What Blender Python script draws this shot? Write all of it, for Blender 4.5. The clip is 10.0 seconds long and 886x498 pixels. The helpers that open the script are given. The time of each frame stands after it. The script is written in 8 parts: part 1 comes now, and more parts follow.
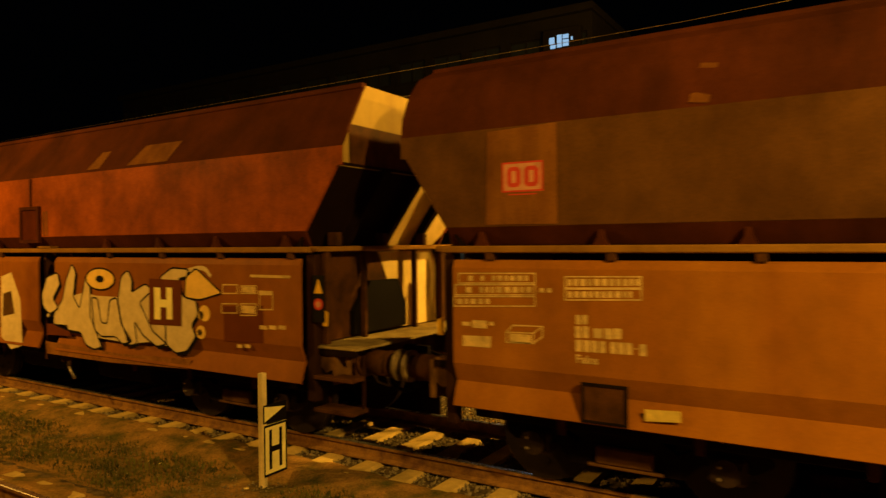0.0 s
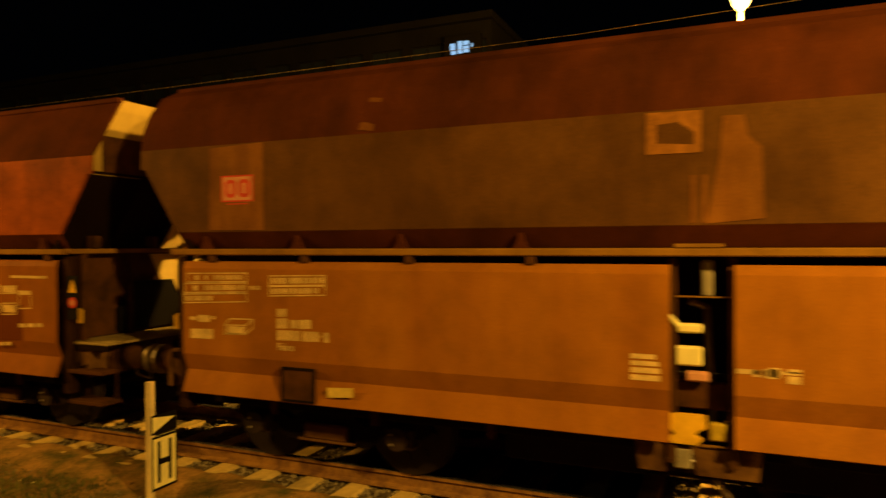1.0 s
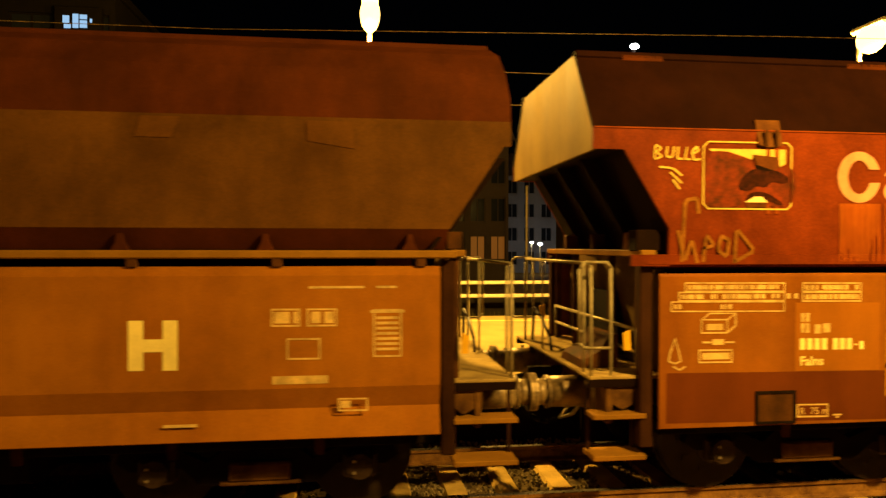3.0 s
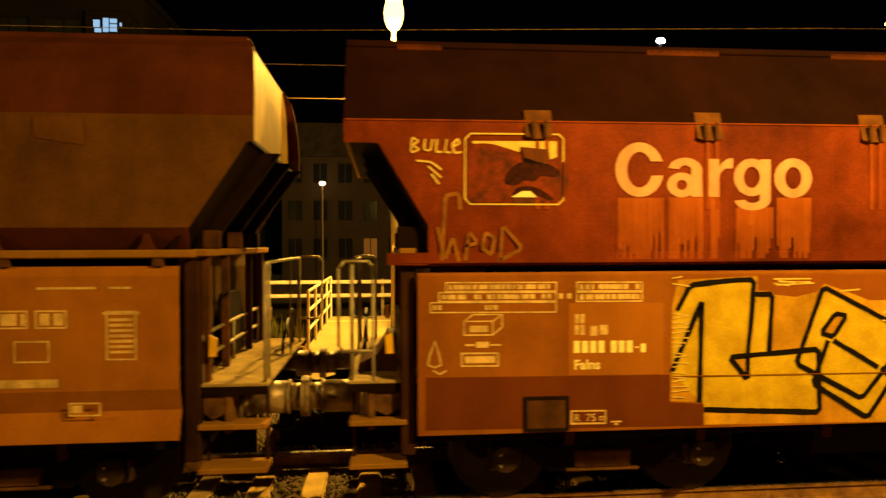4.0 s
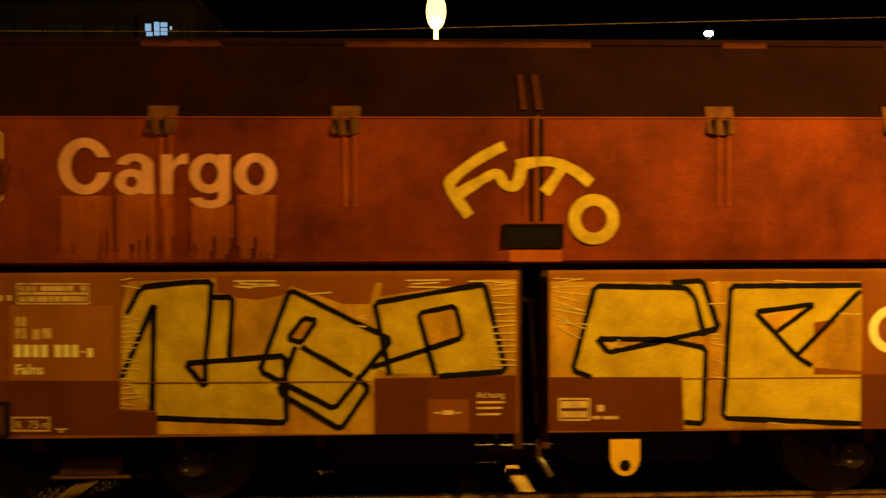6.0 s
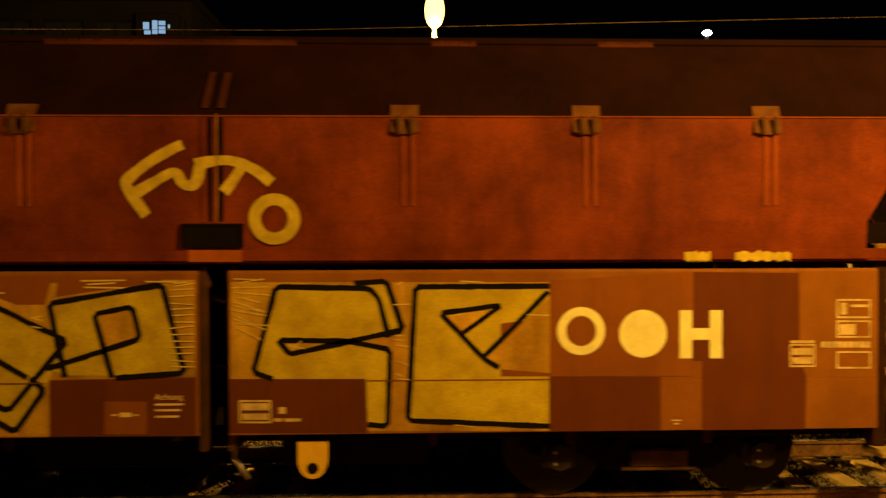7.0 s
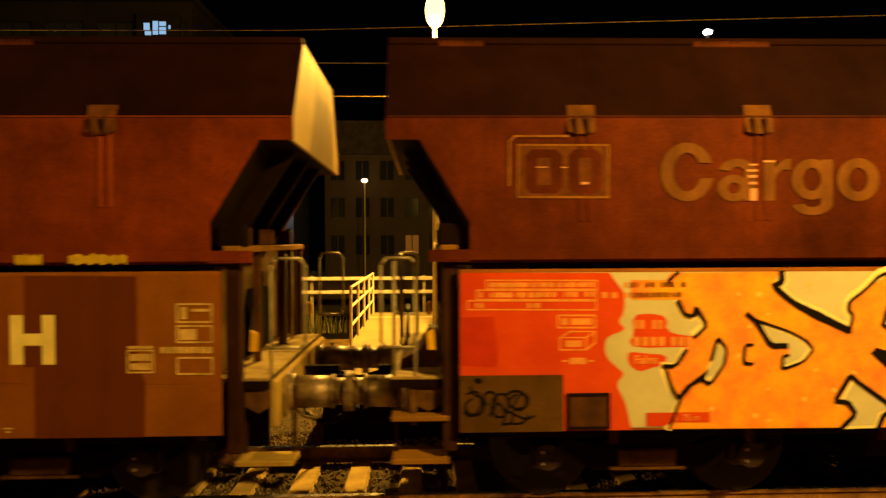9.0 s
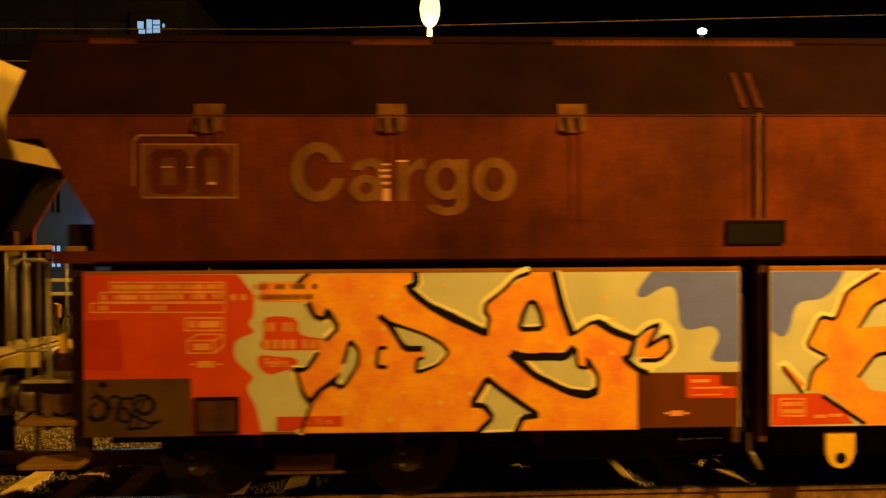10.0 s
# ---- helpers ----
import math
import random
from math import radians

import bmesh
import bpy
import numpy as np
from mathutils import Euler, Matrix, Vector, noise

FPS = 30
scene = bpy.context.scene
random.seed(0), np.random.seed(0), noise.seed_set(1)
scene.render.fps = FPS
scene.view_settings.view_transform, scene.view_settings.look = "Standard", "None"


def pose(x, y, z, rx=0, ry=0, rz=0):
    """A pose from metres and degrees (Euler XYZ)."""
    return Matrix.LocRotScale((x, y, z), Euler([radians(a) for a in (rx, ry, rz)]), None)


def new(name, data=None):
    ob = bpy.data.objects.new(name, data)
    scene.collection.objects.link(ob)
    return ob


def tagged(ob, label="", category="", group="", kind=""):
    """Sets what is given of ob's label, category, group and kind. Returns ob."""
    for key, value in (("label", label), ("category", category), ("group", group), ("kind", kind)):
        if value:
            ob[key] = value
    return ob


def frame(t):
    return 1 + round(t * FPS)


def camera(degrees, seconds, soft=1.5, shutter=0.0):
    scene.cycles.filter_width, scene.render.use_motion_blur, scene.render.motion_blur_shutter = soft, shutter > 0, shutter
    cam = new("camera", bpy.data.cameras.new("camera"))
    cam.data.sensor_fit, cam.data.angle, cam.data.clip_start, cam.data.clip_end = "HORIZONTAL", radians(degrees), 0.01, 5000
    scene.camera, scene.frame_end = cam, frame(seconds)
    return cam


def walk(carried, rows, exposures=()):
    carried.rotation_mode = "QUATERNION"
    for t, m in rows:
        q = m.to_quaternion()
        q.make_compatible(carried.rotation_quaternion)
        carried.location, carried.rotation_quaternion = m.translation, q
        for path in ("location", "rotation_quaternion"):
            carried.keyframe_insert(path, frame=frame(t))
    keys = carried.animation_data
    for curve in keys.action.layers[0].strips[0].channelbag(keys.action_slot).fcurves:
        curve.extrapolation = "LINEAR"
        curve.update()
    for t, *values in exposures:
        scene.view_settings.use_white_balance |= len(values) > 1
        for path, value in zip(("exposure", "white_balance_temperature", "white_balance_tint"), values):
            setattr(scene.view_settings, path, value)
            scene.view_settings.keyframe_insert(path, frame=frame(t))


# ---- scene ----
cam = camera(67.04, 10.0, soft=1.4, shutter=0.45)
EYE = 2.37          # eye above the top of the rails
CAMERA_ROWS = [
    (0.0, 31.46, -0.55, 0.52),
    (0.5, 28.39, -0.52, 0.26),
    (1.0, 22.99, -0.37, 0.25),
    (1.5, 12.28, -0.28, 0.22),
    (2.0, 2.26, -0.27, -0.05),
    (2.5, -4.71, -0.36, -0.29),
    (3.0, -7.31, -0.23, -0.08),
    (4.5, -3.47, -0.47, 0.34),
    (5.0, -2.11, -0.49, 0.29),
    (5.5, -1.52, -0.53, 0.24),
    (7.0, -1.72, -0.66, 0.17),
    (7.5, -1.55, -0.70, 0.15),
    (8.0, -1.49, -0.68, 0.11),
    (8.5, -1.60, -0.69, 0.16),
    (9.0, -1.64, -0.67, 0.31),
    (9.5, -1.82, -0.72, 0.29),
    (10.0, -2.05, -0.76, 0.37),
]
TRAIN_ROWS = [
    (0.0, 0.000),
    (0.5, 1.043),
    (1.0, 2.109),
    (1.5, 3.176),
    (2.0, 4.246),
    (2.5, 5.324),
    (3.0, 6.444),
    (3.5, 7.592),
    (4.0, 8.761),
    (4.5, 9.953),
    (5.0, 11.183),
    (5.5, 12.430),
    (6.0, 13.700),
    (6.5, 14.996),
    (7.0, 16.318),
    (7.5, 17.655),
    (8.0, 19.014),
    (8.5, 20.399),
    (9.0, 21.819),
    (9.5, 23.262),
    (10.0, 24.840),
]

EXPOSURES = [(0.0, 0.15), (0.5, 0.40), (1.5, 0.35), (3.0, 0.38), (4.5, 0.22), (5.5, 0.02), (7.0, -0.08), (8.0, -0.10), (8.5, 0.05), (9.0, 0.17), (9.5, 0.33), (10.0, 0.08)]
walk(cam, [(t, pose(0, 0, EYE, 90 + pitch, roll, yaw)) for t, yaw, pitch, roll in CAMERA_ROWS], EXPOSURES)

# ---- night sky and the lamps' light ----
night = bpy.data.worlds.new("night_sky")
scene.world = night
night.use_nodes = True
night.node_tree.nodes["Background"].inputs[0].default_value = (0.35, 0.42, 0.6, 1)
night.node_tree.nodes["Background"].inputs[1].default_value = 0.0005
SODIUM = (1.0, 0.52, 0.075)
SODIUM_BRIGHT = (1.0, 0.57, 0.105)
FAR_SODIUM = (1.0, 0.55, 0.08)
COOL = (0.62, 0.80, 1.0)


def light(name, place, watts, colour, radius=0.12):
    data = bpy.data.lights.new(name, "POINT")
    data.energy, data.color, data.shadow_soft_size = watts, colour, radius
    ob = new(name, data)
    ob.location = place
    return ob


NEAR_LAMPS = [(-14.0, 0.2, 6.0), (4.7, 0.9, 5.9)]
FAR_LAMPS = [(0.26, 14.45), (11.76, 14.45)]
for p, watts, tone in zip(NEAR_LAMPS, (2500, 3300), (SODIUM, SODIUM_BRIGHT)):
    light("near_platform_light", p, watts, tone, 0.2)
for x, y in FAR_LAMPS:
    light("far_platform_light", (x, y - 0.45, 6.62), 6200, FAR_SODIUM, 0.15)


# ---- materials ----
def material(name, colour, rough=0.6, metal=0.0, vary=0.25, scale=3.0, bump=0.15, grain=60.0, tint=None, streak=False, emit=0.0, spec=0.025, piece=0.0):
    """A surface with stains at one scale, grain at another, and relief."""
    m = bpy.data.materials.new(name)
    m.use_nodes = True
    nt = m.node_tree
    b = nt.nodes["Principled BSDF"]
    b.inputs["Roughness"].default_value, b.inputs["Metallic"].default_value = rough, metal
    b.inputs["Specular IOR Level"].default_value = spec
    if emit:
        b.inputs["Emission Color"].default_value = (*colour, 1)
        b.inputs["Emission Strength"].default_value = emit
    co = nt.nodes.new("ShaderNodeTexCoord")
    mp = nt.nodes.new("ShaderNodeMapping")
    nt.links.new(co.outputs["Object"], mp.inputs[0])
    if streak:
        mp.inputs["Scale"].default_value = (1, 1, 0.12)
    big = nt.nodes.new("ShaderNodeTexNoise")
    big.inputs["Scale"].default_value, big.inputs["Detail"].default_value, big.inputs["Roughness"].default_value = scale, 6, 0.62
    nt.links.new(mp.outputs[0], big.inputs[0])
    fine = nt.nodes.new("ShaderNodeTexNoise")
    fine.inputs["Scale"].default_value, fine.inputs["Detail"].default_value = grain, 4
    nt.links.new(co.outputs["Object"], fine.inputs[0])
    ramp = nt.nodes.new("ShaderNodeValToRGB")
    t = tint or tuple(c * (1 - vary * 1.5) for c in colour)
    ramp.color_ramp.elements[0].position, ramp.color_ramp.elements[1].position = 0.33, 0.62
    ramp.color_ramp.elements[0].color, ramp.color_ramp.elements[1].color = (*t, 1), (*colour, 1)
    nt.links.new(big.outputs[0], ramp.inputs[0])
    mix = nt.nodes.new("ShaderNodeMix")
    mix.data_type, mix.blend_type = "RGBA", "MULTIPLY"
    mix.inputs[0].default_value = min(1, vary)
    nt.links.new(ramp.outputs[0], mix.inputs[6])
    fr = nt.nodes.new("ShaderNodeMapRange")
    fr.inputs[1].default_value, fr.inputs[2].default_value, fr.inputs[3].default_value, fr.inputs[4].default_value = 0.3, 0.7, 0.45, 1.2
    nt.links.new(fine.outputs[0], fr.inputs[0])
    nt.links.new(fr.outputs[0], mix.inputs[7])
    last = mix.outputs[2]
    if streak:
        stain = nt.nodes.new("ShaderNodeTexNoise")
        stain.inputs["Scale"].default_value, stain.inputs["Detail"].default_value, stain.inputs["Roughness"].default_value = 1.7, 7, 0.68
        nt.links.new(co.outputs["Object"], stain.inputs[0])
        sr = nt.nodes.new("ShaderNodeMapRange")
        sr.inputs[1].default_value, sr.inputs[2].default_value, sr.inputs[3].default_value, sr.inputs[4].default_value = 0.34, 0.66, 1 - vary * 0.8, 1 + vary * 0.9
        nt.links.new(stain.outputs[0], sr.inputs[0])
        sm = nt.nodes.new("ShaderNodeMix")
        sm.data_type, sm.blend_type = "RGBA", "MULTIPLY"
        sm.inputs[0].default_value = 1
        nt.links.new(last, sm.inputs[6])
        nt.links.new(sr.outputs[0], sm.inputs[7])
        last = sm.outputs[2]
    if piece:
        info = nt.nodes.new("ShaderNodeObjectInfo")
        pr = nt.nodes.new("ShaderNodeMapRange")
        pr.inputs[3].default_value, pr.inputs[4].default_value = 1 - piece, 1 + piece
        nt.links.new(info.outputs["Random"], pr.inputs[0])
        mul = nt.nodes.new("ShaderNodeMix")
        mul.data_type, mul.blend_type = "RGBA", "MULTIPLY"
        mul.inputs[0].default_value = 1
        nt.links.new(last, mul.inputs[6])
        nt.links.new(pr.outputs[0], mul.inputs[7])
        last = mul.outputs[2]
    nt.links.new(last, b.inputs["Base Color"])
    rr = nt.nodes.new("ShaderNodeMapRange")
    rr.inputs[3].default_value, rr.inputs[4].default_value = max(0.05, rough - 0.15), min(1, rough + 0.15)
    nt.links.new(big.outputs[0], rr.inputs[0])
    nt.links.new(rr.outputs[0], b.inputs["Roughness"])
    if bump:
        bp = nt.nodes.new("ShaderNodeBump")
        bp.inputs["Strength"].default_value, bp.inputs["Distance"].default_value = bump, 0.01
        nt.links.new(fine.outputs[0], bp.inputs["Height"])
        nt.links.new(bp.outputs[0], b.inputs["Normal"])
    return m


def glow(name, colour, strength):
    m = bpy.data.materials.new(name)
    m.use_nodes = True
    b = m.node_tree.nodes["Principled BSDF"]
    b.inputs["Base Color"].default_value = (*[0.05 * c for c in colour], 1)
    b.inputs["Emission Color"].default_value, b.inputs["Emission Strength"].default_value = (*colour, 1), strength
    return m


FLAP_A = material("red_brown_flap_paint", (0.3158, 0.1165, 0.007519), 0.5, vary=0.2, scale=1.4, streak=True, bump=0.06, tint=(0.2556, 0.08647, 0.006015))
FLAP_B = material("faded_brown_flap_paint", (0.2556, 0.08647, 0.006767), 0.5, vary=0.2, scale=1.6, streak=True, bump=0.06, tint=(0.1955, 0.06015, 0.005263))
WALL_A = material("grey_brown_hull_paint", (0.1015, 0.04211, 0.006015), 0.6, vary=0.32, scale=1.1, streak=True, bump=0.06, tint=(0.07368, 0.03008, 0.004511))
WALL_RED = material("orange_red_hull_paint", (0.2556, 0.05639, 0.004511), 0.55, vary=0.42, scale=1.2, streak=True, bump=0.06, tint=(0.1654, 0.03609, 0.003759))
WALL_B = material("traffic_red_hull_paint", (0.1805, 0.03158, 0.003759), 0.55, vary=0.42, scale=1.2, streak=True, bump=0.06, tint=(0.1015, 0.01729, 0.003008))
WALL_OLD = material("dull_red_hull_paint", (0.105, 0.0195, 0.0022), 0.6, vary=0.42, scale=1.2, streak=True, bump=0.06, tint=(0.06, 0.0115, 0.0015))
# Shoulder red, far darker than the hull walls below it.
DARK_SHOULDER = material("near_black_red_paint", (0.016, 0.0044, 0.0015), 0.8, vary=0.3, scale=1.5, streak=True, bump=0.1, tint=(0.01203, 0.003759, 0.001504))
DUSTY_A = material("dusty_red_shoulder_paint", (0.07519, 0.01805, 0.003008), 0.75, vary=0.25, scale=1.5, streak=True, bump=0.1, tint=(0.04135, 0.01128, 0.002256))
LEDGE = material("worn_ledge_paint", (0.2707, 0.1278, 0.01504), 0.6, vary=0.2, scale=3, bump=0.1)
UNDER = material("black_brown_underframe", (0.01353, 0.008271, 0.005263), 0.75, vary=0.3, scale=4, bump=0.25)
FRAME = material("dirty_red_frame_steel", (0.09023, 0.03383, 0.006767), 0.65, vary=0.3, scale=4, bump=0.2, tint=(0.03759, 0.01654, 0.004511))
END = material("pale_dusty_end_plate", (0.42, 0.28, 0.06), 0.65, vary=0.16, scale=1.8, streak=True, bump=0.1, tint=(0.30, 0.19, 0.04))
# Lit copy of END: the far lamp's light is put into the colour.
END_LIT = material("lit_pale_end_skin", (0.78, 0.56, 0.18), 0.65, vary=0.16, scale=1.8, streak=True, bump=0.1, tint=(0.60, 0.40, 0.10))
# Near black, for the end slopes, their ribs and the inner hopper plates.
SLOPE = material("near_black_hopper_slope", (0.01203, 0.005263, 0.002256), 0.75, vary=0.3, scale=2, bump=0.2)
STEEL = material("worn_steel", (0.33, 0.27, 0.20), 0.42, metal=0.75, vary=0.3, scale=6, bump=0.15, tint=(0.14, 0.09, 0.06), spec=0.5)
GREASE = material("greasy_buffer_steel", (0.36, 0.25, 0.10), 0.42, metal=0.3, vary=0.45, scale=6, bump=0.25, tint=(0.07, 0.045, 0.03), spec=0.5)
GEAR = material("rusty_brown_end_steel", (0.15, 0.07, 0.015), 0.65, vary=0.35, scale=4, bump=0.2, tint=(0.05, 0.022, 0.008))
DARK_UPRIGHT = material("dark_red_upright", (0.042, 0.016, 0.005), 0.7, vary=0.35, scale=4, streak=True, bump=0.2, tint=(0.02, 0.008, 0.004))
CASTING = material("oily_dark_casting", (0.035, 0.018, 0.008), 0.6, vary=0.35, scale=6, bump=0.3, spec=0.2)
WHEELSTEEL = material("rusty_wheel_steel", (0.024, 0.013, 0.007), 0.6, vary=0.3, scale=5, bump=0.2, spec=0.2)
BOLT = material("bright_worn_bolt", (0.65, 0.55, 0.40), 0.3, metal=0.7, vary=0.2, scale=20, bump=0.1, spec=0.5)
BULK = material("dusty_brown_bulkhead", (0.13, 0.075, 0.018), 0.7, vary=0.35, scale=2.5, streak=True, bump=0.15, tint=(0.09, 0.05, 0.015))
DECK = material("dusty_deck_plate", (0.42, 0.30, 0.10), 0.75, vary=0.35, scale=3, bump=0.2, tint=(0.20, 0.13, 0.045))
GALV = material("galvanised_handrail", (0.36, 0.3, 0.17), 0.45, metal=0.3, vary=0.2, scale=8, bump=0.08)
WHITE = material("white_marking_paint", (0.90, 0.76, 0.26), 0.55, vary=0.12, scale=5, bump=0.04)
MARK = material("faded_marking_paint", (0.72, 0.48, 0.15), 0.6, vary=0.3, scale=7, bump=0.04)
RED_MARK = material("red_marking_paint", (0.55, 0.06, 0.03), 0.55, vary=0.15, scale=6, bump=0.04)
YELLOW = material("yellow_lug_paint", (0.75, 0.42, 0.02), 0.5, vary=0.12, scale=8, bump=0.06)
BLACK = material("black_spray_paint", (0.008, 0.006, 0.004), 0.55, spec=0.04, vary=0.1, bump=0.04)
RAILSIDE = material("rusty_rail", (0.30, 0.15, 0.035), 0.7, vary=0.3, scale=6, bump=0.3, tint=(0.12, 0.055, 0.025))
RAILTOP = material("polished_rail_head", (0.45, 0.40, 0.36), 0.28, metal=0.9, vary=0.15, scale=9, bump=0.05, spec=0.5)
CONCRETE = material("pale_concrete", (0.62, 0.42, 0.12), 0.85, vary=0.2, scale=5, bump=0.3, piece=0.15)
PAVING = material("platform_paving", (0.38, 0.28, 0.11), 0.8, vary=0.15, scale=1.5, bump=0.2)
EARTH = material("weedy_earth", (0.34, 0.18, 0.045), 0.95, vary=0.6, scale=2.6, bump=1.0, grain=38, tint=(0.085, 0.075, 0.018))
BALLAST = material("ballast_bed", (0.15, 0.105, 0.05), 0.95, vary=0.5, scale=9, bump=1.0, grain=24)
STONE = material("ballast_stone", (0.30, 0.23, 0.12), 0.85, vary=0.4, scale=14, bump=0.4)
GRASS = material("night_grass", (0.17, 0.15, 0.026), 0.8, vary=0.3, scale=3, bump=0.1, tint=(0.05, 0.055, 0.015))
LAMP_ON = glow("sodium_lamp_glass", (1.0, 0.66, 0.16), 4.0)


# ---- mesh helpers ----
def part(name, bm, mat, parent=None, label="", smooth=False):
    me = bpy.data.meshes.new(name)
    bmesh.ops.recalc_face_normals(bm, faces=bm.faces)
    bm.to_mesh(me)
    bm.free()
    for m in (mat if isinstance(mat, (list, tuple)) else [mat]):
        me.materials.append(m)
    if smooth:
        for p in me.polygons:
            p.use_smooth = True
    ob = new(name, me)
    if parent:
        ob.parent = parent
    if label:
        tagged(ob, label)
    return ob


def box(bm, x0, x1, y0, y1, z0, z1, bevel=0.0, mi=0):
    r = bmesh.ops.create_cube(bm, size=1, matrix=Matrix.LocRotScale(((x0 + x1) / 2, (y0 + y1) / 2, (z0 + z1) / 2), None, (abs(x1 - x0), abs(y1 - y0), abs(z1 - z0))))
    vs = r["verts"]
    fs = list({f for v in vs for f in v.link_faces})
    for f in fs:
        f.material_index = mi
    if bevel:
        es = list({e for v in vs for e in v.link_edges})
        bmesh.ops.bevel(bm, geom=es, offset=bevel, segments=1, affect="EDGES")
    return bm


def rod(bm, a, b, r, seg=8, r2=None):
    a, b = Vector(a), Vector(b)
    d = b - a
    m = Matrix.Translation((a + b) / 2) @ d.to_track_quat("Z", "Y").to_matrix().to_4x4()
    bmesh.ops.create_cone(bm, cap_ends=True, segments=seg, radius1=r, radius2=r if r2 is None else r2, depth=d.length, matrix=m)
    return bm


def tube(bm, pts, r, seg=8):
    for a, b in zip(pts, pts[1:]):
        rod(bm, a, b, r, seg)
    for p in pts[1:-1]:
        bmesh.ops.create_uvsphere(bm, u_segments=seg, v_segments=4, radius=r, matrix=Matrix.Translation(p))
    return bm


def plate(bm, pts, y, thick=0.004, mi=0):
    """An upright plate facing -y at y, from its outline in x and z."""
    front = [bm.verts.new((x, y, z)) for x, z in pts]
    back = [bm.verts.new((x, y + thick, z)) for x, z in pts]
    n = len(pts)
    fs = [bm.faces.new(front), bm.faces.new(back[::-1])]
    for i in range(n):
        j = (i + 1) % n
        fs.append(bm.faces.new((front[j], front[i], back[i], back[j])))
    for f in fs:
        f.material_index = mi
    return bm


def prism(bm, outline, x0, x1):
    """A bar along x with the outline given in y and z."""
    a = [bm.verts.new((x0, y, z)) for y, z in outline]
    b = [bm.verts.new((x1, y, z)) for y, z in outline]
    n = len(outline)
    bm.faces.new(a)
    bm.faces.new(b[::-1])
    for i in range(n):
        j = (i + 1) % n
        bm.faces.new((a[i], b[i], b[j], a[j]))
    return bm


def cross_plate(bm, outline, x, thick):
    """A plate across the track at x, from its outline in y and z."""
    return prism(bm, outline, x, x + thick)


def sheet(levels, thick, side=-1, cuts=1, mids=None):
    """A bent wall along x from levels of (y, z, half length), thickened inwards."""
    bm = bmesh.new()
    rows = []
    for y, z, h in levels:
        rows.append([bm.verts.new((-h + 2 * h * i / cuts, y * -side, z)) for i in range(cuts + 1)])
    for k, (a, b) in enumerate(zip(rows, rows[1:])):
        for i in range(cuts):
            f = bm.faces.new((a[i], a[i + 1], b[i + 1], b[i]))
            if mids:
                f.material_index = mids[k]
    outer = list(bm.faces)
    r = bmesh.ops.extrude_face_region(bm, geom=outer)
    for v in r["geom"]:
        if isinstance(v, bmesh.types.BMVert):
            v.co.y += thick * side * -1
    return bm


def lettering(text, size, x, z, y, mat, parent, name="letter", align="LEFT", bold=0.0, shear=0.0, wide=1.0):
    cu = bpy.data.curves.new(name, "FONT")
    cu.body, cu.size, cu.align_x, cu.extrude, cu.offset, cu.shear = text, size, align, 0.0015, bold, shear
    tmp = bpy.data.objects.new(name, cu)
    me = bpy.data.meshes.new_from_object(tmp)
    bpy.data.objects.remove(tmp)
    me.transform(Matrix.Translation((x, y, z)) @ Matrix.Rotation(radians(90), 4, "X") @ Matrix.Diagonal((wide, 1, 1, 1)))
    # one part for each letter: faces that share a stretch of x belong together
    spans = []
    for f in sorted(me.polygons, key=lambda f: min(me.vertices[v].co.x for v in f.vertices)):
        lo, hi = min(me.vertices[v].co.x for v in f.vertices), max(me.vertices[v].co.x for v in f.vertices)
        if spans and lo < spans[-1][1] + 1e-4:
            spans[-1][1] = max(spans[-1][1], hi)
            spans[-1][2].append(f)
        else:
            spans.append([lo, hi, [f]])
    for lo, hi, fs in spans:
        ids = sorted({v for f in fs for v in f.vertices})
        at = {v: k for k, v in enumerate(ids)}
        glyph = bpy.data.meshes.new(name)
        glyph.from_pydata([me.vertices[v].co[:] for v in ids], [], [[at[v] for v in f.vertices] for f in fs])
        glyph.materials.append(mat)
        ob = new(name, glyph)
        ob.parent = parent
    bpy.data.meshes.remove(me)
    return ob


def thing(name, place, label, category, group="", kind="", turn=0):
    ob = new(name)
    ob.matrix_basis = pose(*place, 0, 0, turn)
    return tagged(ob, label, category, group, kind)


# ---- ground and tracks ----
TRACK = 7.02        # centre line of the train's track
GAUGE = 0.7535


def ground_sheet():
    bm = bmesh.new()
    xs = [-900, -300, -120, -60] + [-40 + 0.5 * i for i in range(161)] + [60, 120, 300, 900]
    ys = [-300, -60, -20, -8] + [-4 + 0.35 * i for i in range(60)] + [19, 24, 32, 60, 120, 300, 900]
    grid = []
    for y in ys:
        row = []
        for x in xs:
            z = -0.30
            if abs(x) <= 40 and -4 <= y <= 17:
                z += 0.07 * noise.noise((x * 0.7, y * 0.7, 0)) + 0.03 * noise.noise((x * 2.3, y * 2.3, 5))
                if abs(y - TRACK) < 1.9 or abs(y - 2.63) < 1.7:
                    z = min(z, -0.34)
            row.append(bm.verts.new((x, y, z)))
        grid.append(row)
    for a, b in zip(grid, grid[1:]):
        for i in range(len(xs) - 1):
            bm.faces.new((a[i], a[i + 1], b[i + 1], b[i]))
    return tagged(part("ground", bm, EARTH, smooth=True), "dark weedy earth beside the railway tracks", "ground", kind="structure")


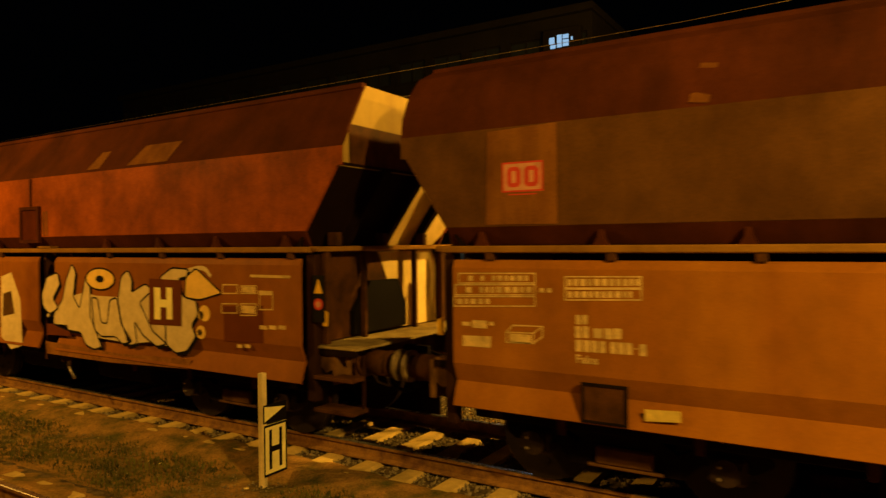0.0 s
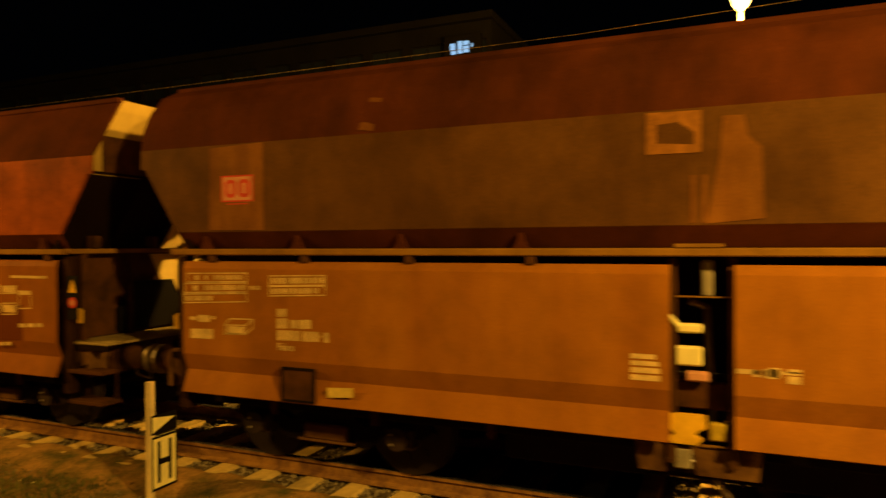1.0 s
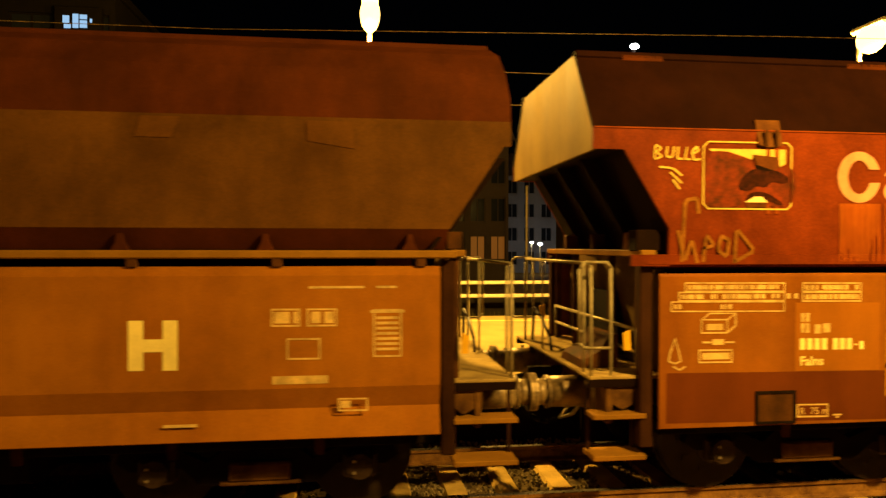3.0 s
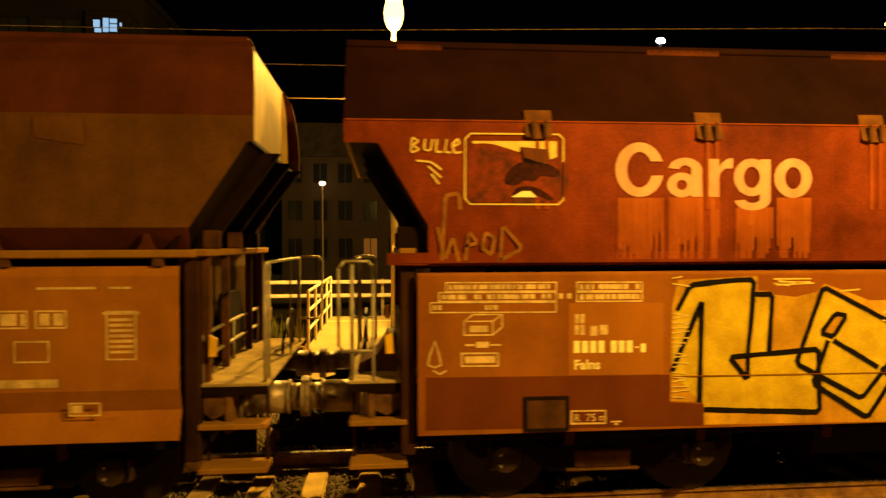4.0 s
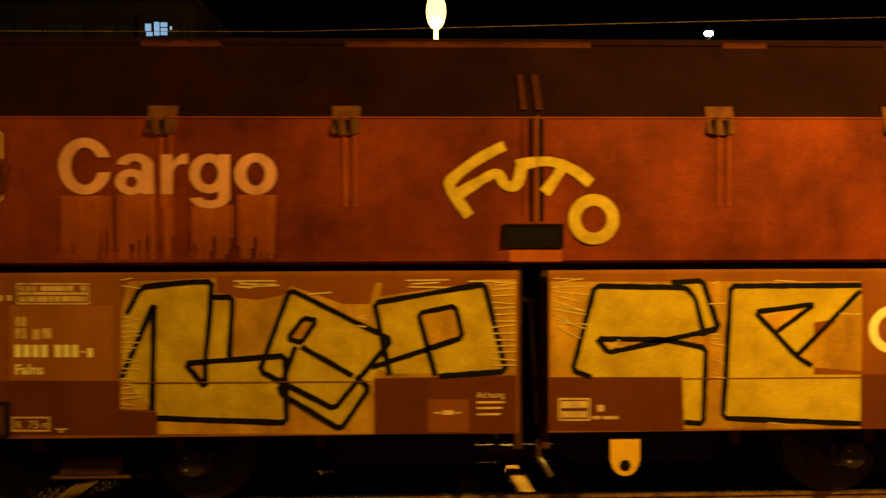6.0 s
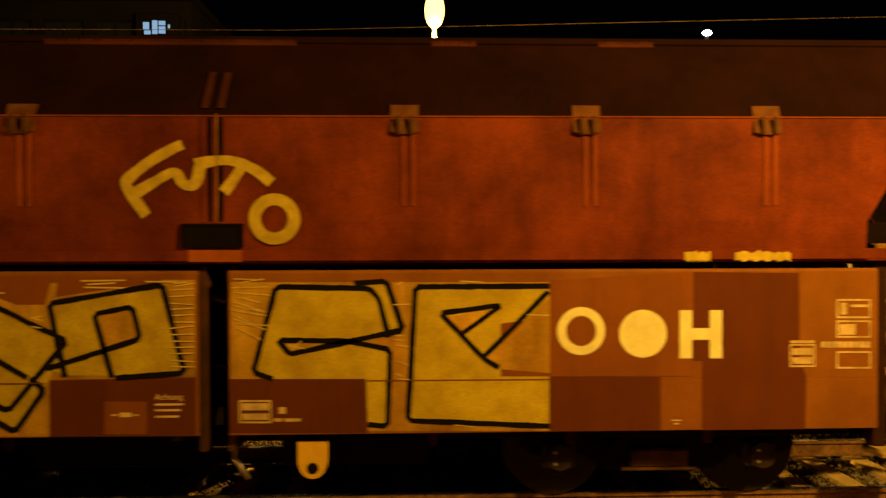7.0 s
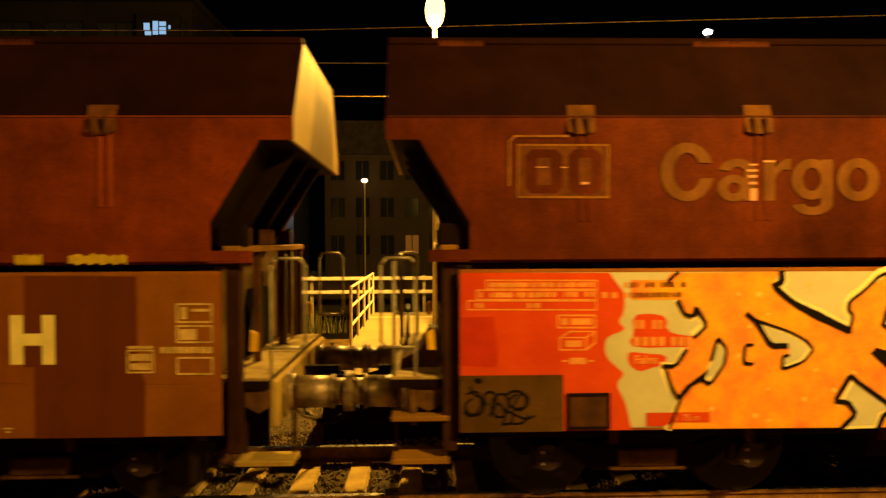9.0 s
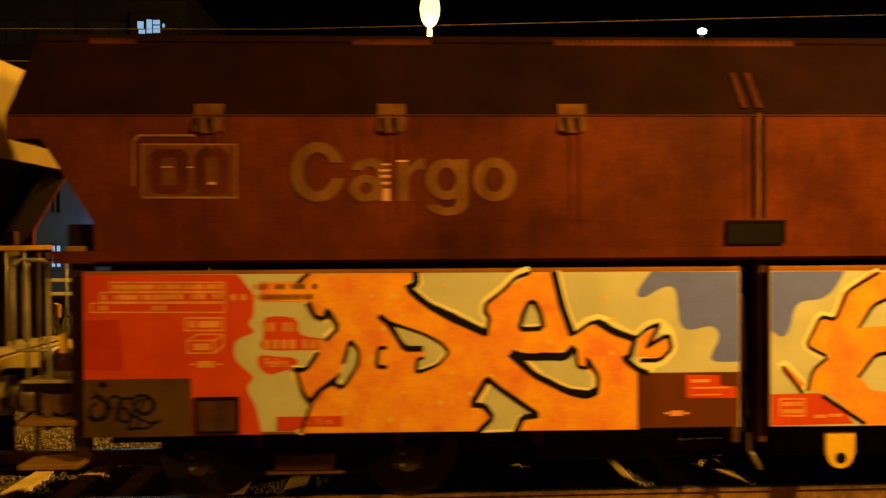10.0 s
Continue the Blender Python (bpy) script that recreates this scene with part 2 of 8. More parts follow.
def rail(y, name, x0=-60, x1=60):
    prof = [(-0.075, -0.172), (-0.075, -0.160), (-0.012, -0.140), (-0.009, -0.05), (-0.036, -0.036), (-0.036, -0.004), (-0.030, 0.0),
            (0.030, 0.0), (0.036, -0.004), (0.036, -0.036), (0.009, -0.05), (0.012, -0.140), (0.075, -0.160), (0.075, -0.172)]
    bm = bmesh.new()
    prism(bm, [(y + a, b) for a, b in prof], x0, x1)
    bm.faces.ensure_lookup_table()
    for f in bm.faces:
        if f.calc_center_median().z > -0.003:
            f.material_index = 1
    return tagged(part(name, bm, [RAILSIDE, RAILTOP]), "rusty steel rail with a polished running surface", "rail", "rails of the tracks", kind="structure")


def ballast(y, half, name):
    bm = bmesh.new()
    ys = [-half - 0.45, -half, -0.9, -0.45, 0, 0.45, 0.9, half, half + 0.45]
    rows = []
    for k, dy in enumerate(ys):
        z0 = -0.40 if k in (0, len(ys) - 1) else -0.215
        rows.append([bm.verts.new((-40 + 0.2 * i, y + dy, z0 + 0.018 * noise.noise((i * 0.9, dy * 5, 3)))) for i in range(401)])
    for a, b in zip(rows, rows[1:]):
        for i in range(400):
            bm.faces.new((a[i], a[i + 1], b[i + 1], b[i]))
    return tagged(part(name, bm, BALLAST), "dark stone ballast bed of the track", "ballast", kind="structure")


ground_sheet()
ballast_bed = ballast(TRACK, 1.45, "ballast_bed")
ballast_far = ballast(10.15, 1.0, "ballast_bed_far")
ballast_near = ballast(2.63, 1.45, "ballast_bed_near")
for y, n in ((TRACK - GAUGE, "rail_1"), (TRACK + GAUGE, "rail_2"), (2.63 + GAUGE, "rail_3"), (2.63 - GAUGE, "rail_4")):
    rail(y, n)


def near_platform():
    bm = bmesh.new()
    box(bm, -60, 60, -9, 0.75, -0.4, 0.72)
    box(bm, -60, 60, 0.75, 0.98, 0.60, 0.76)
    return tagged(part("platform_near", bm, PAVING), "paved railway platform under the camera", "platform", kind="structure")


near_platform()


def verge():
    """Uneven trodden earth that laps over the sleeper ends on the near side."""
    prof = [(3.52, -0.24), (3.70, -0.165), (3.95, -0.20), (4.3, -0.26), (5.3, -0.265), (5.62, -0.185), (5.86, -0.162), (5.99, -0.195), (6.08, -0.26)]
    ys = [3.52 + 0.05 * i for i in range(52)]
    xs = [-30 + 0.07 * i for i in range(486)]
    rows = []
    for y in ys:
        row = []
        for x in xs:
            back = 0.10 * noise.noise((x * 1.1, 0, 7)) + 0.05 * noise.noise((x * 4.0, 1, 7)) + 0.10 * min(1, max(0, (x + 6.5) / 2.5))
            yy = y + back * min(1, max(0, (y - 5.2) / 0.4))
            z = float(np.interp(yy, [q[0] for q in prof], [q[1] for q in prof]))
            z += 0.022 * noise.noise((x * 1.7, y * 1.7, 2)) + 0.014 * noise.noise((x * 6, y * 6, 4)) + 0.008 * noise.noise((x * 17, y * 17, 6))
            row.append((x, y, z))
        rows.append(row)
    n = len(xs)
    me = bpy.data.meshes.new("verge")
    me.from_pydata([v for row in rows for v in row], [], [(j * n + i, j * n + i + 1, (j + 1) * n + i + 1, (j + 1) * n + i) for j in range(len(ys) - 1) for i in range(n - 1)])
    me.materials.append(EARTH)
    return tagged(new("verge", me), "uneven brown weedy earth lapping over the sleeper ends", "ground", kind="structure")


verge()


# ---- the hopper wagons ----
def wheelset(parent, x):
    bm = bmesh.new()
    rod(bm, (0, -1.02, 0), (0, 1.02, 0), 0.075, 12)
    axle = part("wheelset", bm, UNDER, parent)
    axle.location = (x, 0, 0.46)
    for s in (-1, 1):
        bm = bmesh.new()
        y = s * 0.75
        rod(bm, (0, y - s * 0.075, 0), (0, y - s * 0.04, 0), 0.485, 36)
        rod(bm, (0, y - s * 0.04, 0), (0, y + s * 0.065, 0), 0.46, 36)
        rod(bm, (0, y + s * 0.065, 0), (0, y + s * 0.09, 0), 0.14, 16)
        for k in range(8):
            a = k * math.pi / 4
            box(bm, 0.27 * math.cos(a) - 0.03, 0.27 * math.cos(a) + 0.03, y + s * 0.06, y + s * 0.075, 0.27 * math.sin(a) - 0.03, 0.27 * math.sin(a) + 0.03)
        part("wheel", bm, WHEELSTEEL, axle, "dirty solid steel wheel with a shiny tread")
    return axle


def bogie(parent, x, base):
    """Side frames with their springs and axle boxes."""
    for s in (-1, 1):
        y = s * 1.0
        bm = bmesh.new()
        h = base / 2
        out = [(-h - 0.34, 0.52), (-h - 0.30, 0.62), (-h + 0.20, 0.60), (-0.45, 0.50), (-0.30, 0.62), (0.30, 0.62), (0.45, 0.50), (h - 0.20, 0.60), (h + 0.30, 0.62),
               (h + 0.34, 0.52), (h + 0.22, 0.44), (h - 0.2, 0.46), (0.5, 0.30), (-0.5, 0.30), (-h + 0.2, 0.46), (-h - 0.22, 0.44)]
        plate(bm, [(x + a, b) for a, b in out], y - 0.05, 0.10)
        fr = part("bogie_frame", bm, UNDER, parent, "dark cast steel bogie side frame")
        bm = bmesh.new()
        box(bm, x - 0.26, x + 0.26, y - s * 0.02, y + s * 0.10, 0.33, 0.50, 0.02)
        box(bm, x - 0.34, x + 0.34, y - 0.09, y + 0.09, 0.30, 0.335, 0.01)
        part("spring_box", bm, GEAR, fr)
        for e in (-1, 1):
            bm = bmesh.new()
            cx = x + e * h
            box(bm, cx - 0.15, cx + 0.15, y - 0.10, y + 0.10, 0.33, 0.56, 0.03)
            rod(bm, (cx, y + s * 0.08, 0.45), (cx, y + s * 0.16, 0.45), 0.115, 16)
            axle_box = part("axle_box", bm, CASTING, fr, "oily dark axle box cover")
            for dx, dz in ((-0.05, 0.05), (-0.05, -0.05)):
                bm = bmesh.new()
                rod(bm, (cx + dx, y + s * 0.155, 0.45 + dz), (cx + dx, y + s * 0.18, 0.45 + dz), 0.013, 6)
                part("cover_bolt", bm, BOLT, axle_box, "bright worn bolt head")
    bm = bmesh.new()
    box(bm, x - 0.25, x + 0.25, -0.95, 0.95, 0.42, 0.66, 0.02)
    part("bolster", bm, UNDER, parent)


def end_gear(w, e, p):
    """All that stands at one end of a wagon: e is -1 or 1 along x."""
    end, sl_top, sl_bot, ledge = p["end"], p["slope_top"], p["slope_bot"], p["ledge"]

    def X(a, b):
        return (min(e * a, e * b), max(e * a, e * b))

    # upper end plate
    bm = bmesh.new()
    z0 = 3.21
    inner = [(y + 0.014, z - 0.014) for y, z, _ in p["shoulder"]]
    out = [(-1.476, z0)] + inner + [(-y, z) for y, z in reversed(inner)] + [(1.476, z0)]
    a, b = X(p["panel"] - 0.03, p["panel"])
    prism(bm, out, a, b)
    part("end_panel", bm, END, w, "pale dusty steel end plate of the hopper")
    if p.get("lit_far"):
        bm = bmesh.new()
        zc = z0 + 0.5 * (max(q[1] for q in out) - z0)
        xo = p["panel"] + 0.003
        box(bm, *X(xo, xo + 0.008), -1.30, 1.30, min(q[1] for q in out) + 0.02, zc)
        part("dark_panel", bm, FRAME, w, "dark red lower half of the end plate")
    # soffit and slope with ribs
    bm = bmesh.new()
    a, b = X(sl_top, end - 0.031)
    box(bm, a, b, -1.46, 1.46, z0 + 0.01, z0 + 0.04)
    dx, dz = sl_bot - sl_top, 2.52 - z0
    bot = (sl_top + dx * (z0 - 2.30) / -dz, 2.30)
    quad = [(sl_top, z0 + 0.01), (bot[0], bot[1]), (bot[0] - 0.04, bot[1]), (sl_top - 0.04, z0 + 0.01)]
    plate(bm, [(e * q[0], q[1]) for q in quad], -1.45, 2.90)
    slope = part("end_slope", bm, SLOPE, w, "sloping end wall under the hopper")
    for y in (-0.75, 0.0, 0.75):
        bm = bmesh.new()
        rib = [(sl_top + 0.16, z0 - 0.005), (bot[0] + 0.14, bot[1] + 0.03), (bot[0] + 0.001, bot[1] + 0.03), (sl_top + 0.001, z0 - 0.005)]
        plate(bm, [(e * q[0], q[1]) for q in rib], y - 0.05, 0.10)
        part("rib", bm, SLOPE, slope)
    # Far half painted as lit; the near-black near half stands for shade.
    if p.get("lit_far"):
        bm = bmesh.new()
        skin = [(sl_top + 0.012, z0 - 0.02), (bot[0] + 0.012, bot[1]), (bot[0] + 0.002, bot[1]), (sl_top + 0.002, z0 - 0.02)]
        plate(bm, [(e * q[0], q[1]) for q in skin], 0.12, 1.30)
        part("slope_lit_half", bm, END_LIT, slope, "lit far half of the pale dusty end slope, painted on")
    # bulkhead with a dark hexagonal discharge hood before it
    bx = bot[0] + 0.10
    deck_end = p["deck"][e]
    bm = bmesh.new()
    a, b = X(bx - 0.03, bx)
    prism(bm, [(-1.35, 1.23), (-1.35, 1.95), (-1.22, 2.275), (1.22, 2.275), (1.35, 1.95), (1.35, 1.23)], a, b)
    # First wagon: dark red stands for shade, the pale half for lamp light.
    part("bulkhead", bm, FRAME if p.get("lit_far") else BULK, w, "steel bulkhead behind the end platform")
    if p.get("lit_far"):
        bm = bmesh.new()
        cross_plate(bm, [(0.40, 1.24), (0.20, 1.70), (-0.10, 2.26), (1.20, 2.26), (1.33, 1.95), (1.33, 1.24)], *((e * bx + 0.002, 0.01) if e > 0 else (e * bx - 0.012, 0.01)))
        part("bulkhead_lit_half", bm, END_LIT, w, "lit far half of the dusty bulkhead, painted on")
    bm = bmesh.new()
    a, b = X(bx + 0.014, bx + 0.10)
    near, far = (0.68, 0.40) if p.get("lit_far") else (0.48, 0.48)
    prism(bm, [(-near, 1.27), (-near, 1.55), (-0.55 * near, 1.90), (0.55 * far, 1.90), (far, 1.55), (far, 1.27)], a, b)
    part("valve_hood", bm, BLACK, w, "black six-sided hood on the bulkhead")
    # posts and cross beam that carry the hopper end
    for y, t in ((-1.24, 0.04), (-0.55, 0.025), (0.55, 0.025), (1.24, 0.04)):
        bm = bmesh.new()
        a, b = X(ledge - 0.10, ledge - 0.03)
        box(bm, a, b, y - t, y + t, 1.226, 2.28, 0.006)
        part("post", bm, FRAME, w)
    bm = bmesh.new()
    a, b = X(ledge - 0.12, p["beam"])
    box(bm, a, b, -1.46, 1.46, 2.28, 2.34, 0.008)
    part("cross_beam", bm, LEDGE, w, "worn brown beam across the wagon end")
    for y in (-1.1, -0.2, 0.7):
        bm = bmesh.new()
        a, b = X(ledge - 0.12, ledge + 0.02)
        box(bm, a, b, y - 0.05, y + 0.05, 2.34, 2.50, 0.01)
        part("bracket", bm, FRAME, w)
    # platform, head stock and frame
    hs = p["half"] - 0.62
    bm = bmesh.new()
    a, b = X(bx + 0.01, deck_end)
    box(bm, a, b, -1.36, 1.36, 1.195, 1.225, 0.006)
    # Short wagons' left deck takes a browner colour in place of shade.
    part("end_platform", bm, GEAR if p["half"] < 6.3 and e < 0 else DECK, w, "dusty steel end platform, coloured brown at the shaded ends")
    for y in (-1.36, 1.33):
        bm = bmesh.new()
        box(bm, *X(bx + 0.01, deck_end), y, y + 0.03, 1.13, 1.194)
        part("deck_edge", bm, SLOPE, w, "dark angle iron under the deck edge")
    bm = bmesh.new()
    a, b = X(hs, hs + 0.06)
    box(bm, a, b, -1.34, 1.34, 0.80, 1.19, 0.01)
    # Pale on the long wagons' lit right end, brown on the less lit ones.
    part("headstock", bm, END if e > 0 and p["half"] > 6.3 else GEAR, w, "dusty steel headstock plate, coloured pale at the lit ends")
    # buffers and coupling
    for y in (-0.875, 0.875):
        bm = bmesh.new()
        box(bm, *X(hs + 0.06, hs + 0.085), y - 0.20, y + 0.20, 0.82, 1.18, 0.02)
        rod(bm, (e * (hs + 0.085), y, 1.0), (e * (hs + 0.13), y, 1.0), 0.172, 24, 0.158)
        rod(bm, (e * (hs + 0.13), y, 1.0), (e * (p["half"] - 0.16), y, 1.0), 0.148, 24, 0.143)
        rod(bm, (e * (p["half"] - 0.16), y, 1.0), (e * (p["half"] - 0.14), y, 1.0), 0.156, 24)
        rod(bm, (e * (p["half"] - 0.14), y, 1.0), (e * (p["half"] - 0.03), y, 1.0), 0.122, 24)
        # Buffers in shade get the darker frame colour.
        buf = part("buffer", bm, FRAME if p["half"] < 6.3 and (e < 0 or p.get("lit_far")) else GREASE, w, "greasy steel side buffer, coloured darker at the shaded ends", True)
        bm = bmesh.new()
        rod(bm, (e * (p["half"] - 0.035), y, 1.0), (e * (p["half"] - 0.004), y, 1.0), 0.178, 28)
        part("buffer_plate", bm, GREASE, buf)
    bm = bmesh.new()
    box(bm, *X(hs + 0.06, p["half"] - 0.2), -0.05, 0.05, 0.93, 1.08, 0.01)
    for k in range(3):
        rod(bm, (e * (p["half"] - 0.22), -0.09, 0.99 - 0.02 * k), (e * (p["half"] + 0.0), -0.09, 0.93 - 0.02 * k), 0.024, 8)
    rod(bm, (e * (p["half"] - 0.22), 0.09, 0.99), (e * (p["half"]), 0.09, 0.93), 0.024, 8)
    part("coupling", bm, UNDER, w, "dark screw coupling and draw hook")
    for y in (-0.45, 0.45):
        bm = bmesh.new()
        pts = [Vector((e * (hs + 0.06), y, 0.90))] + [Vector((e * (hs + 0.06 + 0.55 * k / 6), y + 0.03 * math.sin(k), 0.90 - 0.30 * math.sin(math.pi * (0.15 + 0.7 * k / 6)))) for k in range(1, 7)]
        tube(bm, pts, 0.022, 8)
        part("brake_hose", bm, BLACK, w, "black rubber brake hose", True)
    for y in (-0.62, 0.62):
        bm = bmesh.new()
        tube(bm, [(e * (hs + 0.06), y - 0.09, 0.86), (e * (hs + 0.16), y - 0.10, 0.74), (e * (hs + 0.26), y, 0.68), (e * (hs + 0.16), y + 0.10, 0.74), (e * (hs + 0.06), y + 0.09, 0.86)], 0.013, 8)
        part("uncoupling_handle", bm, GALV, w, "pale bent steel handle", True)
    # steps at the corners
    for s in (-1, 1):
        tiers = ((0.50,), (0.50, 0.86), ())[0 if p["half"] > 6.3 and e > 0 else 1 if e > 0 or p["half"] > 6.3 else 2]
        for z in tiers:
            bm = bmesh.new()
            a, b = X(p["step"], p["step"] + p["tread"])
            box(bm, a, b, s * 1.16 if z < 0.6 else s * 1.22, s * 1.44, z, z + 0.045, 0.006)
            part("step", bm, FRAME if p.get("lit_far") else END if len(tiers) == 1 else LEDGE, w, "worn steel step board")
        for xx in () if not tiers else (p["step"] + 0.03, p["step"] + p["tread"] - 0.03):
            bm = bmesh.new()
            box(bm, e * xx - 0.015, e * xx + 0.015, s * 1.19, s * 1.215, 0.50, 1.13)
            part("step_hanger", bm, DARK_UPRIGHT, w)
    # handrails
    tubes = GALV
    for s in ((-1, 1) if p["half"] > 6.3 else (1,)):
        bm = bmesh.new()
        x0 = p["rail"]
        ys = s * 1.32
        tube(bm, [(e * x0, ys, 0.9), (e * x0, ys, 2.18), (e * (x0 + 0.04), ys, 2.23), (e * (x0 + 0.24), ys, 2.23), (e * (x0 + 0.29), ys, 2.17), (e * (x0 + 0.29), ys, 1.52), (e * (x0 + 0.25), ys, 1.47), (e * (x0), ys, 1.47)], 0.0135, 8)
        part("handrail", bm, tubes, w, "bent tube handrail by the steps", True)
    # Upright in the lit colour, as the far lamp would brighten it.
    if p.get("lit_far"):
        bm = bmesh.new()
        a, b = X(p["rail"] - 0.05, p["rail"])
        box(bm, a, b, 1.22, 1.28, 1.226, 2.28, 0.006)
        part("end_post", bm, END_LIT, w, "end platform upright with the far lamp's light in its colour")
    else:
        bm = bmesh.new()
        x0 = p["guard"]
        if deck_end > hs:
            for z in (1.42, 1.62):
                tube(bm, [(e * x0, -1.27, z), (e * x0, 1.20, z)], 0.017, 8)
            for y in (-1.27, -0.1, 1.20):
                tube(bm, [(e * x0, y, 1.22), (e * x0, y, 1.62)], 0.015, 8)
        else:
            for y in (0.55, 0.9):
                tube(bm, [(e * x0, y, 1.22), (e * x0, y, 2.28)], 0.016, 8)
        part("guard_rail", bm, tubes, w, "tube guard rail across the end platform", True)
        if deck_end > hs:
            bm = bmesh.new()
            px = e * (deck_end - 0.03)
            tube(bm, [(px, -1.31, 1.2), (px, -1.31, 2.18), (px, -1.27, 2.22), (px, 0.98, 2.22), (px, 1.02, 2.18), (px, 1.02, 1.2)], 0.015, 8)
            tube(bm, [(px, -1.12, 1.2), (px, -1.12, 2.22)], 0.012, 8)
            tube(bm, [(px, 0.25, 1.2), (px, 0.25, 2.22)], 0.012, 8)
            part("portal_rail", bm, tubes, w, "tall bent tube rail across the platform end", True)
        if deck_end > hs:
            bm = bmesh.new()
            bxx = e * (deck_end - 0.10)
            tube(bm, [(bxx, 0.95, 1.2), (bxx, 0.88, 1.62), (bxx, 0.55, 1.55), (bxx, 0.20, 1.36), (bxx, 0.12, 1.2)], 0.018, 8)
            part("brake_lever", bm, CASTING, w, "dark bent brake lever on the deck", True)
    # skirts beneath the platform and a cabinet on it
    for s in (-1, 1):
        bm = bmesh.new()
        plate(bm, [(e * q, z) for q, z in ((p["flap_end"] + 0.15, 1.128), (hs - 0.001, 1.128), (hs - 0.001, 0.97), (hs - 0.10, 0.92), (p["flap_end"] + 0.15, 0.98))], s * 1.33, 0.03)
        part("platform_skirt", bm, GEAR, w)
    if e < 0:
        bm = bmesh.new()
        d = deck_end
        plate(bm, [(-(d - 0.42), 1.226), (-(d - 0.06), 1.226), (-(d - 0.08), 1.30), (-(d - 0.24), 1.38), (-(d - 0.34), 1.54), (-(d - 0.42), 1.54)], -0.95, 0.62)
        part("brake_cabinet", bm, FRAME, w, "dark sloping cabinet on the end platform")
    # brake wheel and reservoir under the platform
    bm = bmesh.new()
    rod(bm, (e * (hs - 0.35), -0.9, 0.82), (e * (hs - 0.35), 0.9, 0.82), 0.13, 14)
    part("air_reservoir", bm, UNDER, w, "dark air reservoir under the platform")
    a, b = X(p["flap_end"] + 0.02, p["flap_end"] + 0.14)
    for s in (-1, 1):
        bm = bmesh.new()
        box(bm, a, b, s * 1.30, s * 1.42, 0.60, 2.25, 0.01)
        part("corner_post", bm, DARK_UPRIGHT, w, "dark red upright at the wagon corner")
    for s in (-1, 1):
        bm = bmesh.new()
        plate(bm, [(e * (p["flap_end"] + 0.20), 1.45), (e * (p["flap_end"] + 0.26), 1.45), (e * (p["flap_end"] + 0.27), 1.60), (e * (p["flap_end"] + 0.21), 1.63)], s * 1.36, 0.02)
        part("tail_lamp_bracket", bm, YELLOW, w, "yellow tail lamp bracket")


KIND_A = dict(half=6.14, end=5.80, panel=5.67, slope_top=5.74, slope_bot=5.27, ledge=5.42, beam=5.42, flap=(0.235, 5.20), flap_end=5.20, step=5.33, tread=0.55, guard=5.33, deck={-1: 5.5, 1: 5.88}, rail=5.80, axles=(2.82, 4.54),
              shoulder=[(-1.49, 3.42, 5.80), (-1.46, 3.62, 5.80), (-1.37, 3.85, 5.78), (-1.22, 4.05, 5.75), (-1.02, 4.17, 5.68)])
KIND_B = dict(half=6.53, end=6.15, panel=6.142, slope_top=5.87, slope_bot=5.46, ledge=5.68, beam=5.70, flap=(0.128, 5.55), flap_end=5.55, step=5.64, tread=0.48, guard=5.66, deck={-1: 6.13, 1: 5.90}, rail=5.92, axles=(2.93, 4.75),
              shoulder=[(-1.49, 3.40, 6.15), (-0.98, 4.18, 6.15)])
# Lamp light is painted on the far half of this kind's ends.
KIND_C = dict(KIND_A, lit_far=True, panel=5.75, shoulder=[(-1.49, 3.42, 5.80), (-1.02, 4.17, 5.76)])


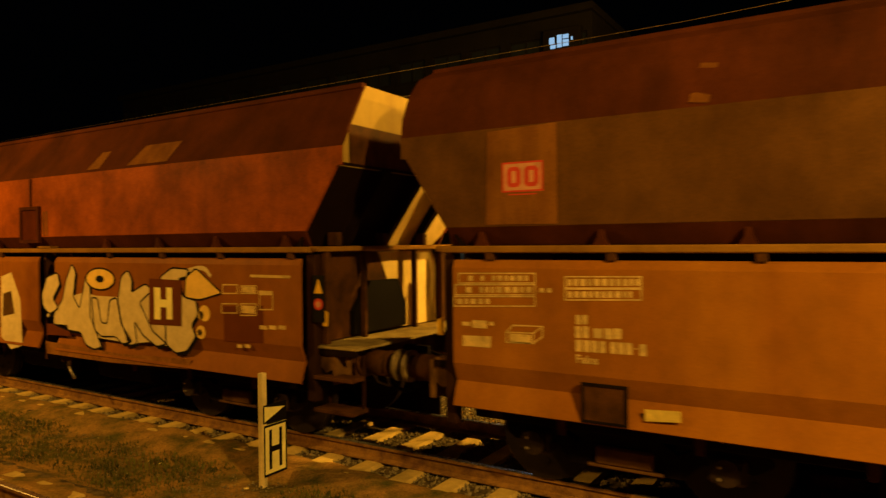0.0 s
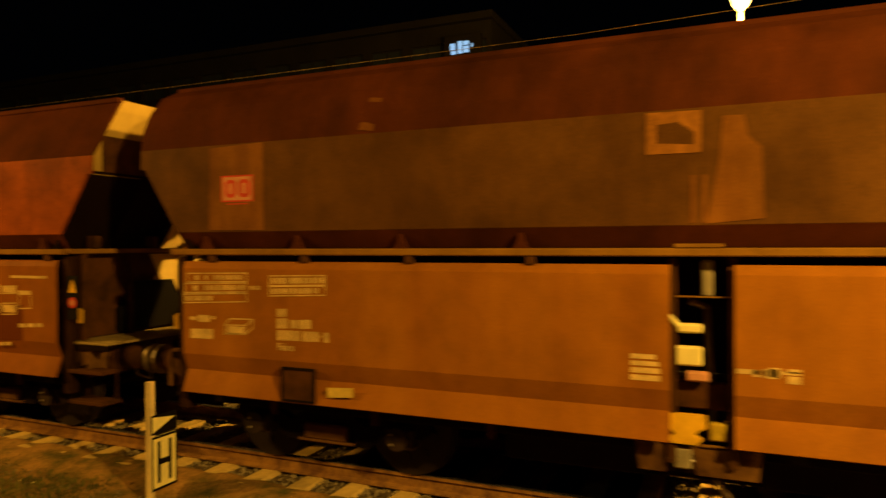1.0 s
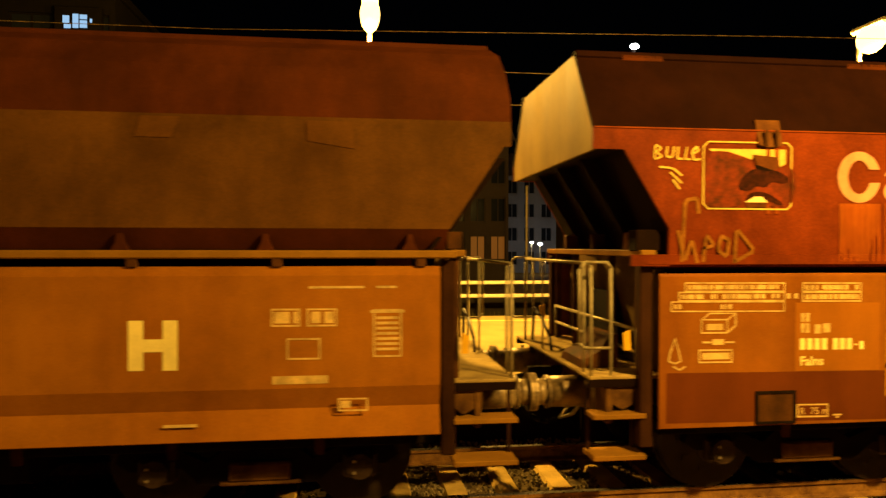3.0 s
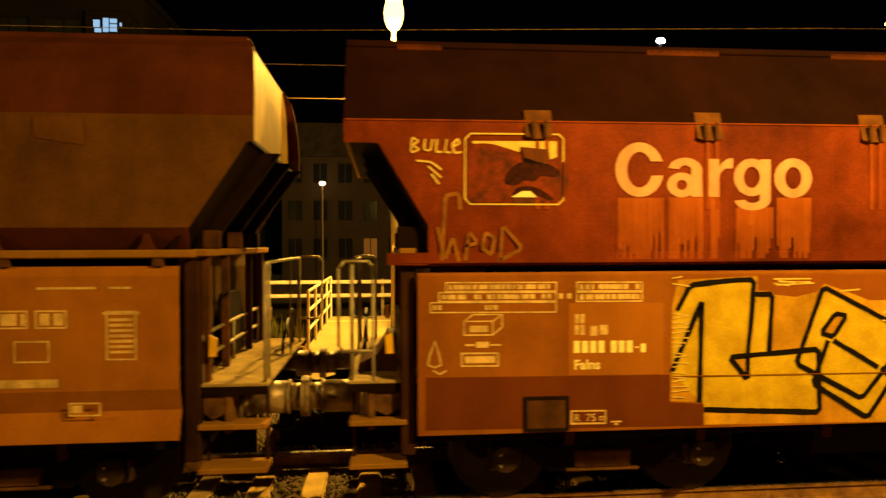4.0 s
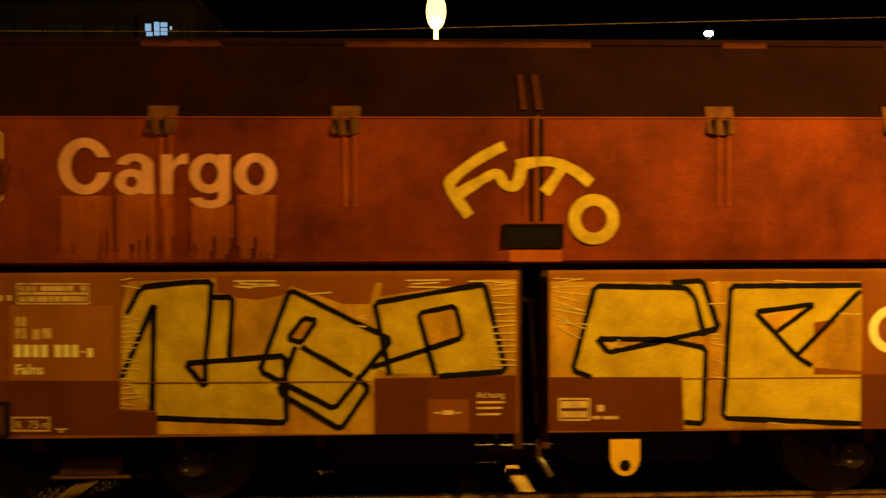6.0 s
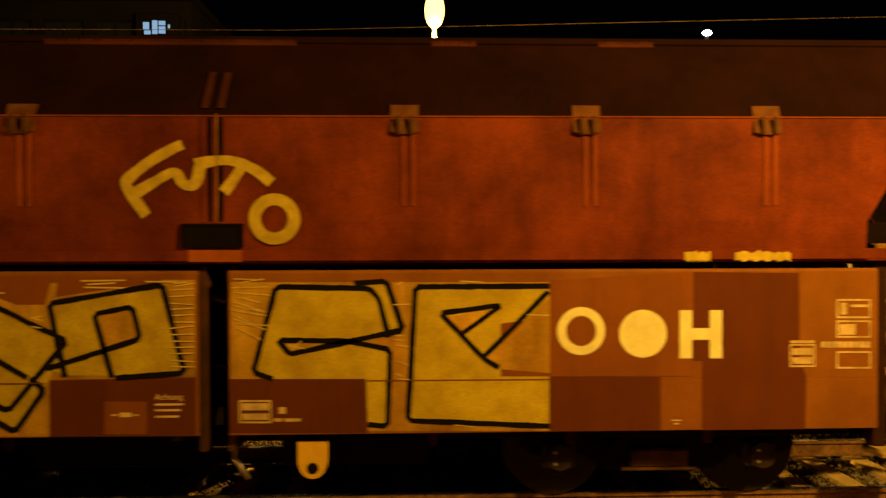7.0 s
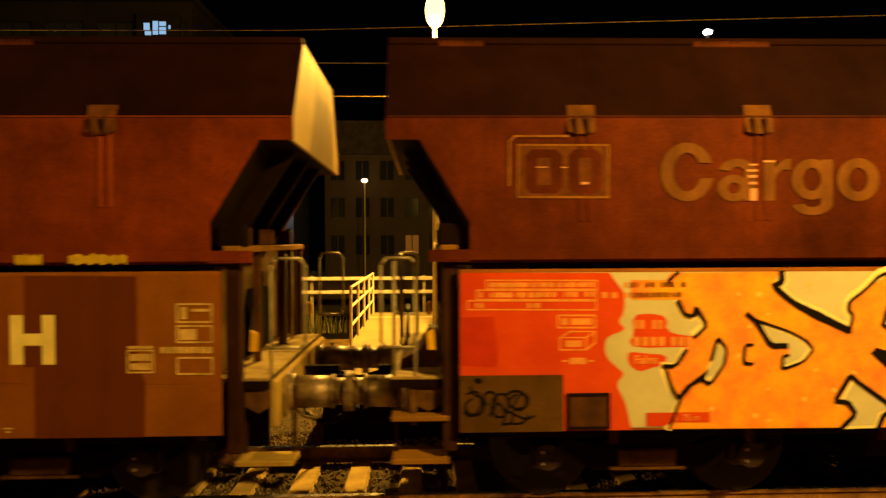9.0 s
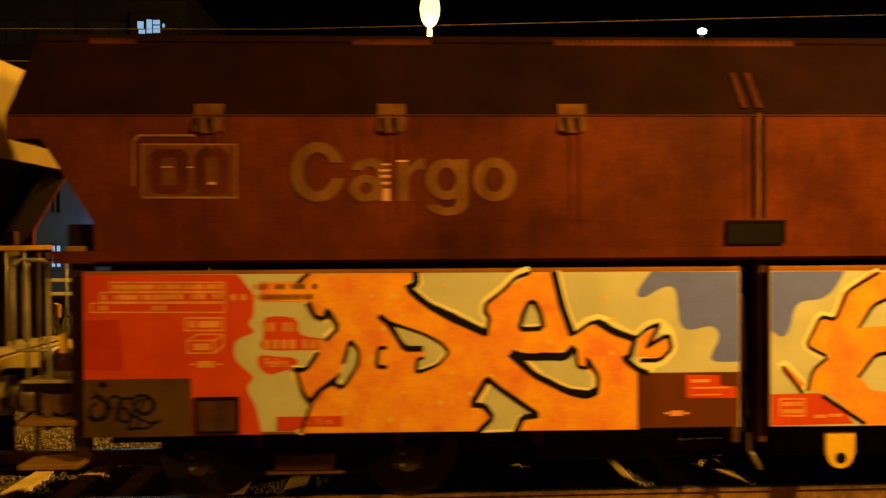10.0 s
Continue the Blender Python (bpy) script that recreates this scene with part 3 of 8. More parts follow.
def hopper_wagon(kind, centre, label, wall, shoulder, flap_mat):
    p = dict(A=KIND_A, B=KIND_B, C=KIND_C)[kind]
    kind = "B" if kind == "B" else "A"
    w = thing("hopper_wagon", (centre, TRACK, 0), label, "freight wagon", "wagons of the train")
    walls = {}
    flaps = {}
    for s in (-1, 1):
        if kind == "A":
            low = [(-1.38, 2.34, 5.25), (-1.49, 2.51, 5.27), (-1.495, 2.515, 5.28), (-1.495, 3.21, 5.74), (-1.495, 3.211, 5.80)]
            mids = [1, 0, 0, 0, 0] + [1] * (len(p["shoulder"]) - 1)
        else:
            low = [(-1.46, 2.19, 5.66), (-1.50, 2.215, 5.68), (-1.50, 2.30, 5.68), (-1.48, 2.302, 5.46), (-1.495, 2.53, 5.46), (-1.49, 3.21, 5.87), (-1.49, 3.211, 6.15)]
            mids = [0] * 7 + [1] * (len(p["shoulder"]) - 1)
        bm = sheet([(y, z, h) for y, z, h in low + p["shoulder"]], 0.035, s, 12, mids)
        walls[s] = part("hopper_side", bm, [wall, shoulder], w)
        # top rim
        bm = bmesh.new()
        t = p["shoulder"][-1]
        box(bm, -t[2], t[2], s * -t[0] - 0.05, s * -t[0] + 0.03, t[1] - 0.05, t[1] + 0.012, 0.01)
        part("top_rim", bm, shoulder, w)
        # ledge under the hopper
        bm = bmesh.new()
        if kind == "A":
            box(bm, -5.33, 5.33, s * 1.40, s * 1.515, 2.270, 2.336, 0.01)
        else:
            box(bm, -5.60, 5.60, s * 1.36, s * 1.45, 2.17, 2.235, 0.01)
        part("ledge", bm, LEDGE if kind == "A" else UNDER, w)
        # the two discharge flaps
        for e in (-1, 1):
            a, b = sorted((e * p["flap"][0], e * p["flap"][1]))
            bm = bmesh.new()
            if kind == "A":
                prof = [(-1.455, 2.205), (-1.475, 2.19), (-1.50, 2.13), (-1.50, 1.218), (-1.432, 1.04), (-1.515, 0.812), (-1.49, 0.80), (-1.405, 1.03), (-1.47, 1.215), (-1.47, 2.10)]
            else:
                prof = [(-1.47, 2.135), (-1.49, 2.13), (-1.50, 2.11), (-1.50, 1.212), (-1.497, 1.208), (-1.50, 1.204), (-1.50, 0.785), (-1.47, 0.775)]
            prism(bm, [(y * -s, z) for y, z in prof], a, b)
            flaps[s, e] = part("side_flap", bm, flap_mat, w, "painted steel discharge flap")
        # inner frames showing in the middle gap
        bm = bmesh.new()
        for x in (-p["flap"][0] - 0.02, p["flap"][0] - 0.04):
            box(bm, x, x + 0.06, s * 1.25, s * 1.40, 0.62, 2.25)
        part("middle_post", bm, FRAME, w)
        bm = bmesh.new()
        tube(bm, [(-0.1, s * 1.2, 1.9), (0.03, s * 1.2, 1.85), (0.06, s * 1.2, 1.2), (0.09, s * 1.22, 0.5), (0.2, s * 1.2, 0.32)], 0.025, 8)
        part("flap_lever", bm, STEEL, w, "", True)
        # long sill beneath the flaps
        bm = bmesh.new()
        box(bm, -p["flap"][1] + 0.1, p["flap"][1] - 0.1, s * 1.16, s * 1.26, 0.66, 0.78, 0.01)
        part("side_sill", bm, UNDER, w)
        for x in (-4.2, -3.0, -1.8, 1.8, 3.0, 4.2):
            bm = bmesh.new()
            plate(bm, [(x - 0.05, 0.78), (x + 0.05, 0.78), (x + 0.035, 0.60), (x - 0.035, 0.60)], s * 1.27, 0.03)
            part("hinge_lug", bm, FRAME, w)
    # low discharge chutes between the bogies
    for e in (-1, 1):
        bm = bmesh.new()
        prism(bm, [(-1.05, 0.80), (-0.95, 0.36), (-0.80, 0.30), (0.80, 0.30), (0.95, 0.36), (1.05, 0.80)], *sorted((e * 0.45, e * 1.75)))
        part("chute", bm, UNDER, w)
        # Unseen low sheet added to stop the far lamps' light under the wagon.
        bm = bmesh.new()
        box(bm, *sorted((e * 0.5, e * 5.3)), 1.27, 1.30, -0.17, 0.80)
        part("far_light_stop", bm, UNDER, w)
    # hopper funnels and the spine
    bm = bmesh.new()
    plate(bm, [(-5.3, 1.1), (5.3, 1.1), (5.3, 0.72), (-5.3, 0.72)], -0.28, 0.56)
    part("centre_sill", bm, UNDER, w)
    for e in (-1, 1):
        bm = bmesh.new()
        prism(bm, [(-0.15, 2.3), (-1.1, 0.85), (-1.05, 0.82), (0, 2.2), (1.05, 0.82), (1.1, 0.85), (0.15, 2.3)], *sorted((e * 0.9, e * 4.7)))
        part("saddle", bm, SLOPE, w, "near-black steel saddle inside the hopper")
    # Plate added to hide the lit far platform behind the middle gap.
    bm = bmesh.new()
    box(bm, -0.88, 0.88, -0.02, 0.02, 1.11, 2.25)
    part("gap_plate", bm, SLOPE, w, "near-black plate added to close the middle gap")
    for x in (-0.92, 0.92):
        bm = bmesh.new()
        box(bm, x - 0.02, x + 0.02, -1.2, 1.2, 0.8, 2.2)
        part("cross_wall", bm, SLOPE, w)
    for e in (-1, 1):
        end_gear(w, e, p)
        bogie(w, e * (p["axles"][0] + p["axles"][1]) / 2, p["axles"][1] - p["axles"][0])
    w_sets = [wheelset(w, e * a) for e in (-1, 1) for a in p["axles"]]
    return w, walls, flaps, w_sets


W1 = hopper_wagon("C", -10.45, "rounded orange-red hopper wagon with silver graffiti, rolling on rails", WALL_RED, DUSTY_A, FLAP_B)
W2 = hopper_wagon("A", 1.93, "rounded grey-brown hopper wagon with faded paint patches, rolling", WALL_A, DUSTY_A, FLAP_A)
W3 = hopper_wagon("B", 14.60, "angular red hopper wagon with yellow graffiti on brown flaps, rolling", WALL_B, DARK_SHOULDER, FLAP_B)
W4 = hopper_wagon("B", 27.66, "angular dull red hopper wagon with orange graffiti flaps, rolling", WALL_OLD, DARK_SHOULDER, FLAP_B)
WAGONS = [W1, W2, W3, W4]


# ---- paint, lettering and graffiti on the wagons ----
PATCH_LIGHT = material("lighter_brown_touch_up", (0.3158, 0.109, 0.007519), 0.5, vary=0.12, scale=3, streak=True, bump=0.05)
PATCH_MID = material("mid_brown_touch_up", (0.2256, 0.06617, 0.006015), 0.5, vary=0.12, scale=3, streak=True, bump=0.05)
PATCH_DARK = material("dark_brown_touch_up", (0.1203, 0.03008, 0.004511), 0.5, vary=0.12, scale=3, streak=True, bump=0.05)
PATCH_OLIVE = material("olive_brown_touch_up", (0.10, 0.048, 0.007), 0.6, vary=0.25, scale=3, bump=0.05)
PATCH_WALL = material("pale_wall_touch_up", (0.1955, 0.07519, 0.009023), 0.6, vary=0.3, scale=4, streak=True, bump=0.05, tint=(0.1278, 0.04511, 0.006015))
PATCH_FAINT = material("faint_wall_touch_up", (0.128, 0.052, 0.0072), 0.6, vary=0.32, scale=2, streak=True, bump=0.05, tint=(0.092, 0.036, 0.005))
GRAF_YELLOW = material("yellow_spray_paint", (0.58, 0.40, 0.014), 0.5, vary=0.4, scale=3.4, bump=0.06, tint=(0.40, 0.25, 0.009))
GRAF_WASH = material("scratched_yellow_brown_paint", (0.50, 0.27, 0.012), 0.55, vary=0.4, scale=3.5, streak=True, bump=0.06, tint=(0.33, 0.145, 0.009))
GRAF_GOLD = material("golden_spray_paint", (0.80, 0.50, 0.10), 0.5, vary=0.12, scale=6, bump=0.05)
GRAF_PALE = material("pale_yellow_spray_paint", (0.74, 0.52, 0.1), 0.55, vary=0.2, scale=9, bump=0.05)
GRAF_LEMON = material("lemon_spray_paint", (0.62, 0.42, 0.03), 0.55, vary=0.25, scale=6, bump=0.05)
GRAF_FAINT = material("faint_washed_spray_paint", (0.2857, 0.1128, 0.01504), 0.6, vary=0.3, scale=9, bump=0.05)
GRAF_RED = material("dark_red_spray_paint", (0.22, 0.035, 0.008), 0.5, vary=0.4, scale=9, bump=0.05, tint=(0.07, 0.02, 0.006))
GRAF_SOOT = material("blurred_dark_red_spray", (0.055, 0.012, 0.004), 0.55, vary=0.5, scale=14, bump=0.05, tint=(0.015, 0.006, 0.003))
GRAF_RED_DEEP = material("deep_red_spray_paint", (0.48, 0.035, 0.006), 0.5, vary=0.15, scale=5, bump=0.04)
GRAF_SCARLET = material("scarlet_spray_paint", (0.60, 0.066, 0.008), 0.45, vary=0.12, scale=2.2, bump=0.04, tint=(0.50, 0.045, 0.006))
GRAF_GREY = material("stone_grey_spray_paint", (0.55, 0.50, 0.30), 0.55, vary=0.10, scale=2.5, bump=0.05)
GRAF_ORANGE = material("orange_spray_paint", (0.86, 0.35, 0.02), 0.5, vary=0.22, scale=4.5, bump=0.05, tint=(0.74, 0.19, 0.035))
GRAF_BLUE = material("slate_blue_spray_paint", (0.145, 0.165, 0.52), 0.5, vary=0.1, scale=4, bump=0.05)
GRAF_CREAM = material("cream_spray_paint", (0.92, 0.74, 0.30), 0.5, vary=0.1, bump=0.04)
GRAF_SILVER = material("silver_spray_paint", (0.66, 0.5, 0.24), 0.45, vary=0.16, scale=6, bump=0.05, tint=(0.52, 0.38, 0.17))
WHITE_WORN = material("worn_white_paint", (0.66, 0.31, 0.15), 0.55, vary=0.2, scale=7, streak=True, bump=0.05)
WHITE_DULL = material("dull_rusty_white_paint", (0.1654, 0.06391, 0.01203), 0.6, vary=0.3, scale=7, streak=True, bump=0.05)
WHITE_ROSE = material("rosy_white_paint", (0.60, 0.28, 0.14), 0.55, vary=0.2, scale=7, bump=0.05)
LOGO_DULL = material("dull_logo_paint", (0.1353, 0.04135, 0.007519), 0.6, vary=0.3, scale=7, bump=0.05)
MARK_ROSE = material("rosy_marking_paint", (0.78, 0.30, 0.06), 0.55, vary=0.2, scale=7, bump=0.05)
# Lighter hull red that paints light on stiffeners and the shoulder edge.
STRIPE = material("lit_edge_paint", (0.235, 0.049, 0.0045), 0.55, vary=0.25, scale=5, streak=True, bump=0.05, tint=(0.1805, 0.03383, 0.003759))
STREAK = material("washed_out_paint_streak", (0.36, 0.088, 0.008), 0.55, vary=0.25, scale=5, streak=True, bump=0.05, tint=(0.27, 0.06, 0.006))


def lay_y(k):
    return -1.5008 - 0.0011 * k


def rounded(pts, rounds, shut, cut=0.25, most=9.0):
    """Corners cut again and again into a sprayed curve."""
    for k in range(rounds):
        out = []
        m = len(pts)
        for i in range(m if shut else m - 1):
            a, b = pts[i], pts[(i + 1) % m]
            near = min(cut, most / max(0.001, math.hypot(b[0] - a[0], b[1] - a[1])))
            c = near if (shut or i) else 0.0
            d = near if (shut or i < m - 2) else 0.0
            out.append((a[0] + (b[0] - a[0]) * c, a[1] + (b[1] - a[1]) * c))
            out.append((b[0] - (b[0] - a[0]) * d, b[1] - (b[1] - a[1]) * d))
        pts = out
    return pts


def fill(parent, name, mat, layer, pts, soft=0):
    """A field of paint on a wagon's side."""
    bm = bmesh.new()
    pts = rounded(pts, soft, True)
    plate(bm, pts, lay_y(layer), 0.0009)
    bm.normal_update()
    bmesh.ops.triangulate(bm, faces=[f for f in bm.faces if len(f.verts) > 4], ngon_method="EAR_CLIP")
    return part(name, bm, mat, parent)


def lines(parent, name, mat, layer, width, paths, soft=0):
    """Brush lines with mitred bends."""
    made = None
    for n, path in enumerate(paths):
        bm = bmesh.new()
        y = lay_y(layer) - 0.0002 * n
        shut = (Vector(path[0]) - Vector(path[-1])).length < 1e-4
        path = path[:-1] if shut else path
        ps = [Vector(p) for p in rounded(path, soft, shut, 0.25 if soft > 1 else 0.16, 9.0 if soft > 1 else 0.03)]
        if width > 0.018:
            fine = []
            for i in range(len(ps) if shut else len(ps) - 1):
                a, b = ps[i], ps[(i + 1) % len(ps)]
                steps = max(1, int((b - a).length / 0.06))
                side = Vector((a.y - b.y, b.x - a.x)).normalized() if (b - a).length > 1e-6 else Vector((0, 0))
                for k in range(steps):
                    q = a.lerp(b, k / steps)
                    fine.append(q + side * (0.09 * width * noise.noise((q.x * 9, q.y * 9, 3)) if k else 0))
            ps = fine if shut else fine + [ps[-1]]
        m = len(ps)
        left, right = [], []
        for i, q in enumerate(ps):
            a = ps[i - 1] if (i or shut) else None
            b = ps[(i + 1) % m] if (i < m - 1 or shut) else None
            d1 = (q - a).normalized() if a is not None else (b - q).normalized()
            d2 = (b - q).normalized() if b is not None else d1
            d = d1 + d2
            d = d.normalized() if d.length > 0.2 else Vector((-d1.y, d1.x))
            nrm = Vector((-d.y, d.x))
            k = 1 / max(0.45, abs(nrm.dot(Vector((-d1.y, d1.x)))))
            wob = width / 2 * k * (1 + 0.25 * noise.noise((q.x * 3, q.y * 3, n)) + 0.16 * noise.noise((q.x * 14, q.y * 14, n)))
            left.append(bm.verts.new((q.x + nrm.x * wob, y, q.y + nrm.y * wob)))
            right.append(bm.verts.new((q.x - nrm.x * wob, y, q.y - nrm.y * wob)))
        for i in range(m if shut else m - 1):
            j = (i + 1) % m
            bm.faces.new((left[i], left[j], right[j], right[i]))
        made = part(name, bm, mat, parent)
    return made


def bars(parent, name, mat, layer, rects):
    bm = bmesh.new()
    for x0, z0, x1, z1 in rects:
        plate(bm, [(x0, z0), (x1, z0), (x1, z1), (x0, z1)], lay_y(layer), 0.0009)
    return tagged(part(name, bm, mat, parent), kind="stuff")


def ring(parent, name, mat, layer, x, z, outer, inner):
    bm = bmesh.new()
    n = 36
    y = lay_y(layer)
    o = [bm.verts.new((x + outer * math.cos(2 * math.pi * i / n), y, z + outer * math.sin(2 * math.pi * i / n))) for i in range(n)]
    if inner:
        q = [bm.verts.new((x + inner * math.cos(2 * math.pi * i / n), y, z + inner * math.sin(2 * math.pi * i / n))) for i in range(n)]
        for i in range(n):
            j = (i + 1) % n
            bm.faces.new((o[i], o[j], q[j], q[i]))
    else:
        bm.faces.new(o)
    return part(name, bm, mat, parent)


def arc_band(cx, cz, outer, inner, a0, a1, b0=None, b1=None, n=28):
    """The outline of a bent stroke between two ellipses, from angle a0 to a1."""
    b0, b1 = a0 if b0 is None else b0, a1 if b1 is None else b1
    far = [radians(a0 + (a1 - a0) * k / n) for k in range(n + 1)]
    near = [radians(b0 + (b1 - b0) * k / n) for k in range(n + 1)]
    return [[(cx + outer[0] * math.cos(t), cz + outer[1] * math.sin(t)) for t in far], [(cx + inner[0] * math.cos(t), cz + inner[1] * math.sin(t)) for t in near]]


def cargo_word(parent, mat, x, z, size):
    """The painted word in upright grotesque letters; strokes in hundredths of its height."""
    letters = (
        ([arc_band(106, 114, (106, 116), (55, 76), 18, 348, 28, 341)], []),
        ([arc_band(307, 115, (74, 51), (27, 19), 0, 172), arc_band(292, 50, (65, 53), (24, 22), 0, 360)],
         [[(334, 0), (385, 0), (379, 14), (381, 116), (334, 116)]]),
        ([], [[(413, 0), (458, 0), (458, 84), (466, 106), (484, 121), (520, 123), (520, 166), (498, 164), (474, 148), (459, 130), (459, 162), (413, 162)]]),
        ([arc_band(605, 84, (81, 81), (37, 46), 0, 360), arc_band(608, -10, (82, 48), (34, 16), 0, -172)], [[(642, -10), (690, -10), (690, 162), (644, 162)]]),
        ([arc_band(793, 82, (86, 86), (38, 48), 0, 360)], []))
    for bands, solids in letters:
        bm = bmesh.new()
        k = 0
        for far, near in bands:
            y = lay_y(2) - 0.0003 * k
            a = [bm.verts.new((x + u * size, y, z + v * size)) for u, v in far]
            b = [bm.verts.new((x + u * size, y, z + v * size)) for u, v in near]
            for i in range(len(a) - 1):
                bm.faces.new((a[i], a[i + 1], b[i + 1], b[i]))
            k += 1
        for solid in solids:
            f = bm.faces.new([bm.verts.new((x + u * size, lay_y(2) - 0.0003 * k, z + v * size)) for u, v in solid])
            bmesh.ops.triangulate(bm, faces=[f], ngon_method="EAR_CLIP")
            k += 1
        part("letter", bm, mat, parent)


F1L, F1R, S1 = W1[2][-1, -1], W1[2][-1, 1], W1[1][-1]
F2L, F2R, S2 = W2[2][-1, -1], W2[2][-1, 1], W2[1][-1]
F3L, F3R, S3 = W3[2][-1, -1], W3[2][-1, 1], W3[1][-1]
F4L, F4R, S4 = W4[2][-1, -1], W4[2][-1, 1], W4[1][-1]
def drips(parent, mat, x0, x1, top, bottom, seed):
    """Washed-out paint below a letter: narrow tapering runs of uneven length."""
    r = random.Random(seed)
    bm = bmesh.new()
    x = x0
    while x < x1:
        wd = r.uniform(0.010, 0.026)
        end = top - (top - bottom) * (1.0 if r.random() < 0.75 else r.uniform(0.5, 1.0))
        y = lay_y(1)
        bm.faces.new([bm.verts.new(q) for q in ((x, y, top), (x + wd, y, top), (x + wd * 0.8, y, end), (x + wd * 0.2, y, end))])
        x += wd + r.uniform(0.0005, 0.004)
    tagged(part("faded_streak", bm, mat, parent), kind="stuff")


def print_row(parent, mat, layer, x0, x1, z0, z1, seed, dense=0.85):
    """A line of unreadable small letters as bars."""
    r = random.Random(seed)
    rects, x = [], x0
    while x < x1 - 0.03:
        wd = r.uniform(0.018, 0.04)
        if r.random() < dense:
            rects.append((x, z0, min(x + wd, x1), z1))
        x += wd + r.uniform(0.010, 0.018)
    bars(parent, "small_print", mat, layer, rects)


for flap, mat, off in ((F3L, MARK, 0.0), (F4L, MARK_ROSE, -0.01)):
    print_row(flap, mat, 4, -5.29, -4.41, 1.994 + off, 2.034 + off, 1)
    print_row(flap, mat, 4, -5.35, -4.41, 1.912 + off, 1.952 + off, 2)
    print_row(flap, mat, 4, -5.42, -5.34, 1.826 + off, 1.866 + off, 3)
    print_row(flap, mat, 4, -4.99, -4.84, 1.822 + off, 1.862 + off, 4)
    print_row(flap, mat, 4, -4.18, -3.66, 1.985 + off, 2.028 + off, 5)
    print_row(flap, mat, 4, -4.18, -3.66, 1.900 + off, 1.944 + off, 6)
# third wagon, first flap
fill(F3L, "paint_patch", PATCH_LIGHT, 1, [(-4.276, 1.261), (-4.271, 1.871), (-3.445, 1.866), (-3.449, 1.253)])
fill(F3L, "paint_patch", PATCH_DARK, 1, [(-5.49, 0.83), (-5.485, 1.268), (-3.389, 1.248), (-3.39, 1.01), (-3.095, 0.988), (-3.096, 0.802)])
fill(F3L, "scratched_paint", GRAF_WASH, 1, [(-3.39, 1.02), (-3.383, 1.401), (-3.371, 1.842), (-3.319, 2.06), (-2.625, 2.084), (-2.416, 2.083), (-2.043, 2.067), (-1.458, 2.017), (-1.317, 2.039), (-0.396, 2.062), (-0.145, 2.061), (-0.146, 1.268), (-1.32, 1.251), (-1.321, 0.79), (-3.086, 0.811), (-3.095, 1.002)])
fill(F3L, "graffiti_fill", GRAF_YELLOW, 2, [(-3.375, 1.271), (-3.33, 1.796), (-3.213, 2.013), (-2.639, 2.056), (-2.649, 1.931), (-2.472, 1.929), (-2.503, 1.426), (-2.05, 1.445), (-2.039, 0.893), (-3.086, 0.942), (-3.094, 1.026), (-3.132, 1.007)])
fill(F3L, "graffiti_fill", GRAF_YELLOW, 3, [(-2.006, 1.987), (-1.177, 1.569), (-1.362, 1.167), (-1.598, 0.831), (-2.103, 1.146), (-2.256, 1.321)])
fill(F3L, "graffiti_fill", GRAF_YELLOW, 4, [(-1.313, 1.875), (-0.406, 2.025), (-0.231, 1.302), (-0.786, 1.284), (-1.192, 1.288), (-1.333, 1.345)])
fill(F3L, "scratched_paint", GRAF_WASH, 5, [(-0.648, 1.847), (-0.955, 1.788), (-0.871, 1.473), (-0.587, 1.583)])
fill(F3L, "scratched_paint", GRAF_WASH, 5, [(-1.895, 1.753), (-1.792, 1.733), (-1.914, 1.547), (-2.027, 1.585)])
fill(F3L, "scratched_paint", GRAF_WASH, 5, [(-2.838, 1.373), (-2.717, 1.381), (-2.718, 1.227)])
fill(F3L, "bare_paint", PATCH_MID, 1.5, [(-2.604, 2.096), (-1.296, 2.089), (-1.335, 1.927), (-1.348, 1.864), (-1.576, 1.865), (-1.804, 1.95), (-1.993, 2.017), (-2.069, 1.944), (-2.258, 1.902), (-2.454, 1.924), (-2.479, 1.954), (-2.605, 1.96)])
fill(F3L, "bare_paint", PATCH_MID, 1.5, [(-1.25, 2.088), (-0.428, 2.084), (-0.416, 2.043), (-0.965, 1.97), (-1.266, 1.926)])
lines(F3L, "scratch", GRAF_PALE, 6, 0.01, [[(-1.459, 1.759), (-1.373, 1.738)], [(-0.302, 2.01), (-0.141, 2.034)], [(-2.416, 2.046), (-2.284, 2.029)], [(-3.37, 2.028), (-3.223, 2.004)], [(-1.459, 1.759), (-1.366, 1.774)], [(-2.463, 2.023), (-2.322, 2)], [(-3.372, 1.703), (-3.234, 1.679)], [(-0.321, 2.034), (-0.211, 2.042)], [(-1.459, 1.689), (-1.38, 1.676)], [(-0.321, 2.034), (-0.244, 2.038)], [(-2.416, 2.046), (-2.267, 2.025)], [(-3.37, 2.074), (-3.284, 2.088)]])
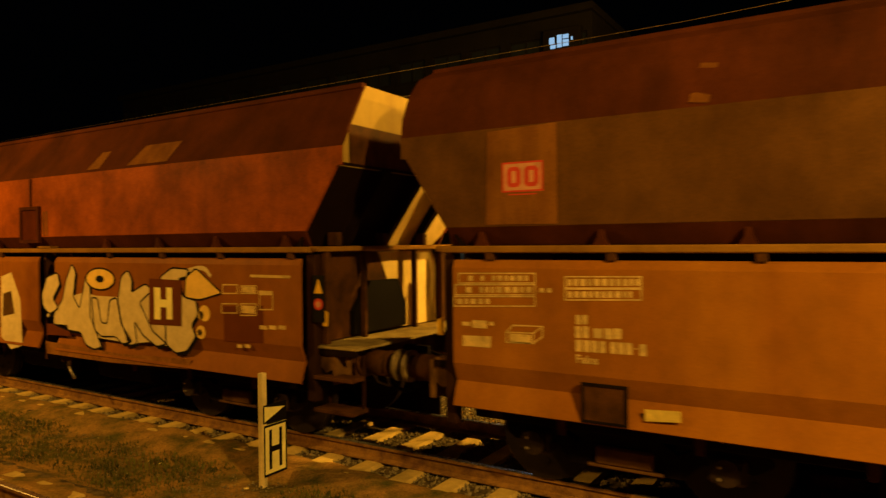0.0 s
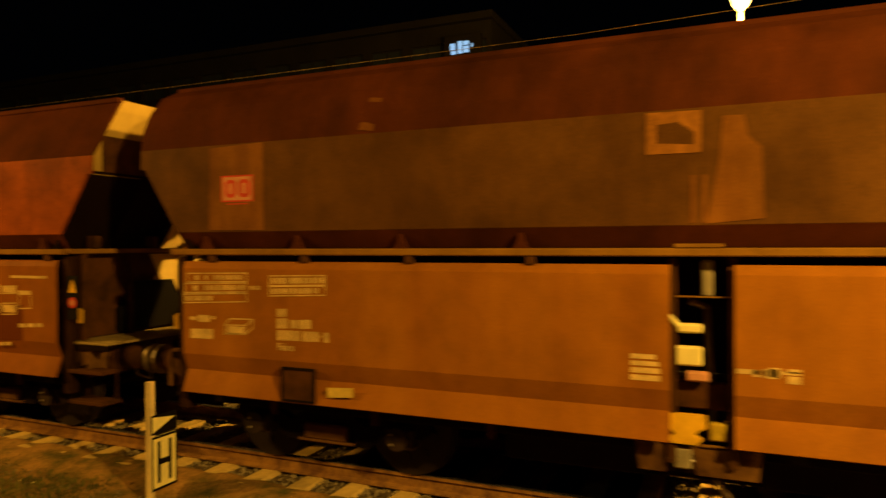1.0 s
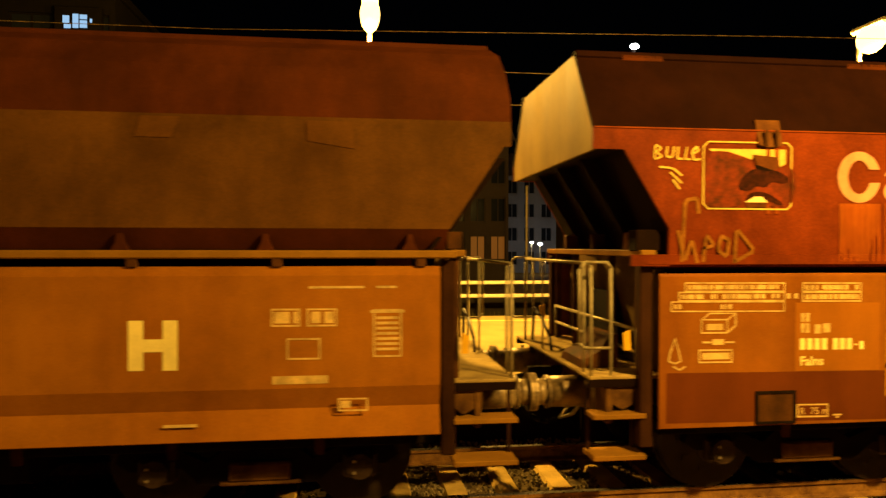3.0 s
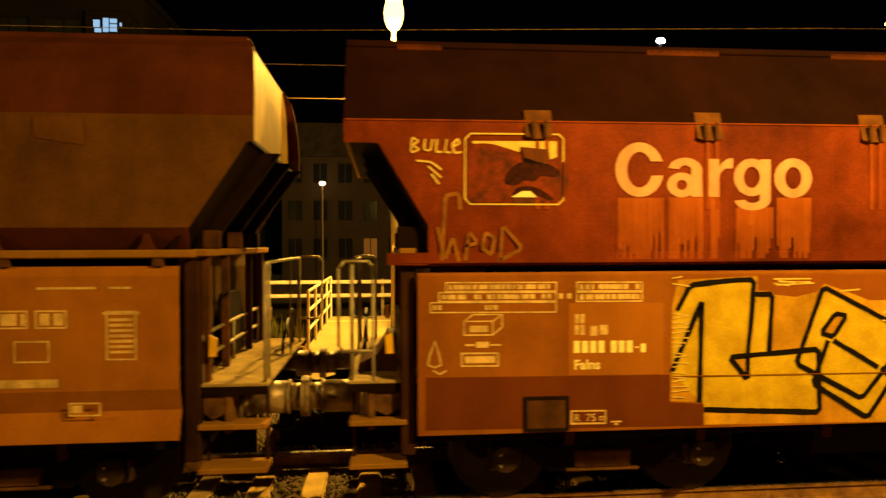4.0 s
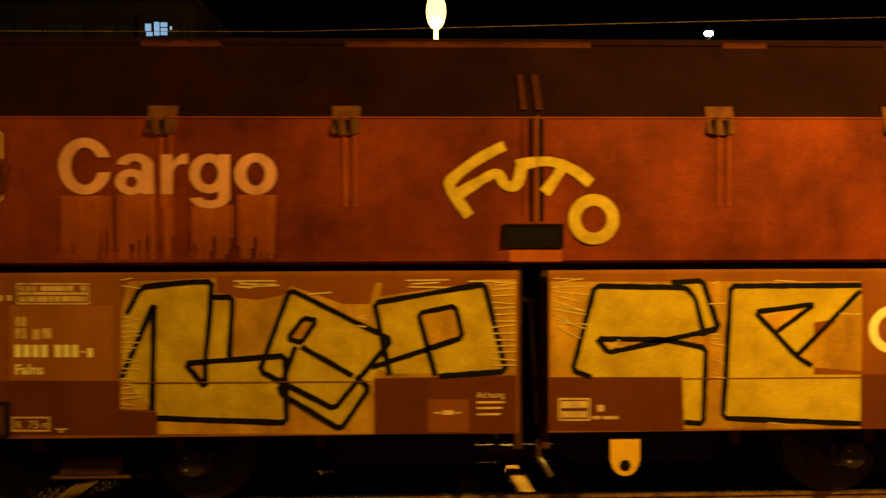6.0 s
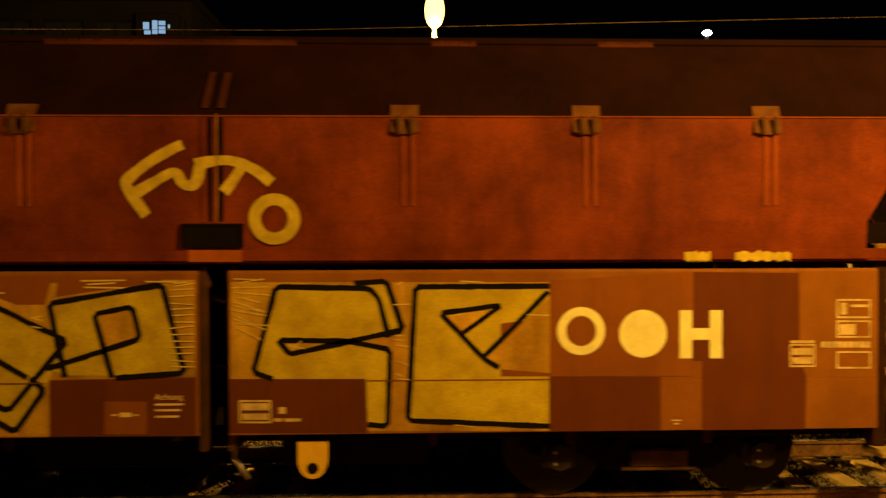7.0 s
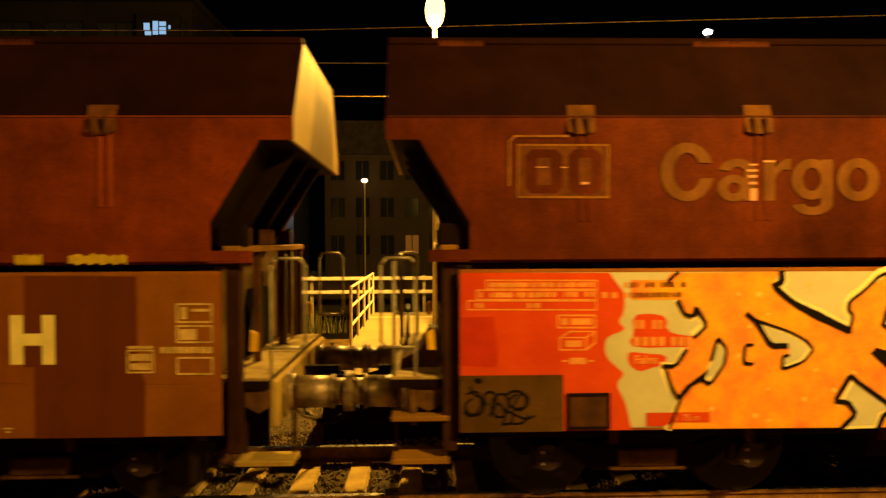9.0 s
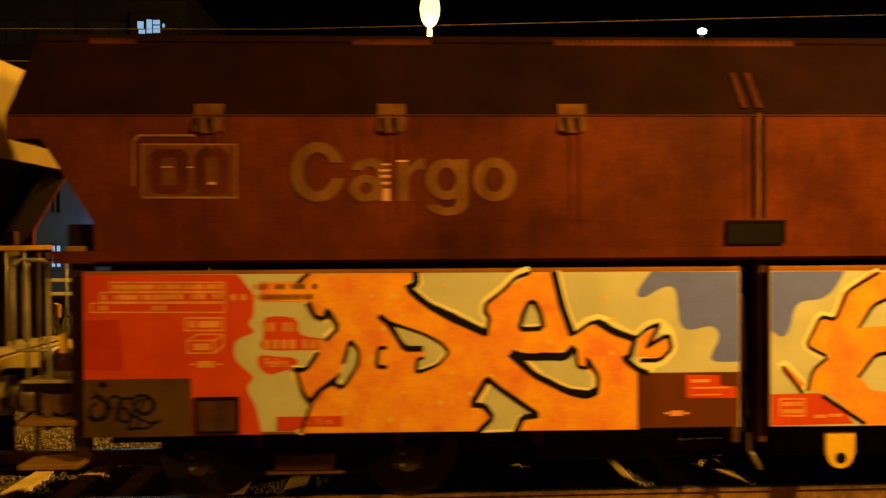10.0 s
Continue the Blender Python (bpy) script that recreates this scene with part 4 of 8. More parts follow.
lines(F3L, "scratch", GRAF_PALE, 7, 0.01, [[(-3.372, 1.773), (-3.239, 1.755)], [(-3.372, 1.731), (-3.218, 1.753)], [(-3.372, 1.689), (-3.237, 1.702)], [(-3.372, 1.647), (-3.229, 1.654)], [(-3.373, 1.605), (-3.226, 1.621)], [(-3.373, 1.564), (-3.224, 1.562)], [(-3.373, 1.522), (-3.256, 1.519)], [(-3.374, 1.48), (-3.291, 1.499)], [(-3.374, 1.438), (-3.292, 1.425)], [(-3.374, 1.396), (-3.245, 1.412)], [(-3.374, 1.354), (-3.223, 1.343)], [(-3.375, 1.313), (-3.306, 1.323)], [(-3.375, 1.271), (-3.247, 1.253)], [(-3.375, 1.229), (-3.242, 1.216)], [(-3.375, 1.187), (-3.257, 1.207)], [(-3.376, 1.145), (-3.231, 1.148)], [(-3.376, 1.103), (-3.227, 1.117)], [(-3.376, 1.061), (-3.265, 1.049)]])
lines(F3L, "scratch", GRAF_PALE, 7, 0.012, [[(-2.463, 2.06), (-2.119, 2.06)], [(-2.416, 2.036), (-2.125, 2.031)], [(-2.44, 2.008), (-2.091, 2.022)], [(-1.058, 2.057), (-0.703, 2.061)], [(-1.011, 2.028), (-0.783, 2.039)], [(-1.035, 2.005), (-0.667, 1.997)], [(-0.539, 2.049), (-0.277, 2.046)], [(-1.857, 1.949), (-1.669, 1.963)]])
lines(F3L, "scratch", GRAF_PALE, 8, 0.01, [[(-0.349, 1.977), (-0.15, 1.989)], [(-0.349, 1.925), (-0.15, 1.935)], [(-0.349, 1.874), (-0.15, 1.858)], [(-0.349, 1.822), (-0.15, 1.83)], [(-0.349, 1.77), (-0.15, 1.779)], [(-0.349, 1.718), (-0.15, 1.716)], [(-0.35, 1.666), (-0.15, 1.686)], [(-0.35, 1.615), (-0.15, 1.619)], [(-0.35, 1.563), (-0.15, 1.558)], [(-0.35, 1.511), (-0.15, 1.513)], [(-0.35, 1.459), (-0.15, 1.464)], [(-0.35, 1.407), (-0.15, 1.392)], [(-0.35, 1.355), (-0.15, 1.35)]])
fill(F3L, "paint_patch", PATCH_DARK, 3, [(-1.321, 0.79), (-1.32, 1.246), (-0.146, 1.259), (-0.146, 0.781)])
fill(F3L, "paint_patch", PATCH_MID, 4, [(-0.882, 0.804), (-0.881, 1.073), (-0.54, 1.069), (-0.541, 0.8)])
lines(F3L, "graffiti_outline", BLACK, 5, 0.045, [[(-3.132, 1.007), (-3.108, 1.873), (-3.323, 1.4), (-3.375, 1.271)], [(-3.33, 1.796), (-3.213, 2.013), (-2.88, 2.048), (-2.639, 2.056), (-2.659, 1.768), (-2.698, 1.409)], [(-2.626, 1.93), (-2.472, 1.929), (-2.503, 1.426)], [(-2.698, 1.395), (-2.699, 1.19), (-2.861, 1.387), (-2.05, 1.445), (-2.039, 0.893), (-3.09, 0.942)]], soft=1)
lines(F3L, "graffiti_outline", BLACK, 7, 0.045, [[(-2.006, 1.987), (-1.177, 1.569), (-1.649, 1.001), (-2.256, 1.321), (-2.006, 1.987)], [(-1.895, 1.753), (-1.792, 1.733), (-1.914, 1.547), (-2.027, 1.585), (-1.895, 1.753)], [(-1.961, 1.519), (-2.103, 1.146), (-1.598, 0.831), (-1.362, 1.167), (-1.47, 1.271)], [(-1.915, 1.519), (-1.494, 1.272)]], soft=1)
lines(F3L, "graffiti_outline", BLACK, 9, 0.045, [[(-1.192, 1.278), (-1.313, 1.875), (-0.406, 2.025), (-0.231, 1.302), (-0.786, 1.265)], [(-1.333, 1.345), (-0.587, 1.583), (-0.648, 1.847), (-0.955, 1.788), (-0.815, 1.27)]], soft=1)
lines(F3L, "marking_frame", MARK, 3, 0.012, [[(-5.315, 2.053), (-4.383, 2.048), (-4.384, 1.974), (-5.316, 1.98), (-5.315, 2.053)], [(-5.374, 1.971), (-4.384, 1.965), (-4.385, 1.891), (-5.375, 1.897), (-5.374, 1.971)], [(-5.443, 1.888), (-4.385, 1.881), (-4.386, 1.798), (-5.444, 1.806), (-5.443, 1.888)]])
bars(F3L, "small_print", MARK, 3, [(-5.293, 1.998, -5.265, 2.034), (-5.247, 1.998, -5.22, 2.034), (-5.202, 1.997, -5.166, 2.034), (-5.148, 1.997, -5.111, 2.033), (-5.093, 1.997, -5.066, 2.033), (-5.003, 1.996, -4.966, 2.033), (-4.948, 1.996, -4.921, 2.032), (-4.903, 1.995, -4.866, 2.032), (-4.848, 1.995, -4.821, 2.032), (-4.758, 1.995, -4.73, 2.031), (-4.712, 1.994, -4.666, 2.031), (-4.648, 1.994, -4.612, 2.031), (-4.594, 1.994, -4.557, 2.03), (-4.539, 1.993, -4.493, 2.03), (-5.352, 1.915, -5.307, 1.952), (-5.289, 1.915, -5.261, 1.952), (-5.189, 1.914, -5.162, 1.951), (-5.081, 1.914, -5.053, 1.95), (-4.972, 1.913, -4.944, 1.95), (-4.799, 1.912, -4.762, 1.948), (-4.745, 1.911, -4.699, 1.948), (-4.681, 1.911, -4.644, 1.948)])
lines(F3L, "marking_frame", MARK, 3, 0.012, [[(-4.205, 2.047), (-3.637, 2.043), (-3.637, 1.969), (-4.206, 1.973), (-4.205, 2.047)], [(-4.206, 1.963), (-3.637, 1.96), (-3.638, 1.881), (-4.207, 1.885), (-4.206, 1.963)]])
bars(F3L, "small_print", MARK, 3, [(-4.183, 1.991, -4.155, 2.028), (-4.018, 1.99, -3.981, 2.027), (-3.963, 1.99, -3.935, 2.027), (-3.917, 1.989, -3.871, 2.026), (-3.853, 1.989, -3.816, 2.026), (-4.12, 1.903, -4.073, 1.944), (-4.01, 1.902, -3.973, 1.944), (-3.845, 1.901, -3.798, 1.942), (-3.78, 1.901, -3.752, 1.942), (-3.734, 1.9, -3.707, 1.942), (-3.688, 1.9, -3.661, 1.942)])
lines(F3L, "marking_frame", MARK, 3, 0.014, [[(-5.164, 1.73), (-5.165, 1.615), (-4.925, 1.613), (-4.923, 1.728), (-5.164, 1.73), (-5.091, 1.785), (-4.846, 1.783), (-4.923, 1.728)], [(-4.925, 1.613), (-4.847, 1.677), (-4.846, 1.783)], [(-5.185, 1.463), (-4.88, 1.46), (-4.881, 1.354), (-5.186, 1.357), (-5.185, 1.463)], [(-4.255, 0.959), (-3.962, 0.956), (-3.962, 0.849), (-4.256, 0.853), (-4.255, 0.959)], [(-5.157, 1.532), (-5.075, 1.531)], [(-4.948, 1.53), (-4.857, 1.529)], [(-5.41, 1.566), (-5.456, 1.442), (-5.466, 1.373), (-5.412, 1.35), (-5.358, 1.372), (-5.375, 1.456), (-5.41, 1.566)], [(-5.43, 1.327), (-5.367, 1.294), (-5.313, 1.326)]])
bars(F3L, "small_print", MARK, 3, [(-5.119, 1.638, -4.965, 1.692), (-5.158, 1.38, -4.903, 1.438), (-5.066, 1.508, -4.957, 1.558), (-3.912, 0.853, -3.82, 0.866), (-3.88, 0.83, -3.852, 0.848), (-4.362, 1.909, -4.325, 1.955), (-4.289, 1.909, -4.252, 1.955), (-4.222, 1.7, -4.189, 1.778), (-4.176, 1.7, -4.139, 1.778), (-4.223, 1.603, -4.19, 1.686), (-4.177, 1.602, -4.14, 1.686), (-4.09, 1.593, -4.03, 1.675), (-4.007, 1.601, -3.938, 1.684)])
bars(F3L, "small_print", WHITE, 3, [(-4.233, 1.45, -4.182, 1.552), (-4.162, 1.45, -4.111, 1.551), (-4.091, 1.449, -4.04, 1.55), (-4.02, 1.448, -3.969, 1.55), (-3.912, 1.447, -3.861, 1.549), (-3.843, 1.447, -3.792, 1.548), (-3.774, 1.446, -3.723, 1.548), (-3.701, 1.483, -3.668, 1.496), (-3.65, 1.445, -3.608, 1.519)])
lettering("Falns", 0.115, -4.234, 1.311, lay_y(3), WHITE, F3L, bold=0.002, wide=1)
lettering("R  75 m", 0.088, -4.233, 0.871, lay_y(3), MARK, F3L, bold=0, wide=1)
lettering("Achtung", 0.068, -0.474, 1.083, lay_y(5), MARK, F3L, bold=0, wide=1)
bars(F3L, "small_print", MARK, 5, [(-0.474, 1.035, -0.241, 1.052), (-0.474, 0.988, -0.265, 1.005), (-0.474, 0.936, -0.279, 0.953), (-0.825, 0.954, -0.777, 0.968), (-0.759, 0.944, -0.664, 0.981), (-0.65, 0.952, -0.607, 0.966)])
# third wagon, second flap
fill(F3R, "scratched_paint", GRAF_WASH, 1, [(0.133, 0.817), (0.145, 2.04), (2.766, 2.029), (2.761, 0.79)])
fill(F3R, "graffiti_fill", GRAF_YELLOW, 2, [(0.483, 1.244), (0.324, 1.301), (0.512, 2.002), (1.123, 1.99), (1.151, 2.026), (1.417, 2.044), (1.552, 1.64), (1.432, 1.585), (1.171, 1.536), (1.446, 1.478), (1.423, 0.846), (1.262, 0.862), (1.237, 1.238)])
fill(F3R, "graffiti_fill", GRAF_YELLOW, 2, [(1.656, 1.996), (2.766, 1.996), (2.762, 0.832), (1.589, 0.891)])
fill(F3R, "scratched_paint", GRAF_WASH, 4, [(1.862, 1.777), (2.37, 1.84), (2.05, 1.613)])
fill(F3R, "scratched_paint", GRAF_WASH, 4, [(2.77, 1.912), (2.243, 1.398), (2.368, 1.308), (2.768, 1.272)])
fill(F3R, "scratched_paint", GRAF_WASH, 4, [(0.531, 1.563), (1.102, 1.55), (0.621, 1.447)])
lines(F3R, "scratch", GRAF_PALE, 5, 0.01, [[(0.169, 2.068), (0.405, 2.058)], [(0.192, 2.031), (0.416, 2.066)], [(0.154, 1.994), (0.445, 2.001)], [(0.168, 1.957), (0.466, 1.932)], [(0.206, 1.92), (0.394, 1.871)], [(0.162, 1.883), (0.415, 1.8)], [(0.185, 1.846), (0.43, 1.792)], [(0.156, 1.81), (0.432, 1.767)], [(0.171, 1.773), (0.332, 1.69)], [(0.181, 1.736), (0.425, 1.651)], [(0.196, 1.699), (0.453, 1.685)], [(0.201, 1.662), (0.387, 1.569)]])
lines(F3R, "scratch", GRAF_PALE, 6, 0.009, [[(1.503, 2.011), (1.548, 2.038)], [(1.472, 1.849), (1.606, 1.853)], [(1.489, 1.594), (1.559, 1.593)], [(1.478, 1.561), (1.562, 1.554)], [(1.486, 1.515), (1.6, 1.501)], [(1.501, 1.385), (1.596, 1.348)], [(1.489, 1.283), (1.547, 1.255)], [(1.502, 1.236), (1.598, 1.23)]])
lines(F3R, "scratch", GRAF_PALE, 6, 0.009, [[(0.608, 1.521), (0.745, 1.492)], [(0.635, 1.474), (0.718, 1.557)], [(1.954, 1.754), (2.069, 1.772)], [(2.579, 1.759), (2.765, 1.754)], [(2.025, 2.041), (2.209, 2.031)], [(1.972, 0.85), (2.157, 0.829)]])
fill(F3R, "paint_patch", PATCH_MID, 3, [(2.359, 1.248), (2.361, 1.686), (2.486, 1.704), (2.769, 1.702), (2.77, 2.043), (3.973, 2.108), (3.972, 1.235)])
fill(F3R, "paint_patch", PATCH_DARK, 3, [(0.133, 0.804), (0.137, 1.247), (1.246, 1.238), (1.257, 0.792)])
fill(F3R, "paint_patch", PATCH_DARK, 4, [(2.766, 0.785), (2.768, 1.24), (3.699, 1.232), (3.698, 0.785)])
fill(F3R, "paint_patch", PATCH_DARK, 3, [(4.052, 0.782), (4.052, 1.366), (3.972, 1.366), (3.973, 2.108), (4.87, 2.095), (4.881, 1.359), (4.938, 1.227), (4.929, 0.782)])
lines(F3R, "graffiti_outline", BLACK, 5, 0.045, [[(0.483, 1.244), (0.324, 1.301), (0.512, 2.002), (1.279, 1.984), (1.356, 1.896), (1.432, 1.58)], [(1.151, 2.026), (1.417, 2.044), (1.552, 1.64), (0.621, 1.447), (0.531, 1.563), (1.102, 1.55), (1.446, 1.478), (1.423, 0.846), (1.262, 0.862)], [(2.766, 1.996), (1.656, 1.996), (1.589, 0.891), (2.762, 0.832)], [(2.345, 1.322), (2.229, 1.389), (1.862, 1.777), (2.37, 1.84), (2.05, 1.613)], [(2.756, 1.95), (2.216, 1.407)]], soft=1)
ring(F3R, "marking_ring", WHITE, 5, 3.03, 1.621, 0.20053, 0.125914)
ring(F3R, "marking_disc", WHITE, 5, 3.549, 1.595, 0.20053, 0)
bars(F3R, "marking_letter", WHITE, 5, [(3.859, 1.386, 3.963, 1.789), (4.113, 1.384, 4.217, 1.788), (3.963, 1.54, 4.114, 1.638)])
lines(F3R, "marking_frame", MARK, 4, 0.014, [[(5.199, 1.867), (5.48, 1.866), (5.481, 1.719), (5.199, 1.721), (5.199, 1.867)], [(5.199, 1.688), (5.481, 1.686), (5.481, 1.554), (5.199, 1.556), (5.199, 1.688)], [(5.2, 1.428), (5.481, 1.426), (5.482, 1.293), (5.2, 1.296), (5.2, 1.428)], [(4.8, 1.492), (5.004, 1.491), (5.005, 1.311), (4.8, 1.313), (4.8, 1.492)], [(0.213, 1.066), (0.463, 1.064), (0.462, 0.888), (0.211, 0.891), (0.213, 1.066)]])
bars(F3R, "small_print", MARK, 4, [(5.228, 1.744, 5.28, 1.843), (5.309, 1.805, 5.461, 1.828), (5.218, 1.574, 5.357, 1.663), (4.8, 1.506, 5.004, 1.529), (4.819, 1.407, 4.985, 1.463), (4.819, 1.332, 4.985, 1.387), (0.23, 0.988, 0.445, 1.046), (0.23, 0.909, 0.444, 0.962), (0.489, 0.893, 0.558, 0.92), (0.576, 0.892, 0.708, 0.918), (0.531, 0.957, 0.586, 1.012), (3.788, 0.86, 3.877, 0.873), (3.811, 0.831, 3.854, 0.845), (5.061, 1.467, 5.099, 1.518), (5.109, 1.466, 5.147, 1.518), (5.157, 1.466, 5.195, 1.518), (5.204, 1.466, 5.242, 1.518), (5.252, 1.465, 5.29, 1.517), (5.3, 1.465, 5.338, 1.517), (5.348, 1.465, 5.386, 1.517), (5.395, 1.464, 5.433, 1.516), (5.443, 1.464, 5.481, 1.516)])
# third wagon, hopper wall
lines(S3, "logo_frame", GRAF_PALE, 2, 0.013, [[(-5.104, 3.291), (-4.36, 3.292), (-4.319, 3.255), (-4.323, 2.739), (-4.365, 2.703), (-5.11, 2.704), (-5.154, 2.75), (-5.15, 3.246), (-5.104, 3.291)]])
fill(S3, "logo_fill", GRAF_PALE, 1, [(-5.095, 3.229), (-4.374, 3.234), (-4.375, 3.104), (-4.432, 3.078), (-4.442, 3.164), (-4.689, 3.185), (-4.694, 3.14), (-4.778, 3.163), (-4.922, 3.207), (-5.082, 3.207)])
fill(S3, "graffiti_fill", GRAF_RED, 2, [(-5.131, 3.205), (-4.938, 3.213), (-4.778, 3.166), (-4.684, 3.137), (-4.682, 3.066), (-4.44, 3.074), (-4.278, 3.058), (-4.276, 2.878), (-4.329, 2.731), (-4.54, 2.722), (-4.571, 2.82), (-4.668, 2.827), (-4.765, 2.765), (-4.862, 2.716), (-5.103, 2.717), (-5.135, 2.766)], soft=1)
fill(S3, "graffiti_fill", LOGO_DULL, 3, [(-4.684, 3.182), (-4.449, 3.163), (-4.443, 3.071), (-4.505, 3.039), (-4.649, 3.088)])
fill(S3, "graffiti_fill", SLOPE, 4, [(-4.673, 3.104), (-4.505, 3.048), (-4.44, 3.042), (-4.328, 2.968), (-4.457, 2.968), (-4.586, 3.009), (-4.666, 3.058)], soft=1)
fill(S3, "graffiti_fill", GRAF_SOOT, 4.5, [(-4.844, 2.876), (-4.787, 2.993), (-4.682, 3.066), (-4.585, 3.042), (-4.432, 3.042), (-4.32, 2.96), (-4.409, 2.924), (-4.505, 2.952), (-4.57, 2.887), (-4.651, 2.912), (-4.716, 2.855)], soft=1)
fill(S3, "graffiti_fill", GRAF_SOOT, 4.5, [(-4.768, 2.765), (-4.735, 2.838), (-4.651, 2.859), (-4.539, 2.846), (-4.394, 2.751), (-4.426, 2.732), (-4.547, 2.778), (-4.603, 2.82), (-4.668, 2.817)], soft=1)
fill(S3, "graffiti_fill", GRAF_CREAM, 5, [(-4.765, 2.763), (-4.671, 2.814), (-4.6, 2.814), (-4.549, 2.763)])
fill(S3, "graffiti_fill", LOGO_DULL, 4, [(-4.749, 2.759), (-4.555, 2.758), (-4.559, 2.716), (-4.741, 2.716)])
cargo_word(S3, WHITE_WORN, -3.87, 2.771, 0.002004)
for x0, x1, top in ((-3.85, -3.46, 2.76), (-3.40, -3.11, 2.765), (-3.03, -2.95, 2.765), (-2.80, -2.48, 2.68), (-2.43, -2.12, 2.765)):
    drips(S3, STREAK, x0, x1, top, 2.24, x0)
lines(S3, "graffiti_line", GRAF_LEMON, 2, 0.088, [[(-0.237, 3.166), (-0.452, 3.064), (-0.671, 2.899), (-0.708, 2.835), (-0.533, 2.586)], [(-0.613, 2.77), (-0.389, 2.908), (-0.289, 2.954), (-0.235, 2.825), (-0.126, 2.834), (-0.092, 3.009)], [(-0.138, 3), (0.022, 3.037), (0.177, 3.037), (0.365, 2.954), (0.479, 2.853)], [(0.241, 2.987), (0.176, 2.88), (0.093, 2.774)]], soft=2)
ring(S3, "graffiti_ring", GRAF_LEMON, 3, 0.504, 2.557, 0.209857, 0.111923)
fill(S3, "faded_streak", STREAK, 1, [(-0.194, 2.208), (-0.193, 2.305), (0.237, 2.303), (0.236, 2.206)])
lines(S3, "graffiti_line", GRAF_PALE, 2, 0.016, [[(-5.592, 3.255), (-5.602, 3.127), (-5.53, 3.154), (-5.583, 3.191), (-5.538, 3.227), (-5.592, 3.255)], [(-5.484, 3.241), (-5.494, 3.154), (-5.44, 3.145), (-5.421, 3.241)], [(-5.385, 3.241), (-5.395, 3.136), (-5.34, 3.136)], [(-5.303, 3.241), (-5.322, 3.136), (-5.268, 3.131)], [(-5.25, 3.182), (-5.195, 3.209), (-5.213, 3.246), (-5.259, 3.2), (-5.241, 3.127), (-5.178, 3.136)], [(-5.558, 3.063), (-5.432, 3.053), (-5.351, 2.989)], [(-5.459, 3.017), (-5.352, 2.925)], [(-5.433, 2.953), (-5.37, 2.87)]], soft=1)
lines(S3, "graffiti_line", GRAF_FAINT, 2, 0.03, [[(-5.349, 2.237), (-5.317, 2.774), (-5.208, 2.796), (-5.191, 2.659)], [(-5.383, 2.513), (-5.322, 2.237), (-5.257, 2.439), (-5.205, 2.227)], [(-5.15, 2.236), (-5.121, 2.475), (-5.049, 2.383), (-5.149, 2.356)], [(-5.013, 2.337), (-4.985, 2.465), (-4.904, 2.428), (-4.932, 2.281), (-5.013, 2.337)], [(-4.86, 2.225), (-4.839, 2.529), (-4.668, 2.335), (-4.86, 2.235)]], soft=1)
# the bend of the flaps shows as a thin line through the paint
lines(F3R, "flap_crease", PATCH_MID, 8, 0.008, [[(1.26, 1.225), (2.76, 1.222)]])
lines(F3L, "flap_crease", PATCH_MID, 12, 0.008, [[(-3.37, 1.235), (-1.34, 1.228)]])
# fourth wagon, first flap
fill(F4L, "graffiti_ground", GRAF_GREY, 1, [(-5.548, 0.814), (-5.531, 2.106), (-0.137, 2.095), (-0.138, 0.785)])
fill(F4L, "graffiti_fill", GRAF_BLUE, 2, [(-0.142, 2.09), (-0.886, 2.096), (-0.886, 2.096), (-0.991, 1.96), (-1.011, 1.894), (-0.944, 1.874), (-0.824, 1.949), (-0.719, 1.981), (-0.671, 1.933), (-0.657, 1.767), (-0.648, 1.663), (-0.59, 1.601), (-0.489, 1.614), (-0.383, 1.641), (-0.321, 1.607), (-0.306, 1.526), (-0.359, 1.432), (-0.388, 1.347), (-0.297, 1.331), (-0.142, 1.334), (-0.142, 1.334), (-0.142, 2.09)], soft=2)
fill(F4L, "paint_patch", PATCH_OLIVE, 3, [(-5.549, 0.782), (-5.549, 1.256), (-4.69, 1.254), (-4.686, 0.782)])
fill(F4L, "paint_patch", PATCH_DARK, 7, [(-1.004, 0.79), (-1.003, 1.25), (-0.142, 1.248), (-0.148, 0.79)])
fill(F4L, "paint_patch", GRAF_SCARLET, 8, [(-0.591, 1.036), (-0.591, 1.23), (-0.311, 1.222), (-0.302, 1.136), (-0.167, 1.125), (-0.167, 1.029)])
fill(F4L, "paint_patch", GRAF_SCARLET, 2, [(-5.54, 2.108), (-4.299, 2.1), (-4.299, 2.1), (-4.229, 2.001), (-4.169, 1.931), (-4.174, 1.767), (-4.231, 1.688), (-4.151, 1.626), (-4.32, 1.572), (-4.344, 1.488), (-4.326, 1.389), (-4.223, 1.299), (-4.172, 1.252), (-4.252, 1.173), (-4.178, 1.041), (-4.146, 0.923), (-4.118, 0.786), (-4.118, 0.786), (-5.551, 0.788), (-5.551, 0.788), (-5.54, 2.108)], soft=2)
fill(F4L, "paint_patch", GRAF_RED_DEEP, 3, [(-5.537, 1.337), (-5.534, 1.737), (-5.267, 1.744), (-5.232, 1.381), (-5.247, 1.325)])
fill(F4L, "paint_patch", GRAF_SCARLET, 2, [(-4.096, 1.574), (-4.113, 1.743), (-3.963, 1.761), (-3.813, 1.731), (-3.823, 1.609), (-3.682, 1.57), (-3.376, 1.549), (-3.376, 1.464), (-3.683, 1.476), (-4.096, 1.471), (-4.138, 1.528)], soft=1)
